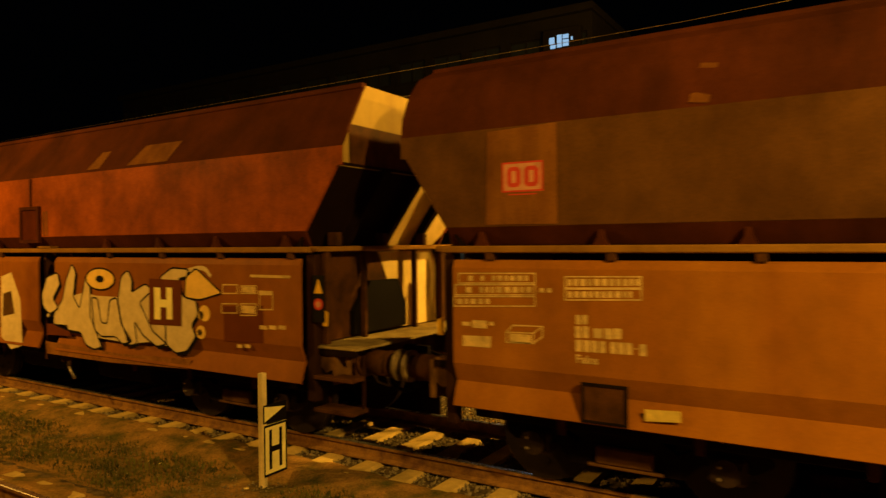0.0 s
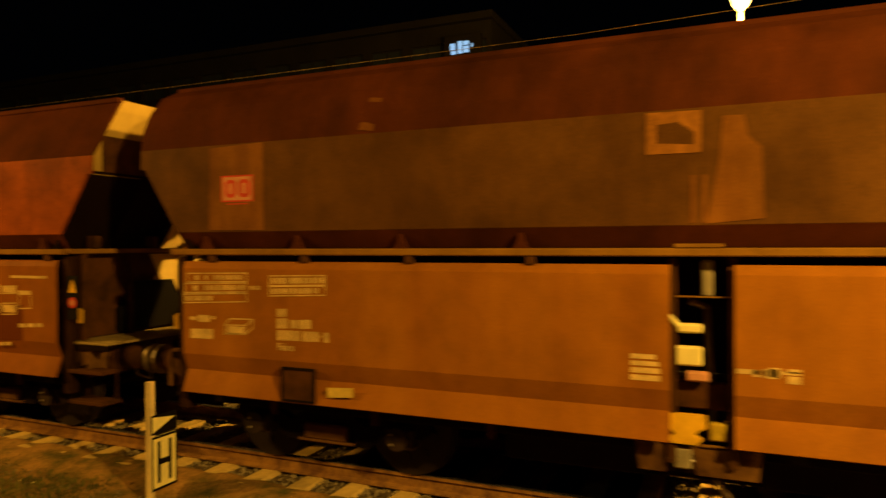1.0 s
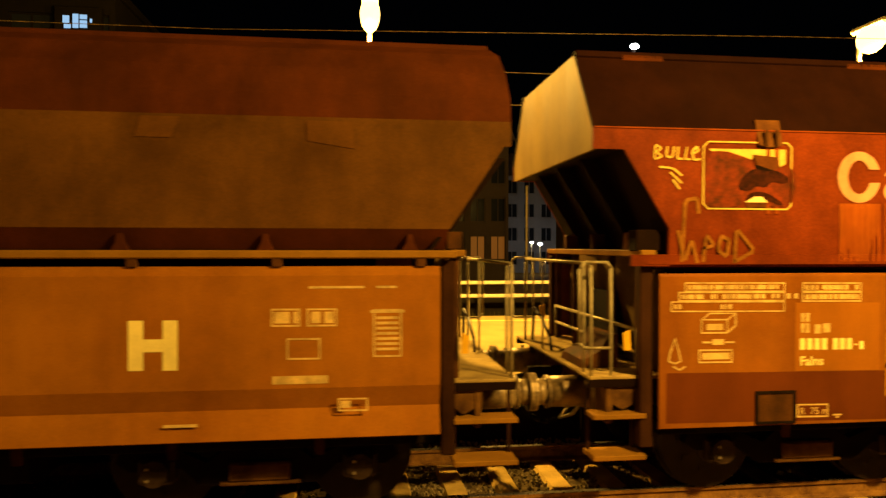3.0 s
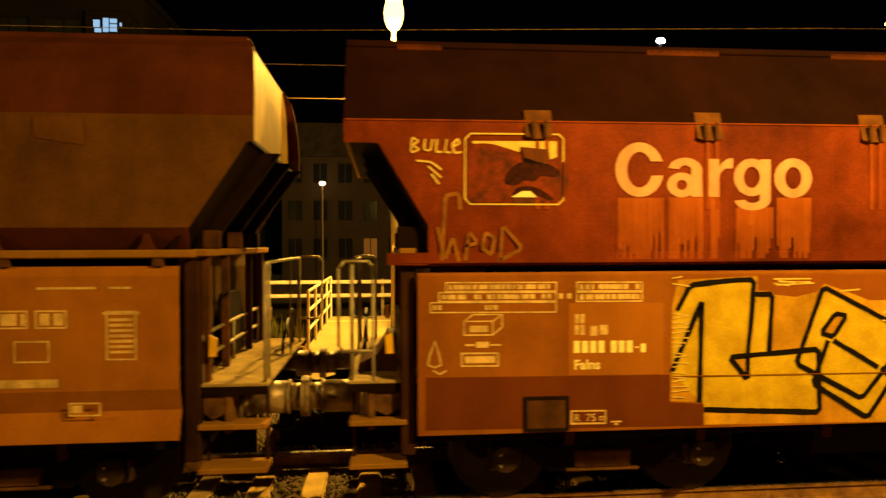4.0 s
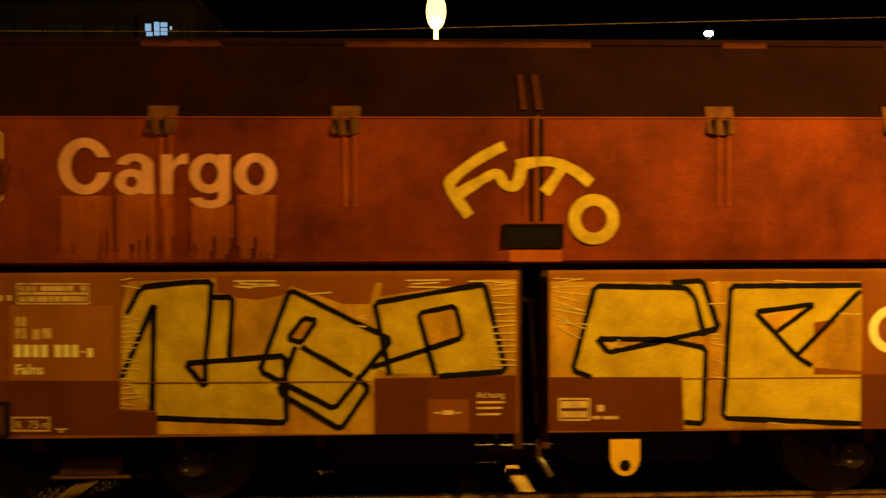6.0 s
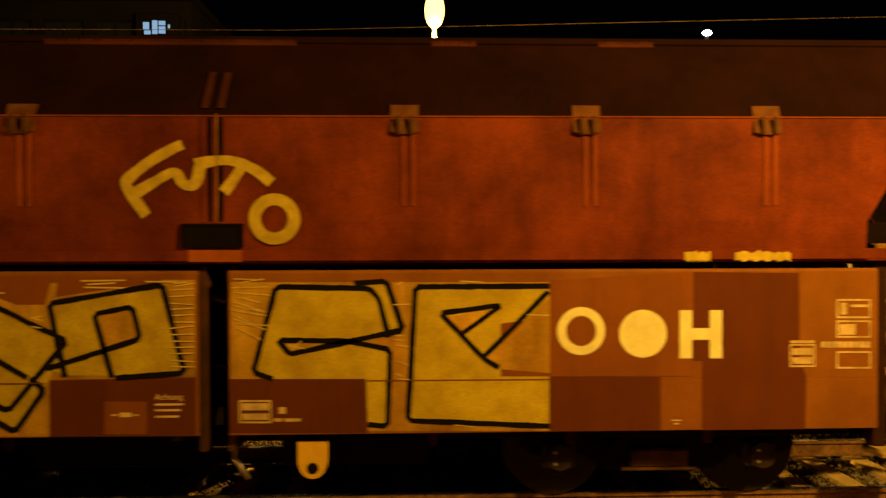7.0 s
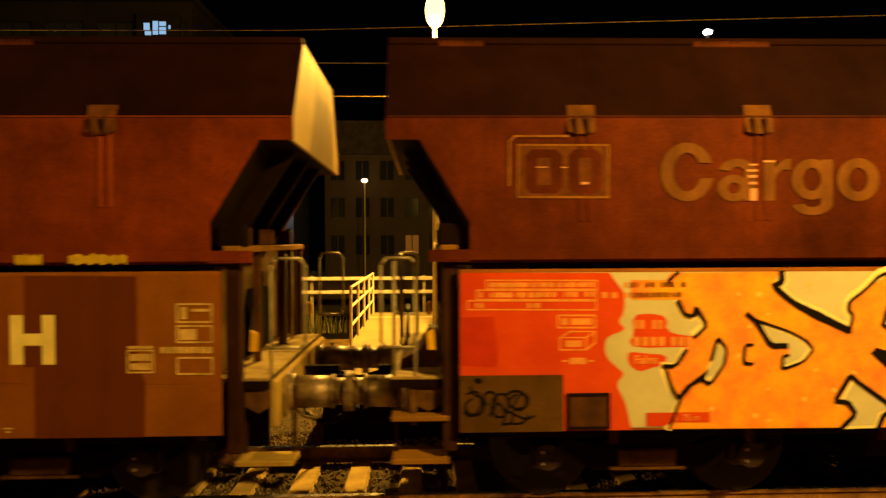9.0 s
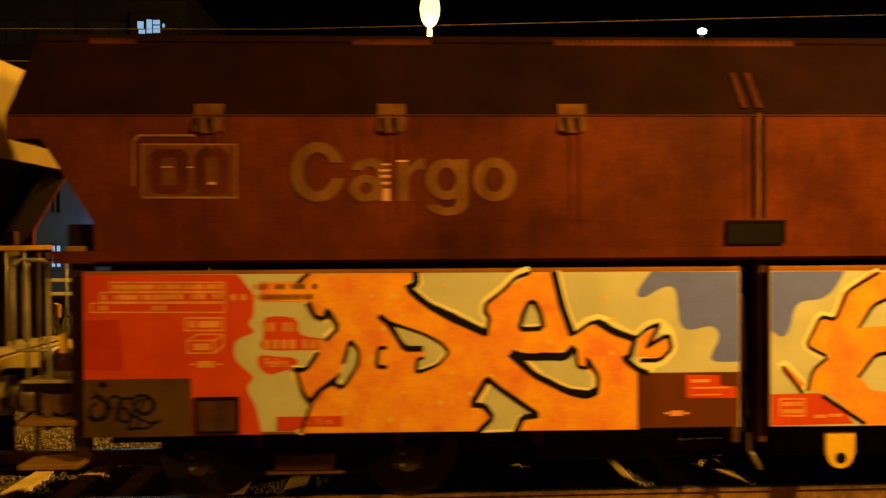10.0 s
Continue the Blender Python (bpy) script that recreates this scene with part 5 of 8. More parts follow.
fill(F4L, "paint_patch", GRAF_SCARLET, 2, [(-4.153, 1.388), (-4.138, 1.444), (-3.988, 1.423), (-3.815, 1.412), (-3.834, 1.328), (-3.956, 1.301), (-4.05, 1.269), (-4.134, 1.322)], soft=1)
fill(F4L, "paint_patch", GRAF_SCARLET, 7, [(-3.996, 0.817), (-3.995, 0.93), (-3.458, 0.928), (-3.459, 0.843), (-3.779, 0.847), (-3.846, 0.815)])
fill(F4L, "graffiti_fill", GRAF_ORANGE, 4, [(-3.784, 2.096), (-3.831, 2.031), (-4.121, 2.033), (-4.122, 1.884), (-3.728, 1.871), (-3.672, 1.749), (-3.607, 1.729), (-3.578, 1.814), (-3.484, 1.658), (-3.598, 1.551), (-3.659, 1.457), (-3.749, 1.317), (-3.853, 1.319), (-3.778, 1.13), (-3.713, 1.044), (-3.808, 0.791), (-0.996, 0.775), (-0.997, 1.263), (-1.104, 1.374), (-1.046, 1.535), (-1.336, 1.681), (-1.539, 1.578), (-1.722, 2.097), (-1.886, 2.098), (-2.14, 1.944), (-2.273, 1.841), (-2.245, 1.727), (-2.269, 1.576), (-2.736, 1.816), (-2.935, 1.978), (-2.859, 2.1)])
fill(F4L, "graffiti_fill", GRAF_ORANGE, 4, [(-1.016, 1.392), (-0.997, 1.535), (-0.832, 1.648), (-0.871, 1.534), (-0.735, 1.561), (-0.725, 1.451), (-0.812, 1.366)])
lines(F4L, "graffiti_edge", GRAF_CREAM, 2, 0.096, [[(-2.849, 2.09), (-2.83, 2.015), (-2.906, 1.982), (-2.736, 1.835), (-2.278, 1.614)], [(-2.264, 1.49), (-2.245, 1.717), (-2.283, 1.775), (-2.273, 1.845), (-2.14, 1.948), (-2.02, 2.066), (-1.9, 2.103)], [(-1.703, 2.102), (-1.626, 1.816), (-1.549, 1.588), (-1.404, 1.681), (-1.322, 1.705), (-1.026, 1.545)], [(-1.026, 1.545), (-0.91, 1.639), (-0.813, 1.657), (-0.735, 1.58), (-0.706, 1.451), (-0.812, 1.342), (-0.997, 1.334), (-0.885, 1.238)], [(-3.728, 1.881), (-3.672, 1.758), (-3.607, 1.739), (-3.578, 1.823), (-3.475, 1.658), (-3.588, 1.555)]], soft=1)
lines(F4L, "graffiti_edge", GRAF_CREAM, 3, 0.058, [[(-3.659, 1.457), (-3.749, 1.313), (-3.862, 1.323), (-3.778, 1.12), (-3.708, 1.035), (-3.817, 0.782)]], soft=1)
fill(F4L, "graffiti_edge", GRAF_CREAM, 5, [(-1.991, 1.63), (-1.953, 1.772), (-1.91, 1.847), (-1.866, 1.852), (-1.818, 1.771), (-1.789, 1.637)])
fill(F4L, "graffiti_fill", GRAF_GREY, 6, [(-1.96, 1.666), (-1.933, 1.766), (-1.903, 1.818), (-1.873, 1.822), (-1.839, 1.765), (-1.819, 1.672)])
fill(F4L, "graffiti_edge", GRAF_CREAM, 5, [(-1.982, 1.407), (-1.635, 1.389), (-1.529, 1.454), (-1.52, 1.331), (-1.423, 1.282), (-1.345, 1.224), (-1.365, 1.1), (-1.563, 1.122), (-1.828, 1.248)])
fill(F4L, "graffiti_fill", GRAF_GREY, 6, [(-1.917, 1.387), (-1.626, 1.372), (-1.537, 1.427), (-1.529, 1.323), (-1.448, 1.282), (-1.383, 1.234), (-1.399, 1.13), (-1.565, 1.148), (-1.788, 1.254)])
fill(F4L, "graffiti_edge", GRAF_CREAM, 5, [(-2.245, 1.196), (-1.876, 0.93), (-1.986, 0.903), (-2.034, 0.776), (-2.327, 0.77), (-2.221, 0.897), (-2.269, 1.007), (-2.355, 1.008)])
fill(F4L, "graffiti_fill", GRAF_GREY, 6, [(-2.234, 1.16), (-1.916, 0.931), (-2.011, 0.908), (-2.053, 0.798), (-2.304, 0.793), (-2.213, 0.902), (-2.255, 0.997), (-2.329, 0.998)])
fill(F4L, "graffiti_edge", GRAF_CREAM, 5, [(-3.04, 1.677), (-2.808, 1.6), (-2.66, 1.523), (-2.594, 1.446), (-2.665, 1.353), (-2.832, 1.288), (-2.836, 1.392), (-2.784, 1.401), (-2.784, 1.477), (-2.927, 1.488)])
fill(F4L, "graffiti_fill", GRAF_GREY, 6, [(-3.005, 1.648), (-2.806, 1.581), (-2.679, 1.515), (-2.622, 1.449), (-2.683, 1.368), (-2.826, 1.313), (-2.83, 1.402), (-2.785, 1.41), (-2.785, 1.475), (-2.908, 1.484)])
fill(F4L, "graffiti_edge", GRAF_CREAM, 5, [(-3.386, 1.549), (-3.315, 1.454), (-3.334, 1.336), (-3.458, 1.173), (-3.514, 1.211), (-3.448, 1.361)], soft=1)
fill(F4L, "graffiti_fill", GRAF_GREY, 6, [(-3.391, 1.504), (-3.336, 1.43), (-3.351, 1.339), (-3.447, 1.211), (-3.491, 1.241), (-3.439, 1.358)], soft=1)
lines(F4L, "graffiti_outline", BLACK, 8, 0.062, [[(-2.849, 2.109), (-2.845, 2.015), (-2.916, 1.978), (-2.736, 1.826), (-2.269, 1.595)], [(-1.703, 2.102), (-1.636, 1.816), (-1.549, 1.569)], [(-1.346, 1.686), (-1.201, 1.599), (-1.026, 1.535)], [(-2.068, 1.431), (-1.876, 1.249), (-1.587, 1.103), (-1.423, 1.072), (-1.345, 1.109)], [(-2.058, 1.431), (-1.962, 1.397), (-1.611, 1.393), (-1.529, 1.473)]], soft=1)
lines(F4L, "graffiti_outline", BLACK, 10, 0.03, [[(-2.269, 1.576), (-2.24, 1.727), (-2.278, 1.774), (-2.269, 1.845), (-2.14, 1.939), (-2.02, 2.056), (-1.9, 2.098)], [(-1.529, 1.588), (-1.404, 1.672), (-1.322, 1.69)], [(-1.345, 1.1), (-1.336, 1.224), (-1.423, 1.377), (-1.423, 1.291), (-1.51, 1.311), (-1.524, 1.464)], [(-1.026, 1.535), (-0.91, 1.629), (-0.813, 1.657), (-0.929, 1.458)], [(-0.929, 1.467), (-0.74, 1.571), (-0.715, 1.451), (-0.812, 1.356), (-0.982, 1.358)]], soft=1)
lines(F4L, "graffiti_outline", BLACK, 12, 0.042, [[(-2.269, 1.216), (-2.394, 1.008), (-2.284, 0.997), (-2.217, 0.897), (-2.346, 0.77)], [(-2.269, 1.23), (-2.188, 1.158), (-1.837, 0.911), (-1.972, 0.898), (-2.025, 0.771)], [(-1.026, 1.535), (-1.065, 1.392), (-1.113, 1.374), (-0.997, 1.277), (-0.909, 1.247)], [(-3.153, 1.754), (-3.068, 1.687), (-2.941, 1.478), (-2.794, 1.477)]], soft=1)
lines(F4L, "graffiti_outline", BLACK, 14, 0.025, [[(-3.068, 1.696), (-2.784, 1.599), (-2.641, 1.523), (-2.579, 1.446), (-2.665, 1.343), (-2.846, 1.279), (-2.841, 1.392), (-2.784, 1.401)], [(-3.088, 1.489), (-3.159, 1.49), (-3.173, 1.335), (-3.088, 1.329)], [(-3.448, 1.361), (-3.39, 1.558), (-3.315, 1.454), (-3.334, 1.336), (-3.458, 1.159), (-3.519, 1.202)], [(-3.834, 1.318), (-3.778, 1.13), (-3.722, 1.044)], [(-3.703, 1.053), (-3.803, 0.796)]], soft=1)
lines(F4L, "graffiti_outline", BLACK, 16, 0.032, [[(-3.728, 1.871), (-3.672, 1.749), (-3.597, 1.729), (-3.573, 1.814), (-3.48, 1.658), (-3.588, 1.555)], [(-3.655, 1.457), (-3.749, 1.317), (-3.862, 1.323)], [(-1.991, 1.63), (-1.953, 1.772), (-1.91, 1.852), (-1.866, 1.856), (-1.818, 1.771), (-1.789, 1.637), (-1.991, 1.63)], [(-3.808, 2.026), (-3.756, 2.078), (-3.718, 2.105)]], soft=1)
fill(F4L, "graffiti_outline", BLACK, 15, [(-3.741, 1.054), (-3.656, 1.156), (-3.467, 1.295), (-3.505, 1.202), (-3.609, 1.146), (-3.703, 1.035)])
bars(F4L, "small_print", MARK_ROSE, 5, [(-4.095, 1.631, -4.062, 1.705), (-4.044, 1.63, -4.011, 1.705), (-3.941, 1.629, -3.907, 1.704), (-3.889, 1.629, -3.856, 1.703), (-4.096, 1.49, -4.049, 1.565), (-4.026, 1.489, -3.978, 1.564), (-3.955, 1.489, -3.908, 1.563), (-3.885, 1.488, -3.838, 1.563), (-3.786, 1.487, -3.739, 1.562), (-3.72, 1.486, -3.673, 1.561), (-3.655, 1.486, -3.607, 1.56)])
lettering("Falns", 0.101, -4.097, 1.34, lay_y(5), MARK_ROSE, F4L, bold=0.002, wide=1)
lettering("R  75 m", 0.074, -3.779, 0.861, lay_y(9), MARK_ROSE, F4L, bold=0, wide=1)
lines(F4L, "marking_frame", MARK_ROSE, 3, 0.012, [[(-4.112, 2.033), (-3.549, 2.029), (-3.549, 1.959), (-4.112, 1.963), (-4.112, 2.033)], [(-4.112, 1.954), (-3.549, 1.95), (-3.55, 1.874), (-4.113, 1.879), (-4.112, 1.954)]])
bars(F4L, "small_print", MARK_ROSE, 3, [(-4.023, 1.981, -3.986, 2.014), (-3.967, 1.981, -3.939, 2.013), (-3.92, 1.98, -3.873, 2.013), (-3.855, 1.98, -3.808, 2.012), (-3.789, 1.979, -3.761, 2.012), (-3.742, 1.979, -3.714, 2.012), (-3.639, 1.978, -3.591, 2.011), (-4.089, 1.897, -4.061, 1.935), (-3.977, 1.897, -3.939, 1.934), (-3.921, 1.896, -3.874, 1.933), (-3.855, 1.896, -3.817, 1.933), (-3.799, 1.895, -3.77, 1.932), (-3.695, 1.894, -3.658, 1.932), (-3.639, 1.894, -3.61, 1.931), (-3.592, 1.894, -3.563, 1.931)])
bars(F4L, "small_print", MARK_ROSE, 10, [(-0.552, 1.163, -0.393, 1.19), (-0.552, 1.111, -0.225, 1.125), (-0.552, 1.054, -0.297, 1.065), (-0.779, 0.901, -0.735, 0.919), (-0.726, 0.885, -0.62, 0.931), (-0.61, 0.898, -0.572, 0.916)])
lines(F4L, "graffiti_tag", BLACK, 5, 0.022, [[(-5.465, 1.169), (-5.447, 1.103), (-5.364, 1.065), (-5.342, 0.972), (-5.411, 0.917), (-5.494, 0.946), (-5.512, 1.02), (-5.447, 1.066)], [(-5.328, 1.009), (-5.364, 1.079), (-5.308, 1.13), (-5.244, 1.092), (-5.254, 0.998), (-5.31, 0.915)], [(-5.244, 1.026), (-5.189, 0.998), (-5.171, 0.895), (-5.208, 0.839), (-5.144, 0.857), (-5.032, 0.846), (-4.976, 0.92)], [(-5.188, 1.1), (-5.16, 1.091), (-5.114, 1.127), (-5.03, 1.117), (-4.985, 1.042), (-5.031, 0.958), (-5.115, 0.978), (-5.151, 1.044), (-5.086, 1.099)]], soft=2)
lines(F4L, "graffiti_tag", BLACK, 6, 0.02, [[(-5.50, 1.10), (-5.40, 1.14), (-5.36, 1.00), (-5.46, 0.90), (-5.52, 0.96)], [(-5.30, 1.02), (-5.22, 1.12), (-5.14, 1.06), (-5.16, 0.92), (-5.26, 0.90), (-5.30, 1.02)], [(-5.12, 0.86), (-5.10, 1.02), (-5.04, 1.12), (-4.97, 1.06), (-5.0, 0.98), (-5.08, 0.98)], [(-5.20, 0.98), (-5.10, 0.93), (-4.99, 0.88), (-4.93, 0.92)]], soft=2)
fill(F4L, "graffiti_tag", BLACK, 5, [(-5.446, 1.215), (-5.4, 1.243), (-5.354, 1.214), (-5.391, 1.177)], soft=2)
lines(F4L, "marking_frame", MARK_ROSE, 3, 0.012, [[(-5.325, 2.045), (-4.408, 2.037), (-4.409, 1.963), (-5.326, 1.971), (-5.325, 2.045)], [(-5.407, 1.963), (-4.409, 1.954), (-4.41, 1.875), (-5.408, 1.885), (-5.407, 1.963)], [(-5.48, 1.876), (-4.41, 1.866), (-4.411, 1.792), (-5.481, 1.803), (-5.48, 1.876)]])
bars(F4L, "small_print", MARK_ROSE, 3, [(-5.303, 1.99, -5.257, 2.026), (-5.24, 1.989, -5.203, 2.025), (-5.185, 1.988, -5.14, 2.025), (-5.122, 1.988, -5.076, 2.024), (-5.059, 1.987, -5.022, 2.024), (-5.004, 1.987, -4.977, 2.023), (-4.959, 1.986, -4.931, 2.023), (-4.859, 1.986, -4.822, 2.022), (-4.805, 1.985, -4.759, 2.022), (-4.741, 1.984, -4.695, 2.021), (-4.677, 1.984, -4.641, 2.02), (-4.623, 1.983, -4.586, 2.02), (-4.568, 1.983, -4.54, 2.02), (-4.523, 1.982, -4.477, 2.019), (-4.459, 1.982, -4.431, 2.019), (-5.385, 1.903, -5.358, 1.944), (-5.25, 1.902, -5.213, 1.943), (-5.196, 1.901, -5.168, 1.942), (-5.15, 1.901, -5.105, 1.942), (-5.042, 1.9, -4.996, 1.941), (-4.978, 1.899, -4.941, 1.94), (-4.924, 1.899, -4.887, 1.94)])
lines(F4L, "marking_frame", MARK_ROSE, 3, 0.014, [[(-4.73, 1.749), (-4.42, 1.746), (-4.421, 1.644), (-4.731, 1.647), (-4.73, 1.749)], [(-4.714, 1.564), (-4.715, 1.462), (-4.496, 1.46), (-4.495, 1.562), (-4.714, 1.564), (-4.632, 1.614), (-4.422, 1.612), (-4.495, 1.562)], [(-4.496, 1.46), (-4.423, 1.519), (-4.422, 1.612)], [(-4.698, 1.37), (-4.652, 1.369)], [(-4.479, 1.367), (-4.433, 1.366)]])
bars(F4L, "small_print", MARK_ROSE, 3, [(-4.704, 1.67, -4.648, 1.725), (-4.622, 1.669, -4.448, 1.723), (-4.669, 1.485, -4.532, 1.539), (-4.635, 1.341, -4.497, 1.395), (-4.364, 1.889, -4.318, 1.939), (-4.282, 1.888, -4.235, 1.938)])
dab = random.Random(21)
for k in range(22):
    ring(F4L, "paint_dab", GRAF_GOLD, 5, dab.uniform(-3.5, -1.2), dab.uniform(0.85, 2.0), dab.uniform(0.010, 0.024), 0)
# fourth wagon, second flap
fill(F4R, "graffiti_ground", GRAF_GREY, 1, [(0.133, 0.781), (0.133, 2.092), (5.83, 2.076), (5.848, 0.737)])
fill(F4R, "graffiti_fill", GRAF_BLUE, 2, [(0.138, 2.088), (0.138, 2.088), (0.138, 1.593), (0.138, 1.593), (0.235, 1.52), (0.303, 1.605), (0.332, 1.781), (0.405, 1.842), (0.551, 1.846), (0.658, 1.907), (0.716, 1.992), (0.77, 2.087), (0.77, 2.087)], soft=2)
fill(F4R, "paint_patch", GRAF_SCARLET, 2, [(0.138, 0.786), (0.138, 1.053), (0.552, 1.057), (0.698, 0.978), (0.855, 0.793)])
fill(F4R, "graffiti_fill", GRAF_ORANGE, 3, [(0.444, 1.47), (0.551, 1.707), (0.673, 1.682), (0.746, 1.897), (0.99, 2.076), (2.074, 2.077), (2.229, 0.771), (0.943, 0.782), (0.649, 1.036), (0.454, 1.087), (0.503, 1.278), (0.649, 1.372)])
fill(F4R, "graffiti_fill", GRAF_GREY, 4, [(0.903, 1.608), (0.99, 1.775), (1.147, 1.845), (1.285, 1.628)])
fill(F4R, "graffiti_fill", GRAF_GREY, 4, [(0.894, 1.201), (1.016, 1.367), (1.286, 1.388), (1.287, 1.027), (0.992, 1.079)])
fill(F4R, "graffiti_fill", GRAF_ORANGE, 3, [(0.221, 1.253), (0.269, 1.29), (0.43, 1.135), (0.381, 1.079)])
lines(F4R, "graffiti_edge", GRAF_CREAM, 2, 0.07, [[(1.063, 2.085), (0.785, 1.93), (0.678, 1.687), (0.551, 1.717), (0.425, 1.46), (0.6, 1.363)], [(0.201, 1.282), (0.26, 1.31), (0.445, 1.078)]], soft=1)
lines(F4R, "graffiti_outline", BLACK, 6, 0.032, [[(1.063, 2.075), (0.795, 1.92), (0.688, 1.677), (0.561, 1.707), (0.435, 1.46), (0.625, 1.362), (0.493, 1.254), (0.445, 1.078)], [(0.23, 1.291), (0.406, 1.059)], [(0.883, 1.599), (1.015, 1.798), (1.235, 1.892)], [(0.884, 1.186), (1.031, 1.376), (1.286, 1.412)], [(0.576, 1.037), (0.943, 0.792)], [(2.123, 2.067), (2.251, 1.4), (2.229, 0.771)]], soft=1)
lines(F4R, "marking_frame", MARK_ROSE, 4, 0.014, [[(0.211, 1.014), (0.425, 1.011), (0.425, 0.867), (0.211, 0.871), (0.211, 1.014)]])
bars(F4R, "small_print", MARK_ROSE, 4, [(0.235, 0.952, 0.406, 0.987), (0.235, 0.889, 0.406, 0.925), (0.503, 0.847, 0.611, 0.874), (0.63, 0.854, 0.747, 0.881)])
# fourth wagon, hopper wall
lines(S4, "logo_frame", GRAF_FAINT, 2, 0.018, [[(-5.134, 2.823), (-5.13, 3.189), (-5.084, 3.235), (-4.636, 3.235)], [(-5.063, 2.731), (-5.058, 3.162), (-4.305, 3.161), (-4.309, 2.728), (-5.063, 2.731)]])
fill(S4, "logo_ground", LOGO_DULL, 1, [(-5.055, 2.735), (-5.052, 3.155), (-4.31, 3.155), (-4.313, 2.735)])
fill(S4, "logo_shape", WALL_OLD, 2, [(-4.950, 2.76), (-5.0, 2.810), (-5.0, 3.075), (-4.950, 3.125), (-4.740, 3.125), (-4.69, 3.075), (-4.69, 2.810), (-4.740, 2.76)])
fill(S4, "logo_shape", WALL_OLD, 2, [(-4.590, 2.76), (-4.64, 2.810), (-4.64, 3.075), (-4.590, 3.125), (-4.410, 3.125), (-4.36, 3.075), (-4.36, 2.810), (-4.410, 2.76)])
bars(S4, "logo_inlay", LOGO_DULL, 3, [(-4.90, 2.83, -4.79, 3.055), (-4.55, 2.83, -4.45, 3.055)])
bars(S4, "logo_glint", WHITE_WORN, 4, [(-4.91, 2.975, -4.815, 2.982), (-4.70, 2.972, -4.65, 2.98), (-4.535, 2.835, -4.475, 2.855)])
cargo_word(S4, WHITE_DULL, -3.87, 2.694, 0.002114)
bars(S4, "faded_streak", WHITE_WORN, 4, [(-3.121, 2.988, -3.056, 3.002), (-3.14, 2.937, -3.056, 2.955), (-3.131, 2.886, -3.056, 2.909), (-3.122, 2.83, -3.057, 2.853), (-3.114, 2.695, -3.057, 2.797), (-3, 3.015, -2.907, 3.029)])
# second wagon
bars(F2R, "marking_letter", WHITE, 2, [(2.73, 1.386, 2.843, 1.782), (2.99, 1.383, 3.103, 1.781), (2.843, 1.532, 2.989, 1.633)])
lines(F2R, "marking_frame", MARK, 2, 0.014, [[(3.832, 1.858), (4.049, 1.857), (4.05, 1.725), (3.833, 1.726), (3.832, 1.858)], [(4.115, 1.857), (4.343, 1.856), (4.344, 1.724), (4.116, 1.725), (4.115, 1.857)], [(3.956, 1.618), (4.211, 1.616), (4.212, 1.456), (3.957, 1.458), (3.956, 1.618)], [(4.65, 1.846), (4.872, 1.845), (4.874, 1.465), (4.652, 1.467), (4.65, 1.846)], [(4.366, 1.124), (4.596, 1.121), (4.597, 1.026), (4.367, 1.029), (4.366, 1.124)]])
bars(F2R, "small_print", MARK, 2, [(3.852, 1.745, 3.974, 1.838), (4.002, 1.744, 4.035, 1.838), (4.144, 1.744, 4.22, 1.838), (4.249, 1.743, 4.324, 1.837), (3.835, 1.253, 4.28, 1.319), (4.124, 2.026, 4.572, 2.045), (4.668, 2.026, 4.841, 2.045), (4.621, 1.822, 4.901, 1.845), (4.381, 1.048, 4.462, 1.108), (0.359, 1.369, 0.41, 1.422), (0.435, 1.363, 0.528, 1.434), (0.554, 1.398, 0.682, 1.423), (4.669, 1.77, 4.853, 1.793), (4.67, 1.727, 4.853, 1.75), (4.67, 1.685, 4.853, 1.707), (4.67, 1.642, 4.854, 1.665), (4.67, 1.599, 4.854, 1.622), (4.671, 1.557, 4.854, 1.579), (4.671, 1.514, 4.854, 1.536), (2.992, 0.929, 3.254, 0.953)])
lines(F2L, "marking_frame", MARK, 3, 0.012, [[(-5.133, 2.075), (-4.346, 2.088), (-4.347, 2.002), (-5.134, 1.983), (-5.133, 2.075)], [(-5.172, 1.966), (-4.347, 1.987), (-4.348, 1.896), (-5.173, 1.869), (-5.172, 1.966)], [(-5.186, 1.852), (-4.348, 1.881), (-4.348, 1.795), (-5.187, 1.76), (-5.186, 1.852)]])
bars(F2L, "small_print", MARK, 3, [(-5.029, 2.007, -4.98, 2.056), (-4.896, 2.01, -4.859, 2.059), (-4.777, 2.013, -4.741, 2.061), (-4.718, 2.014, -4.672, 2.062), (-4.649, 2.016, -4.614, 2.063), (-4.592, 2.017, -4.546, 2.064), (-4.524, 2.018, -4.467, 2.066), (-4.446, 2.02, -4.412, 2.067), (-5.055, 1.894, -4.993, 1.949), (-4.909, 1.899, -4.872, 1.953), (-4.849, 1.901, -4.813, 1.954), (-4.79, 1.902, -4.754, 1.956), (-4.731, 1.904, -4.673, 1.958), (-4.65, 1.907, -4.592, 1.96), (-4.57, 1.909, -4.513, 1.962), (-4.491, 1.912, -4.457, 1.964), (-4.435, 1.913, -4.38, 1.966), (-5.155, 1.783, -5.092, 1.834), (-5.068, 1.786, -5.031, 1.836), (-5.007, 1.789, -4.945, 1.839), (-4.922, 1.792, -4.873, 1.842), (-4.85, 1.795, -4.802, 1.844)])
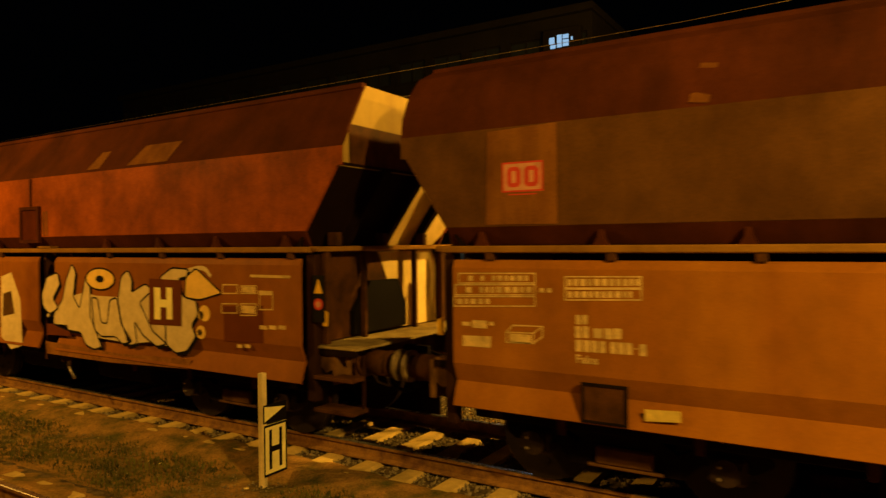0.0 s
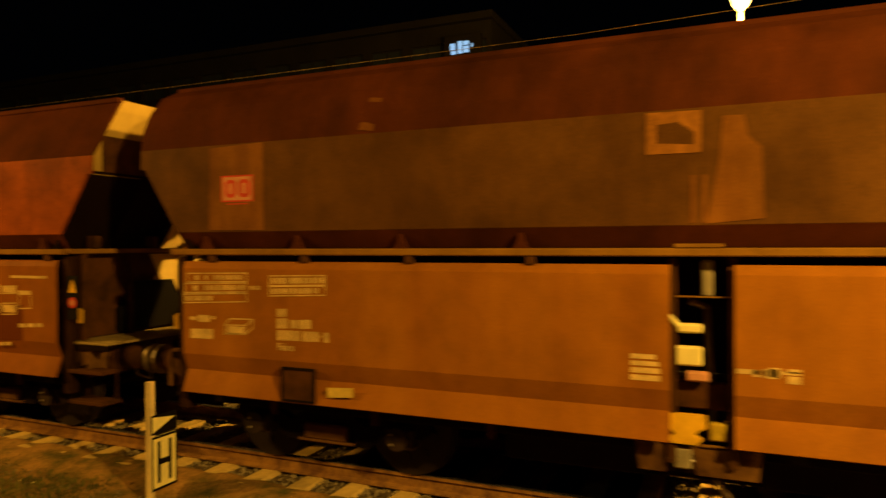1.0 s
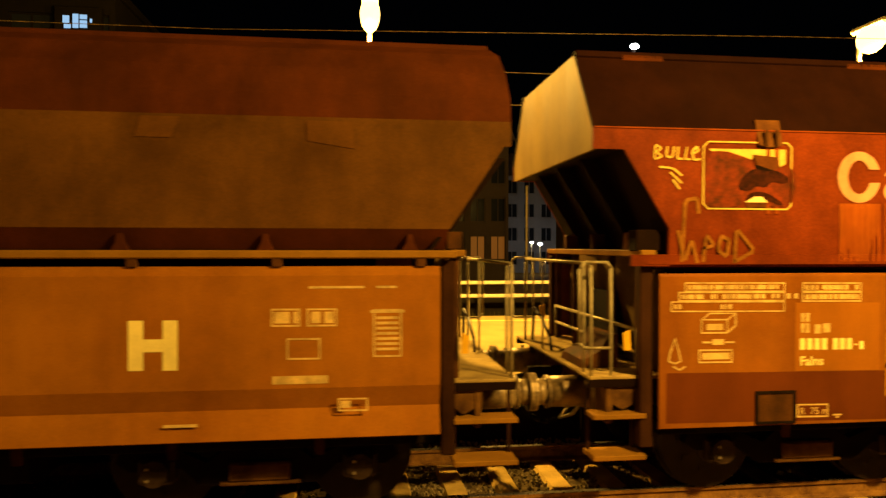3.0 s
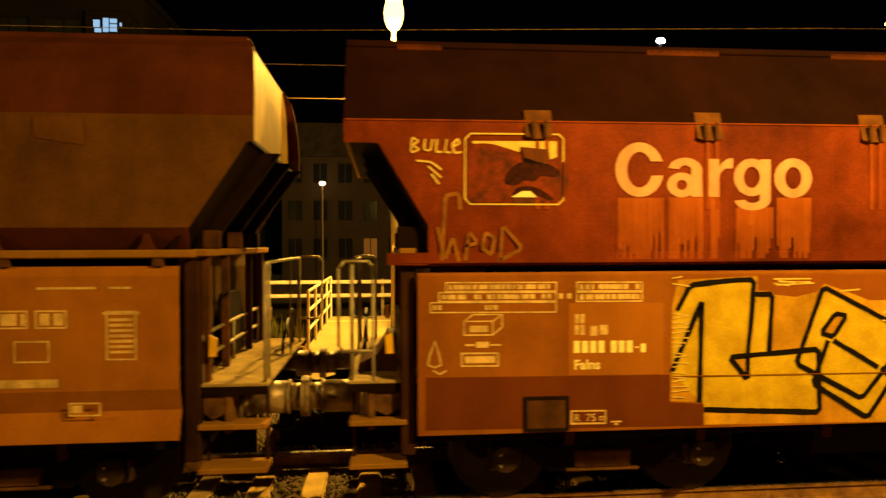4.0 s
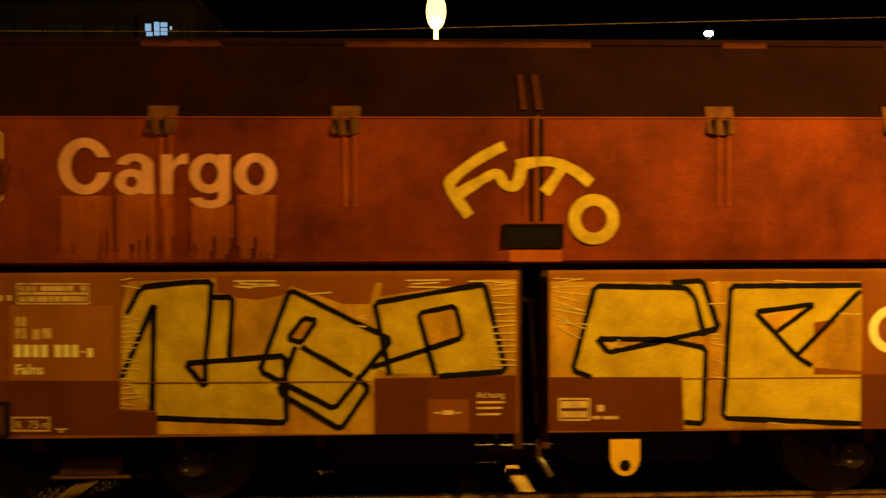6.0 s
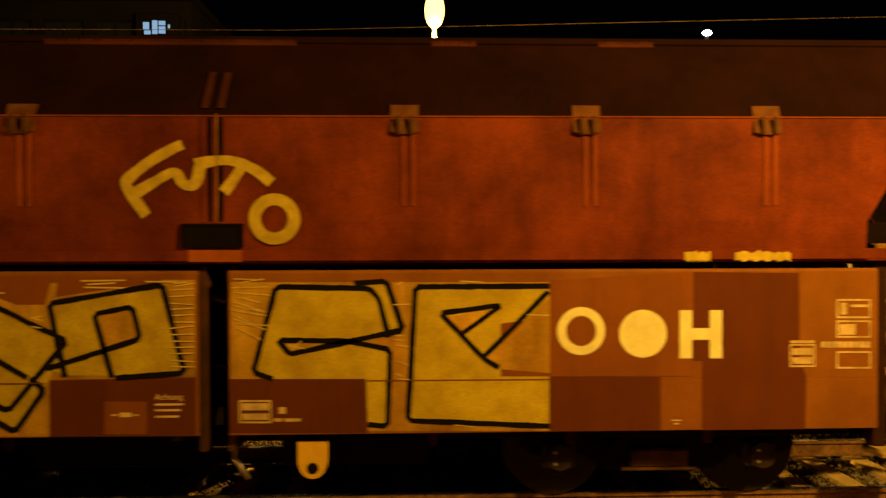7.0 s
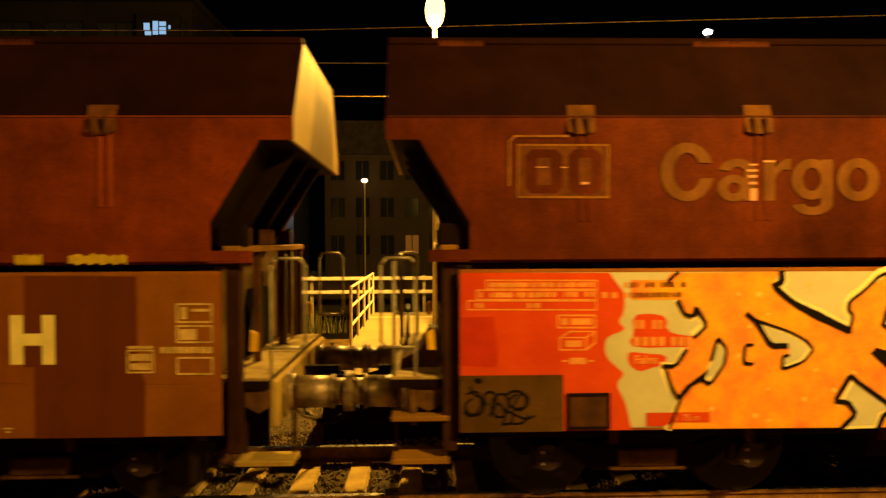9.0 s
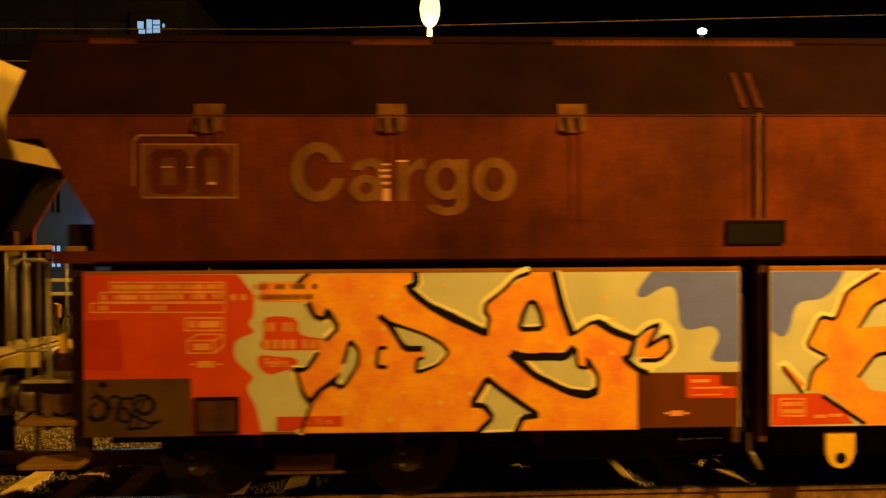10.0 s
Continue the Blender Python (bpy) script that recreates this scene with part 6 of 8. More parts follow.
lines(F2L, "marking_frame", MARK, 3, 0.012, [[(-4.064, 2.063), (-3.405, 2.075), (-3.405, 1.983), (-4.065, 1.964), (-4.064, 2.063)], [(-4.065, 1.955), (-3.405, 1.973), (-3.406, 1.885), (-4.066, 1.861), (-4.065, 1.955)]])
bars(F2L, "small_print", MARK, 3, [(-4.039, 1.985, -4.008, 2.044), (-3.987, 1.986, -3.946, 2.046), (-3.926, 1.988, -3.876, 2.047), (-3.856, 1.99, -3.826, 2.048), (-3.806, 1.991, -3.756, 2.05), (-3.737, 1.993, -3.688, 2.051), (-3.669, 1.994, -3.63, 2.052), (-3.612, 1.996, -3.573, 2.053), (-3.554, 1.997, -3.516, 2.055), (-3.498, 1.999, -3.47, 2.056), (-3.451, 2, -3.419, 2.057), (-4.04, 1.882, -3.998, 1.937), (-3.978, 1.884, -3.937, 1.939), (-3.917, 1.886, -3.866, 1.941), (-3.847, 1.888, -3.816, 1.942), (-3.797, 1.89, -3.757, 1.944), (-3.738, 1.892, -3.708, 1.946), (-3.689, 1.894, -3.641, 1.948), (-3.622, 1.896, -3.574, 1.95), (-3.555, 1.899, -3.526, 1.951), (-3.508, 1.9, -3.48, 1.953)])
bars(F2L, "small_print", MARK, 2, [(-4.304, 1.918, -4.26, 1.959), (-4.234, 1.92, -4.191, 1.961), (-5.101, 1.58, -5.014, 1.617), (-4.991, 1.565, -4.834, 1.638), (-4.81, 1.597, -4.763, 1.631), (-5.078, 1.388, -4.799, 1.487), (-3.969, 1.654, -3.923, 1.735), (-3.909, 1.658, -3.863, 1.738), (-3.975, 1.537, -3.924, 1.638), (-3.909, 1.541, -3.853, 1.642), (-3.814, 1.547, -3.735, 1.629), (-3.716, 1.544, -3.647, 1.634), (-3.638, 1.55, -3.571, 1.639), (-4.603, 1.454, -4.389, 1.535)])
bars(F2L, "small_print", MARK, 2, [(-3.971, 1.42, -3.915, 1.521), (-3.9, 1.421, -3.844, 1.522), (-3.83, 1.423, -3.775, 1.523), (-3.761, 1.424, -3.706, 1.524), (-3.668, 1.424, -3.615, 1.523), (-3.601, 1.425, -3.548, 1.524), (-3.535, 1.427, -3.482, 1.525), (-3.464, 1.473, -3.441, 1.488), (-3.423, 1.425, -3.367, 1.522)])
lettering("Falns", 0.101, -3.972, 1.322, lay_y(2), MARK, F2L, bold=0.002, wide=1)
lines(F2L, "marking_frame", MARK, 2, 0.014, [[(-4.636, 1.545), (-4.637, 1.451), (-4.368, 1.46), (-4.367, 1.551), (-4.636, 1.545), (-4.567, 1.611), (-4.279, 1.617), (-4.367, 1.551)], [(-4.368, 1.46), (-4.28, 1.526), (-4.279, 1.617)], [(-5.09, 1.479), (-4.799, 1.487), (-4.8, 1.408), (-5.09, 1.392), (-5.09, 1.479)]])
fill(F2L, "paint_patch", GRAF_PALE, 12, [(-3.38, 0.895), (-3.379, 0.992), (-3.094, 1.009), (-3.095, 0.919)])
bars(F2L, "small_print", MARK, 2, [(-0.532, 1.454, -0.341, 1.493), (-0.532, 1.4, -0.316, 1.437), (-0.532, 1.341, -0.307, 1.384), (-0.533, 1.282, -0.307, 1.326)])
bars(F2R, "small_print", MARK, 2, [(0.248, 1.387, 0.407, 1.424), (0.426, 1.379, 0.456, 1.428), (0.471, 1.374, 0.546, 1.446), (0.591, 1.412, 0.68, 1.443), (0.591, 1.333, 0.679, 1.389)])
fill(S2, "paint_patch", PATCH_WALL, 1, [(-4.837, 2.532), (-4.817, 3.391), (-4.132, 3.416), (-4.134, 2.527)])
fill(S2, "logo_ground", WHITE_ROSE, 2, [(-4.665, 2.824), (-4.656, 3.092), (-4.262, 3.095), (-4.269, 2.82)])
bars(S2, "logo_frame", RED_MARK, 3, [(-4.665, 2.822, -4.262, 2.838), (-4.665, 3.078, -4.262, 3.094), (-4.665, 2.838, -4.647, 3.078), (-4.280, 2.838, -4.262, 3.078)])
fill(S2, "logo_shape", RED_MARK, 3, [(-4.585, 2.866), (-4.615, 2.896), (-4.615, 3.020), (-4.585, 3.05), (-4.508, 3.05), (-4.478, 3.020), (-4.478, 2.896), (-4.508, 2.866)])
fill(S2, "logo_shape", RED_MARK, 3, [(-4.415, 2.866), (-4.445, 2.896), (-4.445, 3.020), (-4.415, 3.05), (-4.333, 3.05), (-4.303, 3.020), (-4.303, 2.896), (-4.333, 2.866)])
bars(S2, "logo_inlay", WHITE_ROSE, 4, [(-4.567, 2.905, -4.527, 3.012), (-4.395, 2.905, -4.353, 3.012)])
fill(S2, "faded_mark", RED_MARK, 2, [(-4.60, 2.795), (-4.60, 2.806), (-4.33, 2.804), (-4.33, 2.793)])
fill(S2, "poster", GRAF_FAINT, 1, [(-0.41, 3.076), (-0.408, 3.405), (-0.001, 3.398), (-0.002, 3.073)])
fill(S2, "poster_dark", WALL_A, 2, [(-0.329, 3.16), (-0.328, 3.305), (-0.169, 3.318), (-0.05, 3.232), (-0.051, 3.137)])
fill(S2, "paint_patch", PATCH_WALL, 1, [(0.035, 2.523), (0.125, 3.012), (0.155, 3.344), (0.299, 3.338), (0.327, 3.186), (0.422, 3.089), (0.439, 2.557)])
fill(S2, "paint_patch", PATCH_FAINT, 1, [(1.327, 3.182), (1.261, 3.408), (1.657, 3.405), (1.591, 3.284)])
fill(S2, "paint_patch", PATCH_FAINT, 1, [(4.112, 3.223), (4.102, 3.389), (4.473, 3.386), (4.492, 3.166)])
fill(S2, "paint_patch", PATCH_FAINT, 1, [(2.775, 3.231), (2.821, 3.397), (3.121, 3.395), (3.052, 3.229)])
# first wagon
fill(F1R, "graffiti_shadow", BLACK, 1, [(0.749, 2.074), (0.843, 1.948), (0.77, 1.6), (0.927, 1.425), (1.097, 1.916), (1.199, 1.758), (1.19, 1.33), (1.463, 0.914), (1.291, 0.856), (1.074, 0.911), (0.952, 1.083), (0.595, 1.098), (0.226, 1.169), (0.265, 1.34), (0.486, 1.535), (0.599, 1.852)])
fill(F1R, "graffiti_fill", GRAF_SILVER, 2, [(0.697, 2.11), (0.792, 1.983), (0.719, 1.635), (0.877, 1.459), (1.047, 1.951), (1.15, 1.793), (1.141, 1.363), (1.415, 0.946), (1.242, 0.888), (1.025, 0.944), (0.901, 1.116), (0.543, 1.131), (0.172, 1.204), (0.211, 1.375), (0.433, 1.57), (0.547, 1.887)])
fill(F1R, "graffiti_shadow", BLACK, 1, [(1.233, 1.599), (1.38, 1.594), (1.458, 1.255), (1.602, 1.246), (1.668, 1.58), (1.833, 1.621), (1.924, 1.264), (2.163, 1.033), (1.947, 0.984), (1.804, 1.078), (1.466, 1.055), (1.297, 1.14)])
fill(F1R, "graffiti_fill", GRAF_SILVER, 2, [(1.184, 1.633), (1.332, 1.627), (1.41, 1.288), (1.555, 1.278), (1.622, 1.613), (1.787, 1.654), (1.879, 1.296), (2.119, 1.064), (1.902, 1.015), (1.758, 1.109), (1.418, 1.088), (1.249, 1.173)])
fill(F1R, "graffiti_shadow", BLACK, 1, [(1.856, 1.604), (1.937, 1.916), (2.093, 2.004), (2.18, 1.87), (2.16, 1.7), (2.466, 1.827), (2.625, 1.748), (2.341, 1.572), (2.615, 1.203), (2.9, 1.058), (2.69, 1.004), (2.398, 1.14), (2.225, 1.314), (2.274, 1.014), (2.106, 0.975), (1.925, 1.298)])
fill(F1R, "graffiti_fill", GRAF_SILVER, 2, [(1.81, 1.637), (1.892, 1.949), (2.048, 2.037), (2.136, 1.903), (2.116, 1.733), (2.423, 1.859), (2.583, 1.78), (2.297, 1.604), (2.573, 1.234), (2.859, 1.088), (2.649, 1.034), (2.355, 1.171), (2.181, 1.346), (2.231, 1.045), (2.061, 1.006), (1.879, 1.33)])
fill(F1R, "graffiti_shadow", BLACK, 1, [(2.787, 1.926), (3.021, 2.047), (3.345, 2.033), (3.314, 1.937), (3.145, 1.908), (3.23, 1.687), (3.484, 1.64), (3.52, 1.472), (3.391, 1.33), (3.476, 1.193), (3.297, 0.991), (3.077, 0.948), (2.885, 1.057), (2.879, 1.317), (2.737, 1.506)])
fill(F1R, "graffiti_fill", GRAF_SILVER, 2, [(2.745, 1.958), (2.981, 2.079), (3.306, 2.064), (3.275, 1.968), (3.105, 1.939), (3.191, 1.718), (3.446, 1.67), (3.482, 1.501), (3.353, 1.359), (3.438, 1.222), (3.258, 1.02), (3.037, 0.978), (2.844, 1.087), (2.838, 1.347), (2.695, 1.537)])
fill(F1R, "graffiti_shadow", BLACK, 1, [(-0.077, 1.59), (0.071, 1.87), (0.361, 1.939), (0.424, 1.766), (0.229, 1.544), (0.388, 1.401), (0.126, 1.307), (-0.039, 1.413)])
fill(F1R, "graffiti_fill", GRAF_SILVER, 2, [(-0.132, 1.626), (0.016, 1.907), (0.307, 1.976), (0.371, 1.802), (0.174, 1.579), (0.335, 1.436), (0.072, 1.342), (-0.094, 1.448)])
lines(F1R, "graffiti_outline", BLACK, 4, 0.022, [[(0.697, 2.11), (0.792, 1.983), (0.719, 1.635), (0.877, 1.459), (1.047, 1.951), (1.15, 1.793), (1.141, 1.363), (1.415, 0.946), (1.242, 0.888), (1.025, 0.944), (0.901, 1.116), (0.543, 1.131), (0.172, 1.204), (0.211, 1.375), (0.433, 1.57), (0.547, 1.887), (0.697, 2.11)]], soft=1)
lines(F1R, "graffiti_outline", BLACK, 5, 0.022, [[(1.184, 1.633), (1.332, 1.627), (1.41, 1.288), (1.555, 1.278), (1.622, 1.613), (1.787, 1.654), (1.879, 1.296), (2.119, 1.064), (1.902, 1.015), (1.758, 1.109), (1.418, 1.088), (1.249, 1.173), (1.184, 1.633)]], soft=1)
lines(F1R, "graffiti_outline", BLACK, 4, 0.022, [[(1.81, 1.637), (1.892, 1.949), (2.048, 2.037), (2.136, 1.903), (2.116, 1.733), (2.423, 1.859), (2.583, 1.78), (2.297, 1.604), (2.573, 1.234), (2.859, 1.088), (2.649, 1.034), (2.355, 1.171), (2.181, 1.346), (2.231, 1.045), (2.061, 1.006), (1.879, 1.33), (1.81, 1.637)]], soft=1)
lines(F1R, "graffiti_outline", BLACK, 5, 0.022, [[(2.745, 1.958), (2.981, 2.079), (3.306, 2.064), (3.275, 1.968), (3.105, 1.939), (3.191, 1.718), (3.446, 1.67), (3.482, 1.501), (3.353, 1.359), (3.438, 1.222), (3.258, 1.02), (3.037, 0.978), (2.844, 1.087), (2.838, 1.347), (2.695, 1.537), (2.745, 1.958)]], soft=1)
lines(F1R, "graffiti_outline", BLACK, 4, 0.022, [[(-0.132, 1.626), (0.016, 1.907), (0.307, 1.976), (0.371, 1.802), (0.174, 1.579), (0.335, 1.436), (0.072, 1.342), (-0.094, 1.448), (-0.132, 1.626)]], soft=1)
fill(F1R, "graffiti_fill", GRAF_GOLD, 6, [(3.231, 1.703), (3.255, 1.958), (3.453, 2.079), (3.927, 1.779), (3.518, 1.682)])
lines(F1R, "graffiti_outline", BLACK, 7, 0.02, [[(3.231, 1.703), (3.255, 1.958), (3.453, 2.079), (3.927, 1.779), (3.518, 1.682), (3.231, 1.703)]], soft=1)
for layer, mat, rx, rz in ((6, BLACK, 0.36, 0.165), (7, GRAF_GOLD, 0.325, 0.14), (8, BLACK, 0.10, 0.05)):
    fill(F1R, "graffiti_oval", mat, layer, [(1.40 + rx * math.cos(k * math.pi / 14), 1.90 + rz * math.sin(k * math.pi / 14)) for k in range(28)])
fill(F1R, "graffiti_fill", GRAF_SILVER, 1.5, [(0.35, 1.25), (0.50, 1.60), (1.00, 1.70), (1.30, 1.66), (1.80, 1.66), (2.30, 1.72), (2.75, 1.80), (3.15, 1.62), (3.40, 1.30), (3.10, 1.02), (2.60, 1.10), (2.10, 1.04), (1.50, 1.06), (1.00, 1.08)])
lines(F1R, "graffiti_line", GRAF_SILVER, 1, 0.05, [[(0.02, 1.30), (0.20, 1.55), (0.08, 1.75)], [(0.30, 1.20), (0.12, 1.05)], [(3.30, 2.05), (3.60, 2.10), (3.72, 1.98)]], soft=2)
ring(F1R, "graffiti_ring", GRAF_GOLD, 3, 3.60, 1.52, 0.10, 0)
ring(F1R, "graffiti_ring", GRAF_GOLD, 3, 3.53, 1.28, 0.085, 0)
fill(F1R, "paint_patch", PATCH_DARK, 1, [(3.95, 1.20), (3.95, 1.62), (4.62, 1.66), (4.62, 1.22)])
ring(F1R, "graffiti_ring", GRAF_GOLD, 3, 3.533, 1.493, 0.0512983, 0)
ring(F1R, "graffiti_ring", GRAF_GOLD, 3, 3.508, 1.277, 0.0419713, 0)
fill(F1R, "paint_patch", PATCH_DARK, 8, [(2.507, 1.323), (2.519, 1.931), (3.171, 1.922), (3.161, 1.337)])
bars(F1R, "marking_letter", WHITE, 9, [(2.619, 1.397, 2.748, 1.816), (2.871, 1.41, 2.985, 1.822), (2.743, 1.561, 2.876, 1.663)])
fill(F1R, "paint_patch", PATCH_DARK, 2, [(-0.006, 1.023), (-0.002, 1.194), (0.544, 1.205), (0.64, 1.045)])
fill(F1R, "paint_patch", GRAF_FAINT, 2, [(-0.013, 0.738), (-0.044, 0.926), (1.841, 0.88), (3.335, 0.93), (3.284, 0.799), (1.603, 0.739)])
lines(F1R, "marking_frame", MARK, 2, 0.014, [[(3.936, 1.883), (4.193, 1.889), (4.191, 1.786), (3.934, 1.778), (3.936, 1.883)], [(4.253, 1.877), (4.51, 1.884), (4.508, 1.796), (4.251, 1.788), (4.253, 1.877)], [(3.911, 1.651), (4.189, 1.662), (4.187, 1.552), (3.909, 1.539), (3.911, 1.651)], [(4.249, 1.664), (4.507, 1.674), (4.505, 1.539), (4.247, 1.527), (4.249, 1.664)], [(4.566, 1.784), (4.776, 1.791), (4.773, 1.619), (4.564, 1.609), (4.566, 1.784)]])
bars(F1R, "small_print", MARK, 2, [(4.272, 1.802, 4.49, 1.87), (4.268, 1.556, 4.487, 1.647), (4.547, 1.784, 4.777, 1.831), (4.56, 1.381, 4.676, 1.427), (4.714, 1.389, 4.827, 1.436), (4.864, 1.398, 4.975, 1.444), (4.181, 1.138, 4.262, 1.178), (4.301, 1.147, 4.401, 1.188), (4.413, 1.983, 5.056, 2.015)])
fill(F1L, "graffiti_fill", GRAF_SILVER, 1, [(-1.384, 0.913), (-1.354, 1.88), (-1.032, 1.959), (-0.767, 1.534), (-0.72, 0.804), (-1.068, 0.724)])
fill(F1L, "graffiti_fill", PATCH_OLIVE, 2, [(-1.32, 1.238), (-1.291, 1.607), (-1.041, 1.66), (-0.946, 1.302)])


# ---- fittings on the wagons' sides ----
HINGE = material("worn_brown_hinge_paint", (0.15, 0.055, 0.009), 0.65, vary=0.3, scale=6, bump=0.1, tint=(0.08, 0.028, 0.006))


def hinge(parent, x, mat):
    bm = bmesh.new()
    plate(bm, [(x - 0.115, 3.50), (x - 0.115, 3.27), (x - 0.05, 3.25), (x + 0.05, 3.25), (x + 0.115, 3.27), (x + 0.115, 3.50)], -1.525, 0.03)
    for v in bm.verts:
        if v.co.z > 3.4:
            v.co.y += (v.co.z - 3.40) * 0.62
    h = part("hinge", bm, mat, parent, "bent steel hinge plate over the shoulder")
    for dx in (-0.05, 0.05):
        bm = bmesh.new()
        box(bm, x + dx - 0.014, x + dx + 0.014, -1.545, -1.525, 3.26, 3.40, 0.004)
        part("hinge_bolt", bm, FRAME, h)


def stiffener(parent, x, mat, z0=2.53, z1=3.26):
    bm = bmesh.new()
    box(bm, x - 0.06, x - 0.022, -1.5026, -1.48, z0, z1, 0.002)
    box(bm, x + 0.022, x + 0.06, -1.5026, -1.48, z0, z1, 0.002)
    part("stiffener", bm, mat, parent)


def hatch(parent, x0, x1, z0, z1):
    bm = bmesh.new()
    t = 0.022
    for a, b, c, d in ((x0, x1, z1 - t, z1), (x0, x1, z0, z0 + t), (x0, x0 + t, z0 + t, z1 - t), (x1 - t, x1, z0 + t, z1 - t)):
        box(bm, a, b, -1.522, -1.50, c, d)
    h = part("label_holder", bm, UNDER, parent, "black framed holder for route labels")
    bm = bmesh.new()
    box(bm, x0 + t, x1 - t, -1.512, -1.501, z0 + t, z1 - t)
    part("holder_mesh", bm, FRAME, h)


def towing_lug(parent, x):
    bm = bmesh.new()
    n = 10
    out = [(x - 0.125, 0.70), (x + 0.125, 0.70), (x + 0.125, 0.52)]
    out += [(x + 0.125 * math.cos(a) * 0.9, 0.50 + 0.115 * math.sin(a)) for a in [-math.pi * k / n for k in range(1, n)]] + [(x - 0.125, 0.52)]
    plate(bm, out, -1.42, 0.03)
    lug = part("towing_lug", bm, YELLOW, parent, "yellow painted towing eye plate")
    bm = bmesh.new()
    rod(bm, (x, -1.424, 0.475), (x, -1.4195, 0.475), 0.048, 18)
    part("eye_hole", bm, BLACK, lug)


for wagon, walls, wall_mat in ((W3, S3, WALL_B), (W4, S4, WALL_OLD)):
    top = wagon[0]
    for x in (-4.53, -3.04, -1.54, 1.57, 3.08, 4.60):
        hinge(walls, x, HINGE)
        # Third wagon's stiffeners are lighter, to show their sides as lit.
        stiffener(walls, x + 0.03, STRIPE if wagon is W3 else wall_mat, 2.66 if wagon is W3 else 2.53)
    stiffener(walls, -0.03, wall_mat, 2.53, 3.38)
    # The thin strip along the shoulder is a painted highlight.
    bm = bmesh.new()
    box(bm, -6.14, 6.14, -1.500, -1.485, 3.392, 3.406, 0.003)
    part("edge_highlight", bm, STRIPE if wagon is W3 else DUSTY_A, walls)
    bm = bmesh.new()
    box(bm, 0.03, 0.043, -1.506, -1.48, 2.52, 3.42, 0.004)
    part("seam", bm, GRAF_FAINT, walls)
    bm = bmesh.new()
    for x in (-0.012, 0.07):
        box(bm, x - 0.016, x + 0.016, -1.503, -1.48, 2.54, 3.39, 0.002)
    part("seam_joint", bm, SLOPE, walls, "dark sooty joint in the wall")
    bm = bmesh.new()
    box(bm, -0.095, -0.045, -1.235, -1.15, 3.47, 3.82)
    box(bm, 0.03, 0.085, -1.235, -1.15, 3.47, 3.82)
    for v in bm.verts:
        v.co.y = -1.46 + (v.co.z - 3.45) * 0.654 - (0.02 if v.co.y < -1.2 else 0)
    part("shoulder_strip", bm, DUSTY_A, walls)
    bm = bmesh.new()
    box(bm, -0.23, 0.23, -1.512, -1.49, 2.325, 2.50)
    slot = part("slot", bm, BLACK, walls, "black opening in the wall foot")
    bm = bmesh.new()
    for a, b, c, d in ((-0.25, 0.25, 2.50, 2.52), (-0.25, -0.23, 2.325, 2.50), (0.23, 0.25, 2.325, 2.50)):
        box(bm, a, b, -1.522, -1.49, c, d)
    part("slot_frame", bm, SLOPE, slot)
    for e in (-1, 1):
        bm = bmesh.new()
        box(bm, e * 5.50, e * 5.72, -1.40, -1.22, 2.33, 2.52, 0.01)
        part("end_box", bm, SLOPE, top)
        bm = bmesh.new()
        plate(bm, [(e * 5.46, 2.30), (e * 5.80, 2.30), (e * 5.80, 2.20), (e * 5.46, 2.20)], -1.495, 0.05)
        part("ledge_end", bm, wall_mat, top)
    towing_lug(top, 0.79)
    for x0, x1 in ((-5.7, -5.3), (-3.4, -2.7), (-1.6, 0.6), (1.8, 2.2), (3.3, 3.8)):
        bm = bmesh.new()
        box(bm, x0, x1, -1.03, -0.99, 4.11, 4.165, 0.004)
        part("rim_patch", bm, DUSTY_A, top)
hatch(F3L, -4.66, -4.28, 0.80, 1.09)
hatch(F4L, -4.66, -4.30, 0.80, 1.10)
for wagon, walls in ((W1, S1), (W2, S2)):
    for x in (-4.9, -3.75, -2.6, -1.45, 1.5, 2.66, 3.78, 4.95):
        bm = bmesh.new()
        plate(bm, [(x - 0.07, 2.335), (x + 0.07, 2.335), (x + 0.03, 2.40), (x + 0.02, 2.47), (x - 0.02, 2.47), (x - 0.03, 2.40)], -1.49, 0.06)
        part("tab", bm, DUSTY_A, walls)
        bm = bmesh.new()
        box(bm, x + 0.05, x + 0.13, -1.50, -1.44, 2.20, 2.272, 0.006)
        part("hinge_knuckle", bm, FRAME, wagon[0])
    bm = bmesh.new()
    box(bm, -0.20, 0.16, -1.52, -1.40, 2.338, 2.37, 0.005)
    part("middle_cap", bm, LEDGE, wagon[0])
    stiffener(walls, -0.02, PATCH_WALL, 2.53, 2.9)
hatch(F2L, -3.92, -3.52, 0.82, 1.16)
# pale patches on the rounded shoulders
def shoulder_patch(parent, pts, mat, lean):
    bm = bmesh.new()
    plate(bm, pts, -1.494, 0.003)
    for v in bm.verts:
        v.co.y += lean(v.co.z)
    part("shoulder_patch", bm, mat, parent)


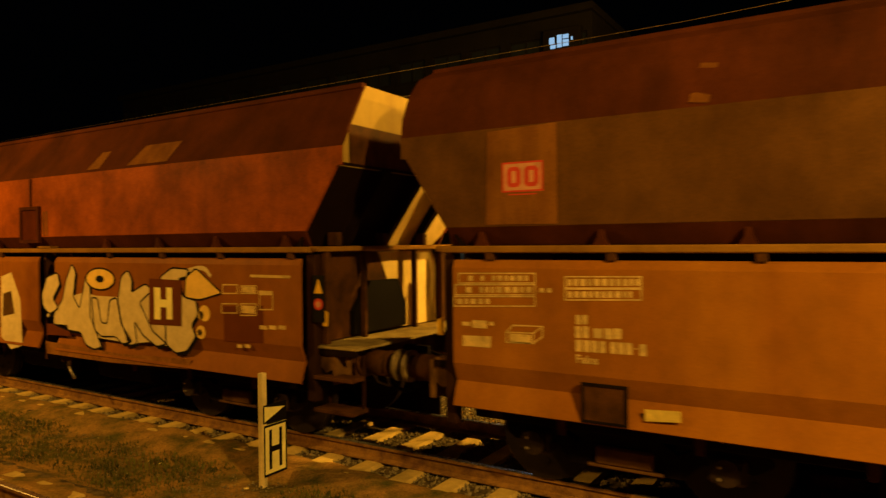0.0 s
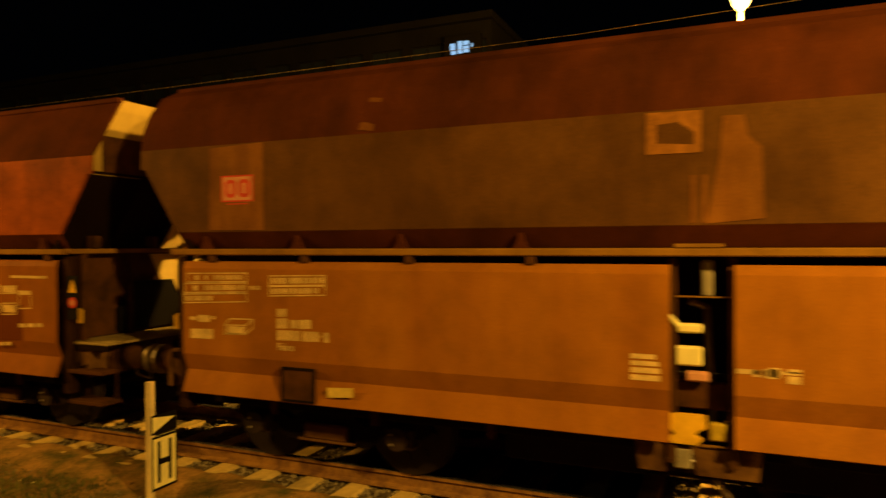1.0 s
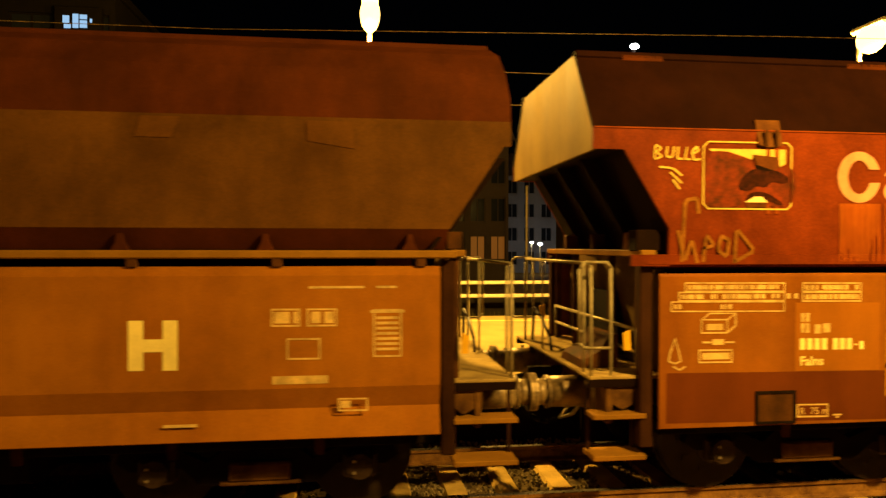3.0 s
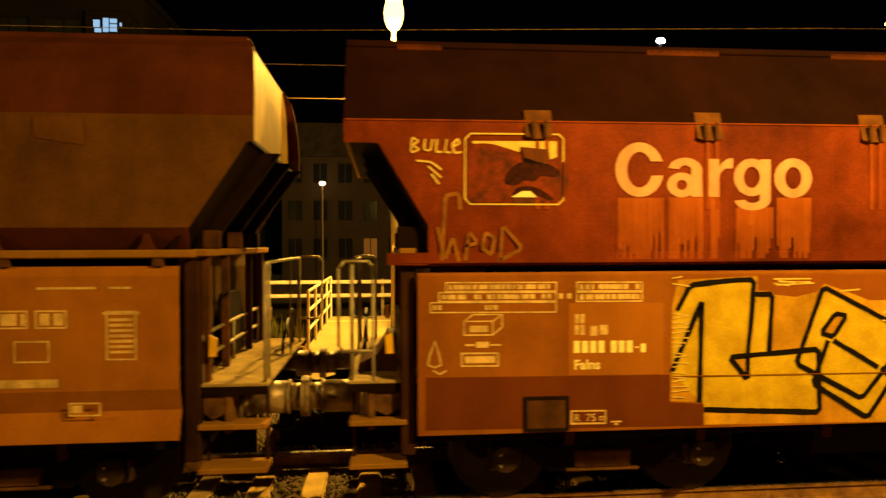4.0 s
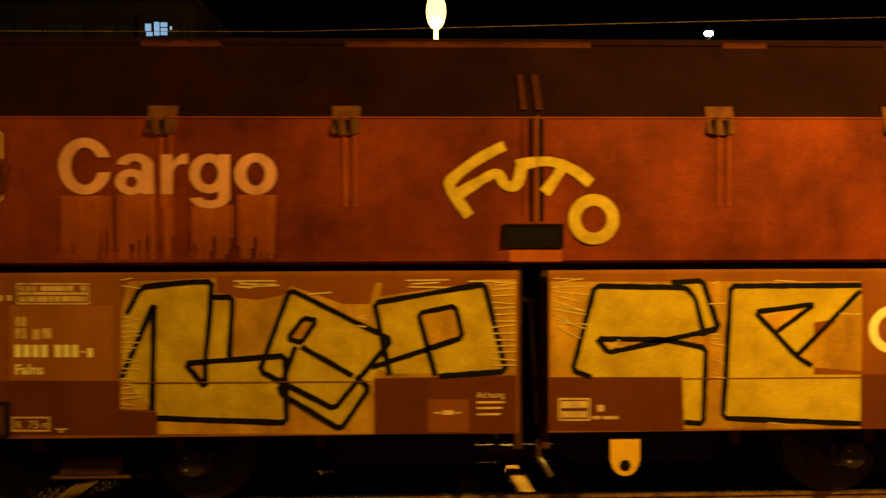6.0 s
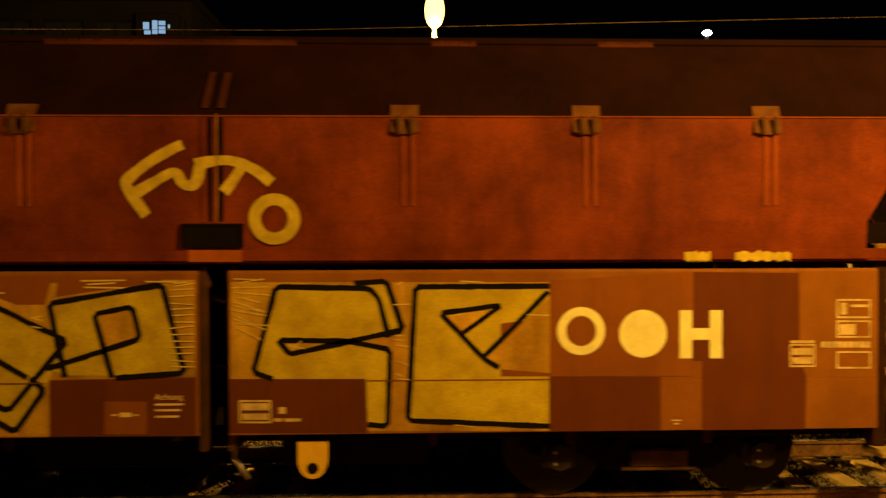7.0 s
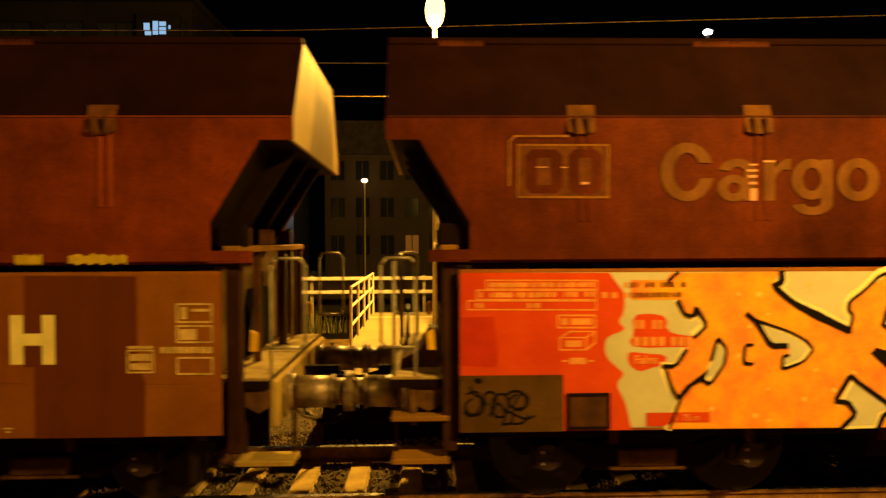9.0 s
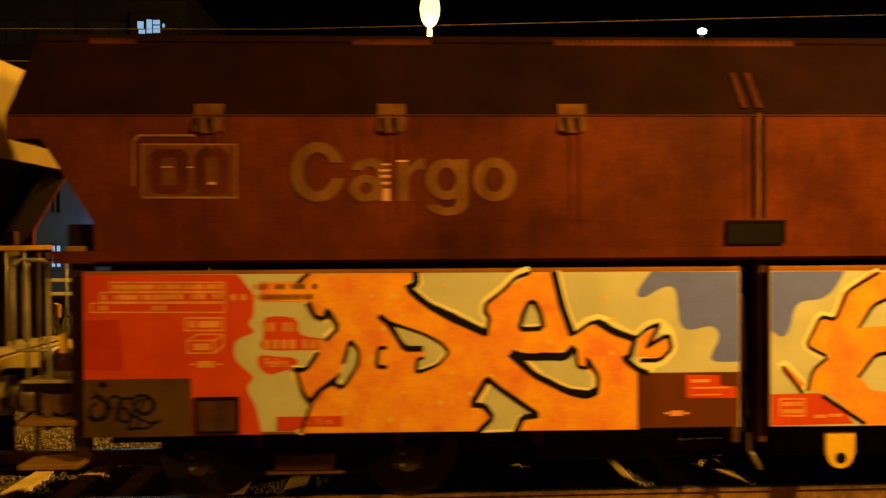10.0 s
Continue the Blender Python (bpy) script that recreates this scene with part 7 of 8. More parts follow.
shoulder_patch(S2, [(-3.03, 3.46), (-2.88, 3.44), (-2.82, 3.76), (-2.95, 3.78)], PATCH_WALL, lambda z: 0.03 + (z - 3.62) * 0.39 if z > 3.62 else 0.0)
shoulder_patch(S1, [(2.00, 3.46), (2.85, 3.46), (2.95, 3.74), (2.20, 3.74)], PATCH_WALL, lambda z: (z - 3.42) * 0.627 - 0.002)
shoulder_patch(S1, [(1.05, 3.46), (1.35, 3.46), (1.40, 3.72), (1.20, 3.72)], PATCH_WALL, lambda z: (z - 3.42) * 0.627 - 0.002)
bm = bmesh.new()
for a, b, c, d in ((-0.70, -0.15, 2.93, 2.98), (-0.70, -0.15, 2.42, 2.47), (-0.70, -0.65, 2.47, 2.93), (-0.20, -0.15, 2.47, 2.93)):
    box(bm, a, b, -1.535, -1.48, c, d)
side_box = part("side_box", bm, DUSTY_A, S1, "dark red framed box on the hopper side")
bm = bmesh.new()
box(bm, -0.65, -0.20, -1.515, -1.48, 2.47, 2.93)
part("box_lid", bm, WALL_OLD, side_box)
bm = bmesh.new()
box(bm, -0.44, -0.40, -1.510, -1.48, 2.99, 3.41)
part("side_seam", bm, DUSTY_A, S1)
# machinery in the second wagon's middle gap
for x0, x1, y, z0, z1, m in ((-0.20, 0.0, -1.40, 1.40, 1.555, WHITE), (-0.19, 0.0, -1.40, 1.66, 1.735, WHITE), (-0.12, 0.05, -1.41, 1.28, 1.36, WHITE_WORN), (-0.006, 0.08, -1.36, 1.95, 2.24, GALV), (0.05, 0.18, -1.38, 0.815, 0.96, GRAF_LEMON),
                             (-0.21, -0.08, -1.38, 0.57, 0.74, GALV), (-0.22, 0.20, -1.30, 1.04, 1.26, FRAME)):
    bm = bmesh.new()
    box(bm, x0, x1, y, y + 0.08, z0, z1, 0.015)
    part("valve_block", bm, m, W2[0], "pale valve gear between the flaps")
bm = bmesh.new()
plate(bm, [(-0.28, 1.02), (0.03, 1.02), (0.03, 0.92), (-0.02, 0.90), (-0.06, 0.86), (0.0, 0.83), (-0.04, 0.785), (-0.22, 0.785), (-0.26, 0.83), (-0.20, 0.86), (-0.24, 0.90), (-0.28, 0.92)], -1.42, 0.06)
part("yellow_catch", bm, YELLOW, W2[0], "bright yellow flap catch")
bm = bmesh.new()
tube(bm, [(-0.28, -1.39, 1.80), (-0.24, -1.39, 1.79), (-0.17, -1.39, 1.71)], 0.022, 8)
part("catch_arm", bm, WHITE, W2[0])
for x0, x1, z in ((-0.21, 0.22, 1.945), (-0.02, 0.18, 0.775)):
    bm = bmesh.new()
    box(bm, x0, x1, -1.39, -1.375, z, z + 0.012)
    part("cross_bar", bm, LEDGE, W2[0])
for x0, x1 in ((-0.52, -0.25), (-0.08, 0.43)):
    bm = bmesh.new()
    plate(bm, [(x0, 0.755), (x1, 0.755), (x1 - 0.03, 0.53), (x0 + 0.04, 0.53)], -1.36, 0.05)
    part("lug_plate", bm, GEAR, W2[0], "rusty brown lug plate under the flaps")
# warning signs at the first wagon's corner
bm = bmesh.new()
plate(bm, [(5.33, 1.50), (5.50, 1.50), (5.50, 2.02), (5.33, 2.02)], -1.44, 0.01)
board = part("warning_board", bm, BLACK, W1[0], "small black board with warning signs")
bm = bmesh.new()
plate(bm, [(5.355, 1.82), (5.475, 1.82), (5.415, 1.98)], -1.444, 0.003)
part("warning_triangle", bm, YELLOW, board)
bm = bmesh.new()
rod(bm, (5.415, -1.444, 1.70), (5.415, -1.441, 1.70), 0.065, 18)
part("warning_disc", bm, RED_MARK, board)
bm = bmesh.new()
rod(bm, (5.415, -1.446, 1.70), (5.415, -1.4445, 1.70), 0.035, 18)
part("disc_face", bm, WHITE_ROSE, board)
# sprayed blots on the third wagon's foot
for x0, x1 in ((3.90, 4.12), (4.33, 4.80)):
    bm = bmesh.new()
    n = 14
    pts = [(x0 + (x1 - x0) * k / n, 2.20 + 0.012 * math.sin(k * 2.1)) for k in range(n + 1)] + [(x1 - (x1 - x0) * k / n, 2.275 + 0.03 * noise.noise((k * 0.7, x0, 0))) for k in range(n + 1)]
    plate(bm, pts, -1.5035, 0.002)
    bm.normal_update()
    bmesh.ops.triangulate(bm, faces=[f for f in bm.faces if len(f.verts) > 4])
    part("spray_blot", bm, GRAF_LEMON, S3)


# ---- the H board beside the track ----
def h_board():
    w = thing("h_board", (-5.48, 5.16, -0.28), "short wooden post with a white H stop board", "railway sign")
    bm = bmesh.new()
    box(bm, -0.035, 0.035, -0.035, 0.035, -0.05, 1.25, 0.006)
    part("post", bm, POSTWOOD, w, "weathered pale wooden post")
    bm = bmesh.new()
    box(bm, 0.036, 0.05, -0.03, 0.31, 0.12, 0.68, 0.004)
    face = part("board", bm, WHITE, w, "white board with a black H")
    for a, b, c, d in ((-0.03, 0.31, 0.12, 0.145), (-0.03, 0.31, 0.655, 0.68), (-0.03, -0.012, 0.145, 0.655), (0.292, 0.31, 0.145, 0.655), (0.045, 0.085, 0.19, 0.62), (0.195, 0.235, 0.19, 0.62), (0.085, 0.195, 0.375, 0.435)):
        bm = bmesh.new()
        box(bm, 0.0505, 0.053, a, b, c, d)
        part("letter_bar", bm, BLACK, face)
    bm = bmesh.new()
    box(bm, 0.036, 0.05, -0.03, 0.31, 0.70, 0.90, 0.004)
    top = part("top_board", bm, BLACK, w, "black board with a white triangle")
    bm = bmesh.new()
    prism(bm, [(-0.02, 0.885), (-0.02, 0.72), (0.28, 0.84)], 0.0505, 0.053)
    part("triangle", bm, WHITE, top)


POSTWOOD = material("weathered_post_wood", (0.85, 0.64, 0.26), 0.8, vary=0.3, scale=8, streak=True, bump=0.3)
FACADE = material("rendered_facade", (0.06, 0.045, 0.03), 0.9, vary=0.15, scale=0.6, bump=0.2)
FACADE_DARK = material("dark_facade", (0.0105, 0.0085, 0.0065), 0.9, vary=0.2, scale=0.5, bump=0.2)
FACADE_BLUE = material("blue_grey_facade", (0.035, 0.06, 0.15), 0.9, vary=0.15, scale=0.8, bump=0.15)
FACADE_WHITE = material("white_facade", (0.20, 0.21, 0.22), 0.9, vary=0.12, scale=0.8, bump=0.15)
ROOFING = material("dark_roof_tiles", (0.05, 0.04, 0.035), 0.8, vary=0.3, scale=2, bump=0.4)
PANE = material("night_window_glass", (0.012, 0.014, 0.018), 0.12, vary=0.05, bump=0.0)
WARM_PANE = glow("lit_room_window", (1.0, 0.30, 0.03), 0.10)
LOUVRE_GLOW = glow("stair_light", (0.40, 0.62, 1.0), 0.7)
COOL_PANE = glow("bright_stair_window", (0.38, 0.66, 1.0), 0.65)
STAR = glow("distant_lamp", (0.85, 0.92, 1.0), 30.0)
STAR_WARM = glow("distant_sodium_lamp", (1.0, 0.62, 0.3), 9.0)
RED_GLOW = glow("distant_red_light", (1.0, 0.08, 0.03), 2.5)
PLAT = 0.55


def far_platform():
    bm = bmesh.new()
    box(bm, -1.35, 60, 8.74, 17.2, PLAT - 0.119, PLAT, 0.02)
    ob = tagged(part("platform_far", bm, PAVING), "sodium-lit paved platform behind the train", "platform", kind="structure")
    # Side wall coloured near black for the shade it lies in.
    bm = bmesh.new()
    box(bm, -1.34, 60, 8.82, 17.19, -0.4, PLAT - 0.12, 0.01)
    part("platform_wall", bm, UNDER, ob, "platform side wall, its shade put into a near-black colour")
    bm = bmesh.new()
    box(bm, -1.3, 60, 16.0, 16.12, PLAT + 0.004, PLAT + 0.008)
    part("edge_line", bm, WHITE, ob, "white safety line")
    bm = bmesh.new()
    box(bm, 1.35, 1.95, 11.7, 15.9, PLAT + 0.004, PLAT + 0.009)
    part("guide_strip", bm, WHITE, ob, "pale guidance strip across the paving")


def lamp_post(x, y, base, top, turn=0):
    w = thing("lamp_post", (x, y, base), "tall grey steel lamp post with a glowing sodium lamp", "street lamp", "sodium lamps on the platforms", turn=turn)
    h = top - base
    bm = bmesh.new()
    rod(bm, (0, 0, 0.03), (0, 0, h + 0.7), 0.085, 16, 0.055)
    part("pole", bm, GALV, w, "", True)
    bm = bmesh.new()
    rod(bm, (0, 0, 0), (0, 0, 0.03), 0.19, 16)
    part("foot_plate", bm, STEEL, w)
    bm = bmesh.new()
    box(bm, -0.05, 0.05, -0.095, -0.07, 1.68, 1.80)
    part("number_plate", bm, WHITE, w, "small pale plate on the pole")
    bm = bmesh.new()
    box(bm, -0.17, 0.17, -0.95, 0.12, h + 0.66, h + 0.80, 0.05)
    part("lamp_housing", bm, GALV, w)
    bm = bmesh.new()
    bmesh.ops.create_uvsphere(bm, u_segments=20, v_segments=10, radius=1, matrix=Matrix.LocRotScale((0, -0.40, h + 0.48), None, (0.21, 0.44, 0.36)))
    part("lamp_glass", bm, LAMP_ON, w, "glowing yellow lamp glass", True).visible_shadow = False
    return w


def railing(x, y0, y1, z):
    w = thing("platform_railing", (x, y0, z), "pale tube railing at the platform end", "railing")
    n = 5
    for k in range(n):
        bm = bmesh.new()
        y = (y1 - y0) * k / (n - 1)
        rod(bm, (0, y, 0), (0, y, 1.02), 0.028, 8)
        part("post", bm, WHITE_STEEL, w)
    for h in (0.35, 0.68, 1.02):
        bm = bmesh.new()
        rod(bm, (0, 0, h), (0, y1 - y0, h), 0.026, 8)
        part("rail", bm, WHITE_STEEL, w)


WHITE_STEEL = material("pale_painted_steel", (0.72, 0.62, 0.42), 0.5, vary=0.12, scale=8, bump=0.08)


def crash_barrier():
    w = thing("guard_fence", (0, 17.9, 0.0), "long pale steel guard fence along the street", "fence")
    for z in (0.98, 1.34):
        bm = bmesh.new()
        box(bm, -30, 45, -0.03, 0.03, z, z + 0.09, 0.01)
        part("beam", bm, WHITE_STEEL, w)
    for k in range(26):
        bm = bmesh.new()
        x = -30 + 3 * k
        box(bm, x - 0.04, x + 0.04, 0.035, 0.10, -0.3, 1.46)
        part("post", bm, GALV, w)
    bm = bmesh.new()
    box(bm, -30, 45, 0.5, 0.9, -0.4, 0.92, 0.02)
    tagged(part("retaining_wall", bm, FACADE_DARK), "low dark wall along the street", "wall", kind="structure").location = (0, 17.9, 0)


def house(name, x0, x1, y, depth, z1, wall_mat, label, columns, rows, win=(1.0, 1.35), first=1.2, pitch=2.55, lit=(), lit_mat=None, roof=True, roof_h=2.2):
    w = thing(name, (x0, y, -0.3), label, "building")
    L, H = x1 - x0, z1 + 0.3
    xs = [L * (k + 0.5) / columns for k in range(columns)]
    zs = [first + pitch * k for k in range(rows)]
    # the front wall in strips round its openings
    bm = bmesh.new()
    cuts_z = [0.0]
    for z in zs:
        cuts_z += [z, z + win[1]]
    cuts_z.append(H)
    for i, (a, b) in enumerate(zip(cuts_z, cuts_z[1:])):
        if b - a < 0.01:
            continue
        if i % 2 == 0:
            box(bm, 0, L, 0, 0.3, a, b)
        else:
            edges = [0.0] + [e for x in xs for e in (x - win[0] / 2, x + win[0] / 2)] + [L]
            for p, q in zip(edges[::2], edges[1::2]):
                box(bm, p, q, 0, 0.3, a, b)
    box(bm, 0, 0.3, 0.3, depth, 0, H)
    box(bm, L - 0.3, L, 0.3, depth, 0, H)
    box(bm, 0.3, L - 0.3, depth - 0.3, depth, 0, H)
    part("wall", bm, wall_mat, w)
    n = 0
    for r, z in enumerate(zs):
        for c, x in enumerate(xs):
            bm = bmesh.new()
            t = 0.06
            hw, hh = win[0] / 2, win[1]
            for p in ((x - hw, x + hw, z, z + t), (x - hw, x + hw, z + hh - t, z + hh), (x - hw, x - hw + t, z + t, z + hh - t), (x + hw - t, x + hw, z + t, z + hh - t), (x - t / 2, x + t / 2, z + t, z + hh - t)):
                box(bm, p[0], p[1], 0.10, 0.16, p[2], p[3])
            f = part("window", bm, wall_mat, w)
            bm = bmesh.new()
            box(bm, x - hw + t, x + hw - t, 0.14, 0.15, z + t, z + hh - t)
            part("pane", bm, lit_mat if (c, r) in lit else PANE, f)
            bm = bmesh.new()
            box(bm, x - hw - 0.05, x + hw + 0.05, -0.07, 0.02, z - 0.08, z - 0.01)
            part("sill", bm, wall_mat, f)
    bm = bmesh.new()
    if roof:
        plate(bm, [(-0.4, H), (L + 0.4, H), (L + 0.4, H + 0.12), (L - 0.6, H + roof_h), (0.6, H + roof_h), (-0.4, H + 0.12)], -0.4, depth + 0.8)
    else:
        box(bm, -0.15, L + 0.15, -0.35, depth + 0.15, H, H + 0.35, 0.02)
    part("roof", bm, ROOFING if roof else wall_mat, w)
    return w


def mast_light(name, x, y, z, mat, r, label, base=-0.3, pole=0.06):
    w = thing(name, (x, y, base), label, "street lamp")
    bm = bmesh.new()
    rod(bm, (0, 0, 0), (0, 0, z - base), pole, 10)
    part("pole", bm, UNDER if z > 10 else GALV, w)
    bm = bmesh.new()
    bmesh.ops.create_uvsphere(bm, u_segments=14, v_segments=8, radius=r, matrix=Matrix.LocRotScale((0, -0.1, z - base), None, (1.3, 1, 0.8)))
    part("lamp_glass", bm, mat, w).visible_shadow = False
    return w


h_board()
far_platform()
for x, y in FAR_LAMPS:
    lamp_post(x, y, PLAT, 6.72)
for x, y, z in NEAR_LAMPS:
    lamp_post(x, -1.2, 0.72, z + 0.25, 180)
railing(-1.28, 11.7, 16.8, PLAT)
crash_barrier()

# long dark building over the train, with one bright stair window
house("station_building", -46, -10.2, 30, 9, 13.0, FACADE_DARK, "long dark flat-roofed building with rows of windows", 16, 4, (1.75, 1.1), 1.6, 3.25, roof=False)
w = thing("stair_window", (-11.6, 29.6, 11.75), "bright cool-white lit window bay of the building", "window")
for k, (a, b, c, d) in enumerate(((-0.55, -0.30, -0.10, 0.20), (-0.50, -0.24, -0.32, -0.16), (-0.16, 0.06, -0.30, 0.28), (0.12, 0.40, -0.28, 0.02), (0.12, 0.40, 0.08, 0.26), (0.52, 0.60, -0.05, 0.10))):
    bm = bmesh.new()
    box(bm, a, b, 0, 0.04, c, d)
    part("pane", bm, COOL_PANE, w)
bm = bmesh.new()
box(bm, -0.9, 0.95, 0.05, 0.38, -0.55, 0.6, 0.02)
part("frame", bm, FACADE_DARK, w)
# houses along the street
house("town_house", -6.6, 1.7, 45, 8, 8.2, FACADE, "dim rendered town house with tall windows", 5, 3, (1.0, 1.4), 1.75, 2.5, lit=((3, 0),), lit_mat=WARM_PANE)
house("town_house", 4.6, 10.3, 45, 8, 9.6, FACADE, "brown rendered town house with a lit room", 4, 3, (1.05, 1.65), 1.75, 2.6, lit=((3, 0), (2, 0)), lit_mat=WARM_PANE)
house("white_house", -14.4, -11.6, 60, 8, 8.9, FACADE_WHITE, "white house lit by a cool street lamp", 2, 4, (0.9, 1.3), 0.4, 2.2)
house("white_house", 14.6, 23.5, 66, 8, 9.5, FACADE_WHITE, "pale house front in bluish lamp light", 5, 4, (1.1, 1.4), 0.8, 2.4)
house("shed", 15.2, 21.0, 44, 6, 13.2, FACADE, "pale gabled building behind the platform", 3, 4, (1.0, 1.2), 1.2, 3.0, roof_h=1.0)
house("annex", -16.4, -9.05, 28.4, 1.5, 6.6, FACADE_BLUE, "pale bluish annex lit by cool lamps", 3, 2, (0.5, 1.0), 1.6, 2.3, lit=((0, 0),), lit_mat=COOL_PANE, roof=False)
louvre = thing("stair_louvre", (-11.15, 28.25, 0.9), "tall slatted stair opening glowing cool white", "window")
bm = bmesh.new()
box(bm, -0.45, 0.45, 0.06, 0.10, 0, 4.6)
part("lit_panel", bm, LOUVRE_GLOW, louvre)
for x in (-0.47, -0.02, 0.43):
    bm = bmesh.new()
    box(bm, x, x + 0.05, -0.06, 0.05, 0, 4.7)
    part("upright", bm, UNDER, louvre)
for k in range(23):
    bm = bmesh.new()
    box(bm, -0.42, 0.42, -0.03, 0.05, 0.1 + 0.2 * k, 0.2 + 0.2 * k + (0.05 if k % 4 else 0.09))
    part("slat", bm, UNDER, louvre)
mast_light("street_lamp", -13.3, 27.2, 2.75, STAR, 0.13, "low cool lamp before the annex")
mast_light("street_lamp", -11.6, 27.2, 2.1, STAR, 0.09, "low cool lamp before the annex")
light("annex_light", (-10.9, 26.6, 3.6), 40, COOL, 0.2)
mast_light("street_lamp", -12.5, 59.2, 5.85, STAR, 0.16, "cool white street lamp by the white house")
light("street_light", (-12.5, 59.3, 5.6), 60, COOL, 0.2)
mast_light("street_lamp", 17.05, 39.8, 14.8, STAR, 0.21, "cool white flood light on a tall mast", pole=0.12)
light("flood_light", (17.05, 39.3, 14.6), 60, COOL, 0.3)
mast_light("street_lamp", -3.86, 44, 6.36, STAR_WARM, 0.16, "small street lamp before the dark house")
mast_light("street_lamp", 15.75, 40, 5.99, STAR_WARM, 0.20, "slim street lamp with a warm head")
mast_light("street_lamp", 16.5, 40, 4.13, STAR_WARM, 0.14, "low street lamp with a warm head")
mast_light("street_lamp", 10.3, 40, 6.05, GALV, 0.08, "slim grey mast beside the street", pole=0.09)
for x, y, z, r, m in ((16.7, 60, 2.6, 0.16, STAR), (15.9, 60, 2.75, 0.12, STAR), (19.2, 62, 0.9, 0.13, STAR), (17.2, 60, 1.1, 0.16, STAR_WARM), (22.9, 57, -0.0, 0.25, RED_GLOW), (24.0, 57, 0.1, 0.2, RED_GLOW), (21.5, 57, 0.05, 0.16, STAR_WARM), (-19.5, 60, 1.9, 0.16, STAR), (-30.5, 60, 1.6, 0.2, STAR), (-33, 60, 1.4, 0.2, STAR)):
    mast_light("street_lamp", x, y, z, m, r, "small distant lamp along the street")


# overhead wires of the neighbouring track
def wires():
    w = thing("overhead_wire", (0, 0, 0), "thin overhead wires of the neighbouring track", "wire")
    for pts in ([(-60, 12.9, 6.25), (-2.5, 12.23, 6.20), (7.8, 11.3, 6.20), (60, 8.6, 6.3)], 
                [(-60, 11.8, 5.5), (60, 11.8, 5.5)], [(-60, 14.5, 5.5), (60, 14.5, 5.5)]):
        bm = bmesh.new()
        tube(bm, pts, 0.005, 6)
        part("strand", bm, GREASE, w)


wires()


# ---- loose stones, grass and litter ----
def scatter_stones(name, count, x0, x1, y0, y1, z, size, mat, seed):
    rnd = random.Random(seed)
    verts, faces = [], []
    shape = [(1, 0, 0), (-1, 0, 0), (0, 1, 0), (0, -1, 0), (0, 0, 1), (0, 0, -1)]
    tri = [(0, 2, 4), (2, 1, 4), (1, 3, 4), (3, 0, 4), (2, 0, 5), (1, 2, 5), (3, 1, 5), (0, 3, 5)]
    for _ in range(count):
        s = size * rnd.uniform(0.5, 1.3)
        m = Matrix.Translation((rnd.uniform(x0, x1), rnd.uniform(y0, y1), z + s * 0.3)) @ Euler((rnd.uniform(0, 6), rnd.uniform(0, 6), rnd.uniform(0, 6))).to_matrix().to_4x4()
        k = len(verts)
        verts += [m @ Vector([c * s * rnd.uniform(0.6, 1.2) for c in v]) for v in shape]
        faces += [tuple(k + i for i in f) for f in tri]
    me = bpy.data.meshes.new(name)
    me.from_pydata(verts, [], faces)
    me.materials.append(mat)
    return tagged(new(name, me), "loose dark ballast stones between the sleepers", "stones", kind="stuff")


def scatter_grass(name, count, x0, x1, y0, y1, z, height, seed, label):
    rnd = random.Random(seed)
    verts, faces = [], []
    for _ in range(count):
        x, y = rnd.uniform(x0, x1), rnd.uniform(y0, y1)
        if noise.noise((x * 0.8, y * 0.8, seed)) < rnd.uniform(-0.35, 0.35):
            continue
        h = height * rnd.uniform(0.3, 1.2)
        a, lean = rnd.uniform(0, 6.3), rnd.uniform(0, 0.7) * h
        dx, dy = math.cos(a), math.sin(a)
        k = len(verts)
        wd = 0.008
        verts += [(x - dy * wd, y + dx * wd, z), (x + dy * wd, y - dx * wd, z), (x + dx * lean * 0.5 + dy * wd * 0.7, y + dy * lean * 0.5 - dx * wd * 0.7, z + h * 0.6),
                  (x + dx * lean * 0.5 - dy * wd * 0.7, y + dy * lean * 0.5 + dx * wd * 0.7, z + h * 0.6), (x + dx * lean, y + dy * lean, z + h)]
        faces += [(k, k + 1, k + 2, k + 3), (k + 3, k + 2, k + 4)]
    me = bpy.data.meshes.new(name)
    me.from_pydata(verts, [], faces)
    me.materials.append(GRASS)
    return tagged(new(name, me), label, "grass", kind="stuff")


scatter_stones("ballast_stones", 26000, -14, 12, 5.9, 8.7, -0.215, 0.024, STONE, 3)
scatter_stones("ballast_stones_far", 9000, -12, -1.4, 8.5, 10.4, -0.235, 0.026, STONE, 4)
scatter_stones("gravel", 6000, -16, 2, 3.7, 5.6, -0.262, 0.013, STONE, 6)
scatter_grass("verge_grass", 42000, -17, 1, 3.65, 5.6, -0.268, 0.06, 8, "short sparse weeds beside the track")
scatter_grass("far_grass", 9000, -16, -1.4, 9.8, 11.8, -0.29, 0.16, 9, "lit yellow-green grass behind the train")
scatter_grass("bank_grass", 9000, -16, 14, 17.25, 17.85, 0.0, 0.55, 10, "dark grass along the street wall")
rnd = random.Random(12)
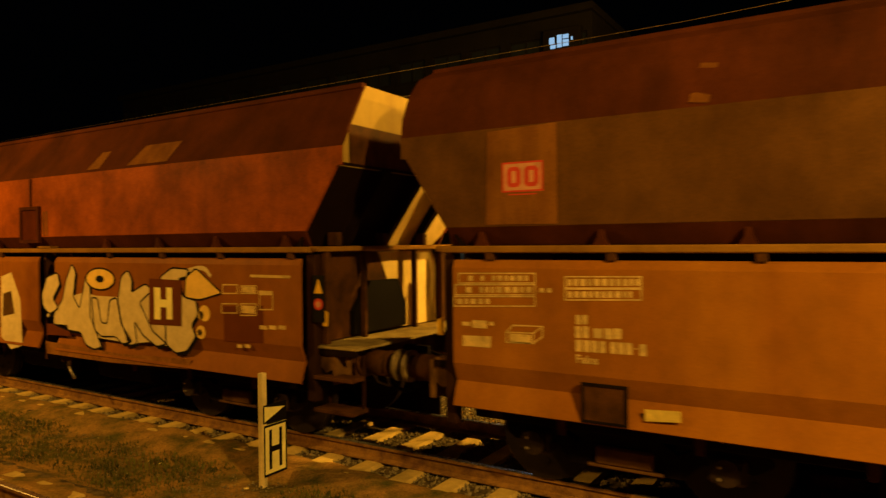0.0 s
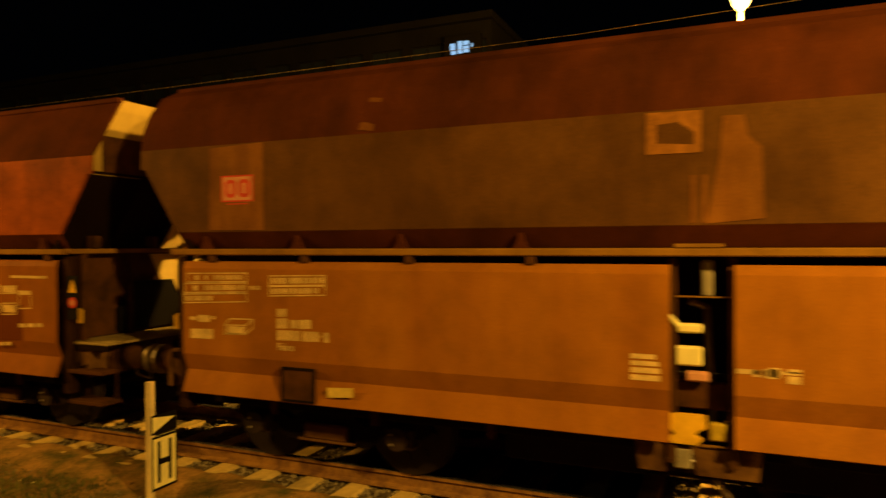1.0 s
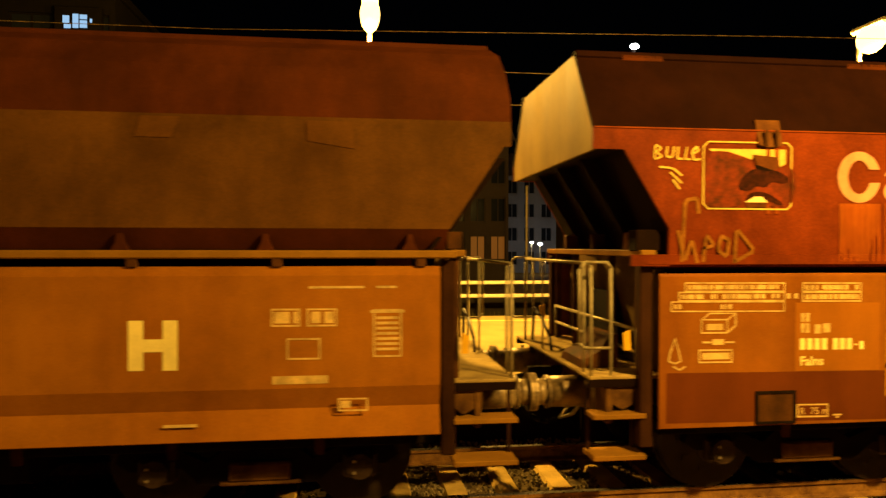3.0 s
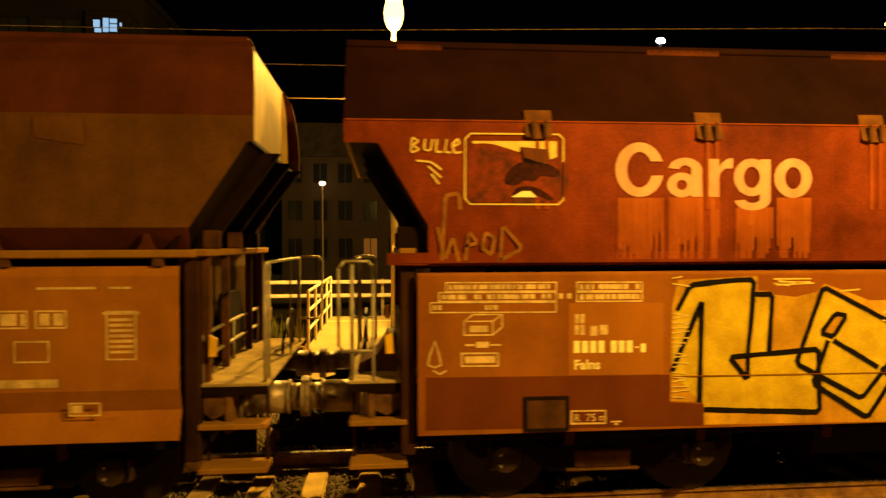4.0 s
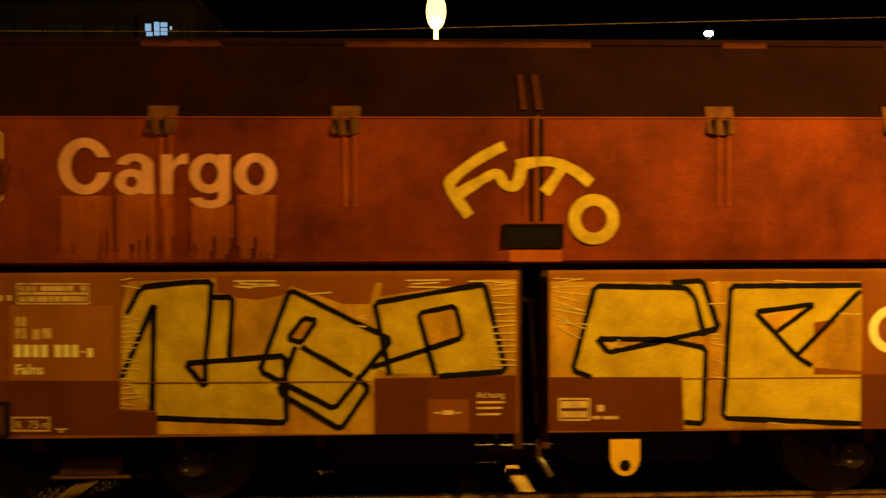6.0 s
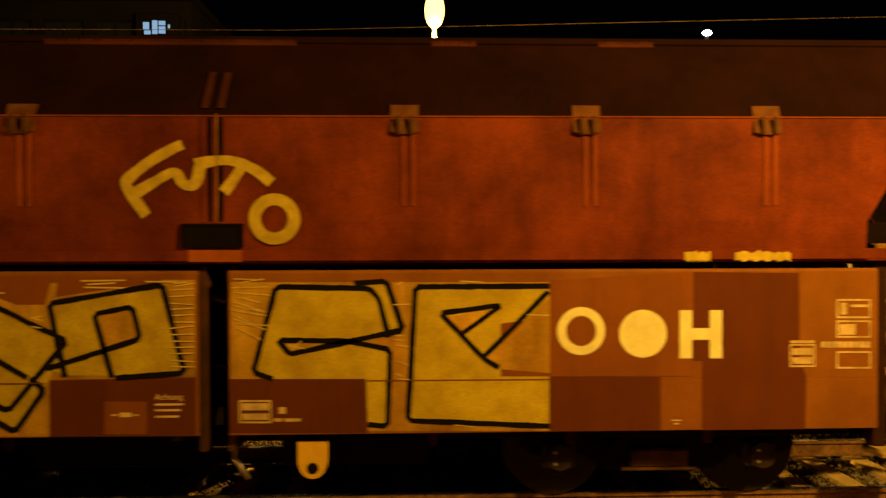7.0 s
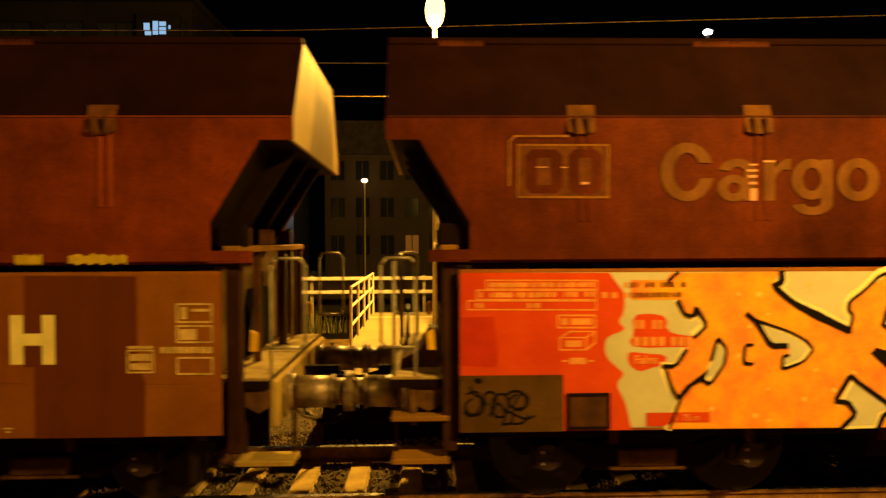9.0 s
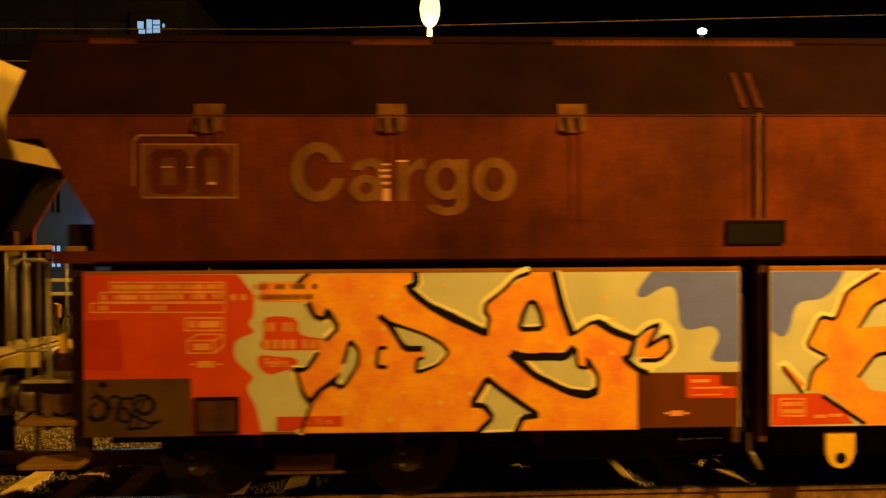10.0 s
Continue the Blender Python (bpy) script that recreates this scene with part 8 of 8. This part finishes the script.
for k in range(26):
    bm = bmesh.new()
    s = rnd.uniform(0.012, 0.035)
    bmesh.ops.create_icosphere(bm, subdivisions=1, radius=s)
    for v in bm.verts:
        v.co = Vector((v.co.x * rnd.uniform(0.8, 1.6), v.co.y, v.co.z * 0.4))
    o = part("litter_scrap", bm, GRAF_CREAM)
    o.location = (rnd.uniform(-13, -2), rnd.uniform(4.1, 5.5), -0.27)
    tagged(o, "small pale scrap of litter on the earth", "litter", "scraps of litter")


# ---- sleepers, each a piece of the ballast bed ----
def sleepers(parent, y, x0, n, pitch):
    bm = bmesh.new()
    out = [(-0.13, -0.40), (-0.13, -0.21), (-0.10, -0.172), (0.10, -0.172), (0.13, -0.21), (0.13, -0.40)]
    a = [bm.verts.new((p, -1.28, q)) for p, q in out]
    b = [bm.verts.new((p, 1.28, q)) for p, q in out]
    bm.faces.new(a[::-1])
    bm.faces.new(b)
    for i in range(6):
        j = (i + 1) % 6
        bm.faces.new((a[i], a[j], b[j], b[i]))
    first = part("sleeper", bm, CONCRETE, parent, "pale concrete sleeper")
    first.location = (x0, y, 0)
    for k in range(1, n):
        o = new("sleeper", first.data)
        o.parent = parent
        o.matrix_basis = pose(x0 + pitch * k + rnd.uniform(-0.012, 0.012), y + rnd.uniform(-0.015, 0.015), rnd.uniform(-0.008, 0.0), 0, 0, rnd.uniform(-0.6, 0.6))


sleepers(ballast_bed, TRACK, -0.148 - 0.578 * 45, 70, 0.578)
sleepers(ballast_near, 2.63, -7.4 - 0.578 * 20, 60, 0.578)


# ---- movement ----
def motions():
    for w, walls, flaps, sets in WAGONS:
        x0 = w.location.x
        walk(w, [(t, pose(x0 - d, TRACK, 0)) for t, d in TRAIN_ROWS])
        for ws in sets:
            lx = ws.location.x
            rows = []
            for i in range(51):
                t = i * 0.2
                d = np.interp(t, [r[0] for r in TRAIN_ROWS], [r[1] for r in TRAIN_ROWS])
                rows.append((t, pose(lx, 0, 0.46, 0, -math.degrees(d / 0.46), 0)))
            walk(ws, rows)


motions()
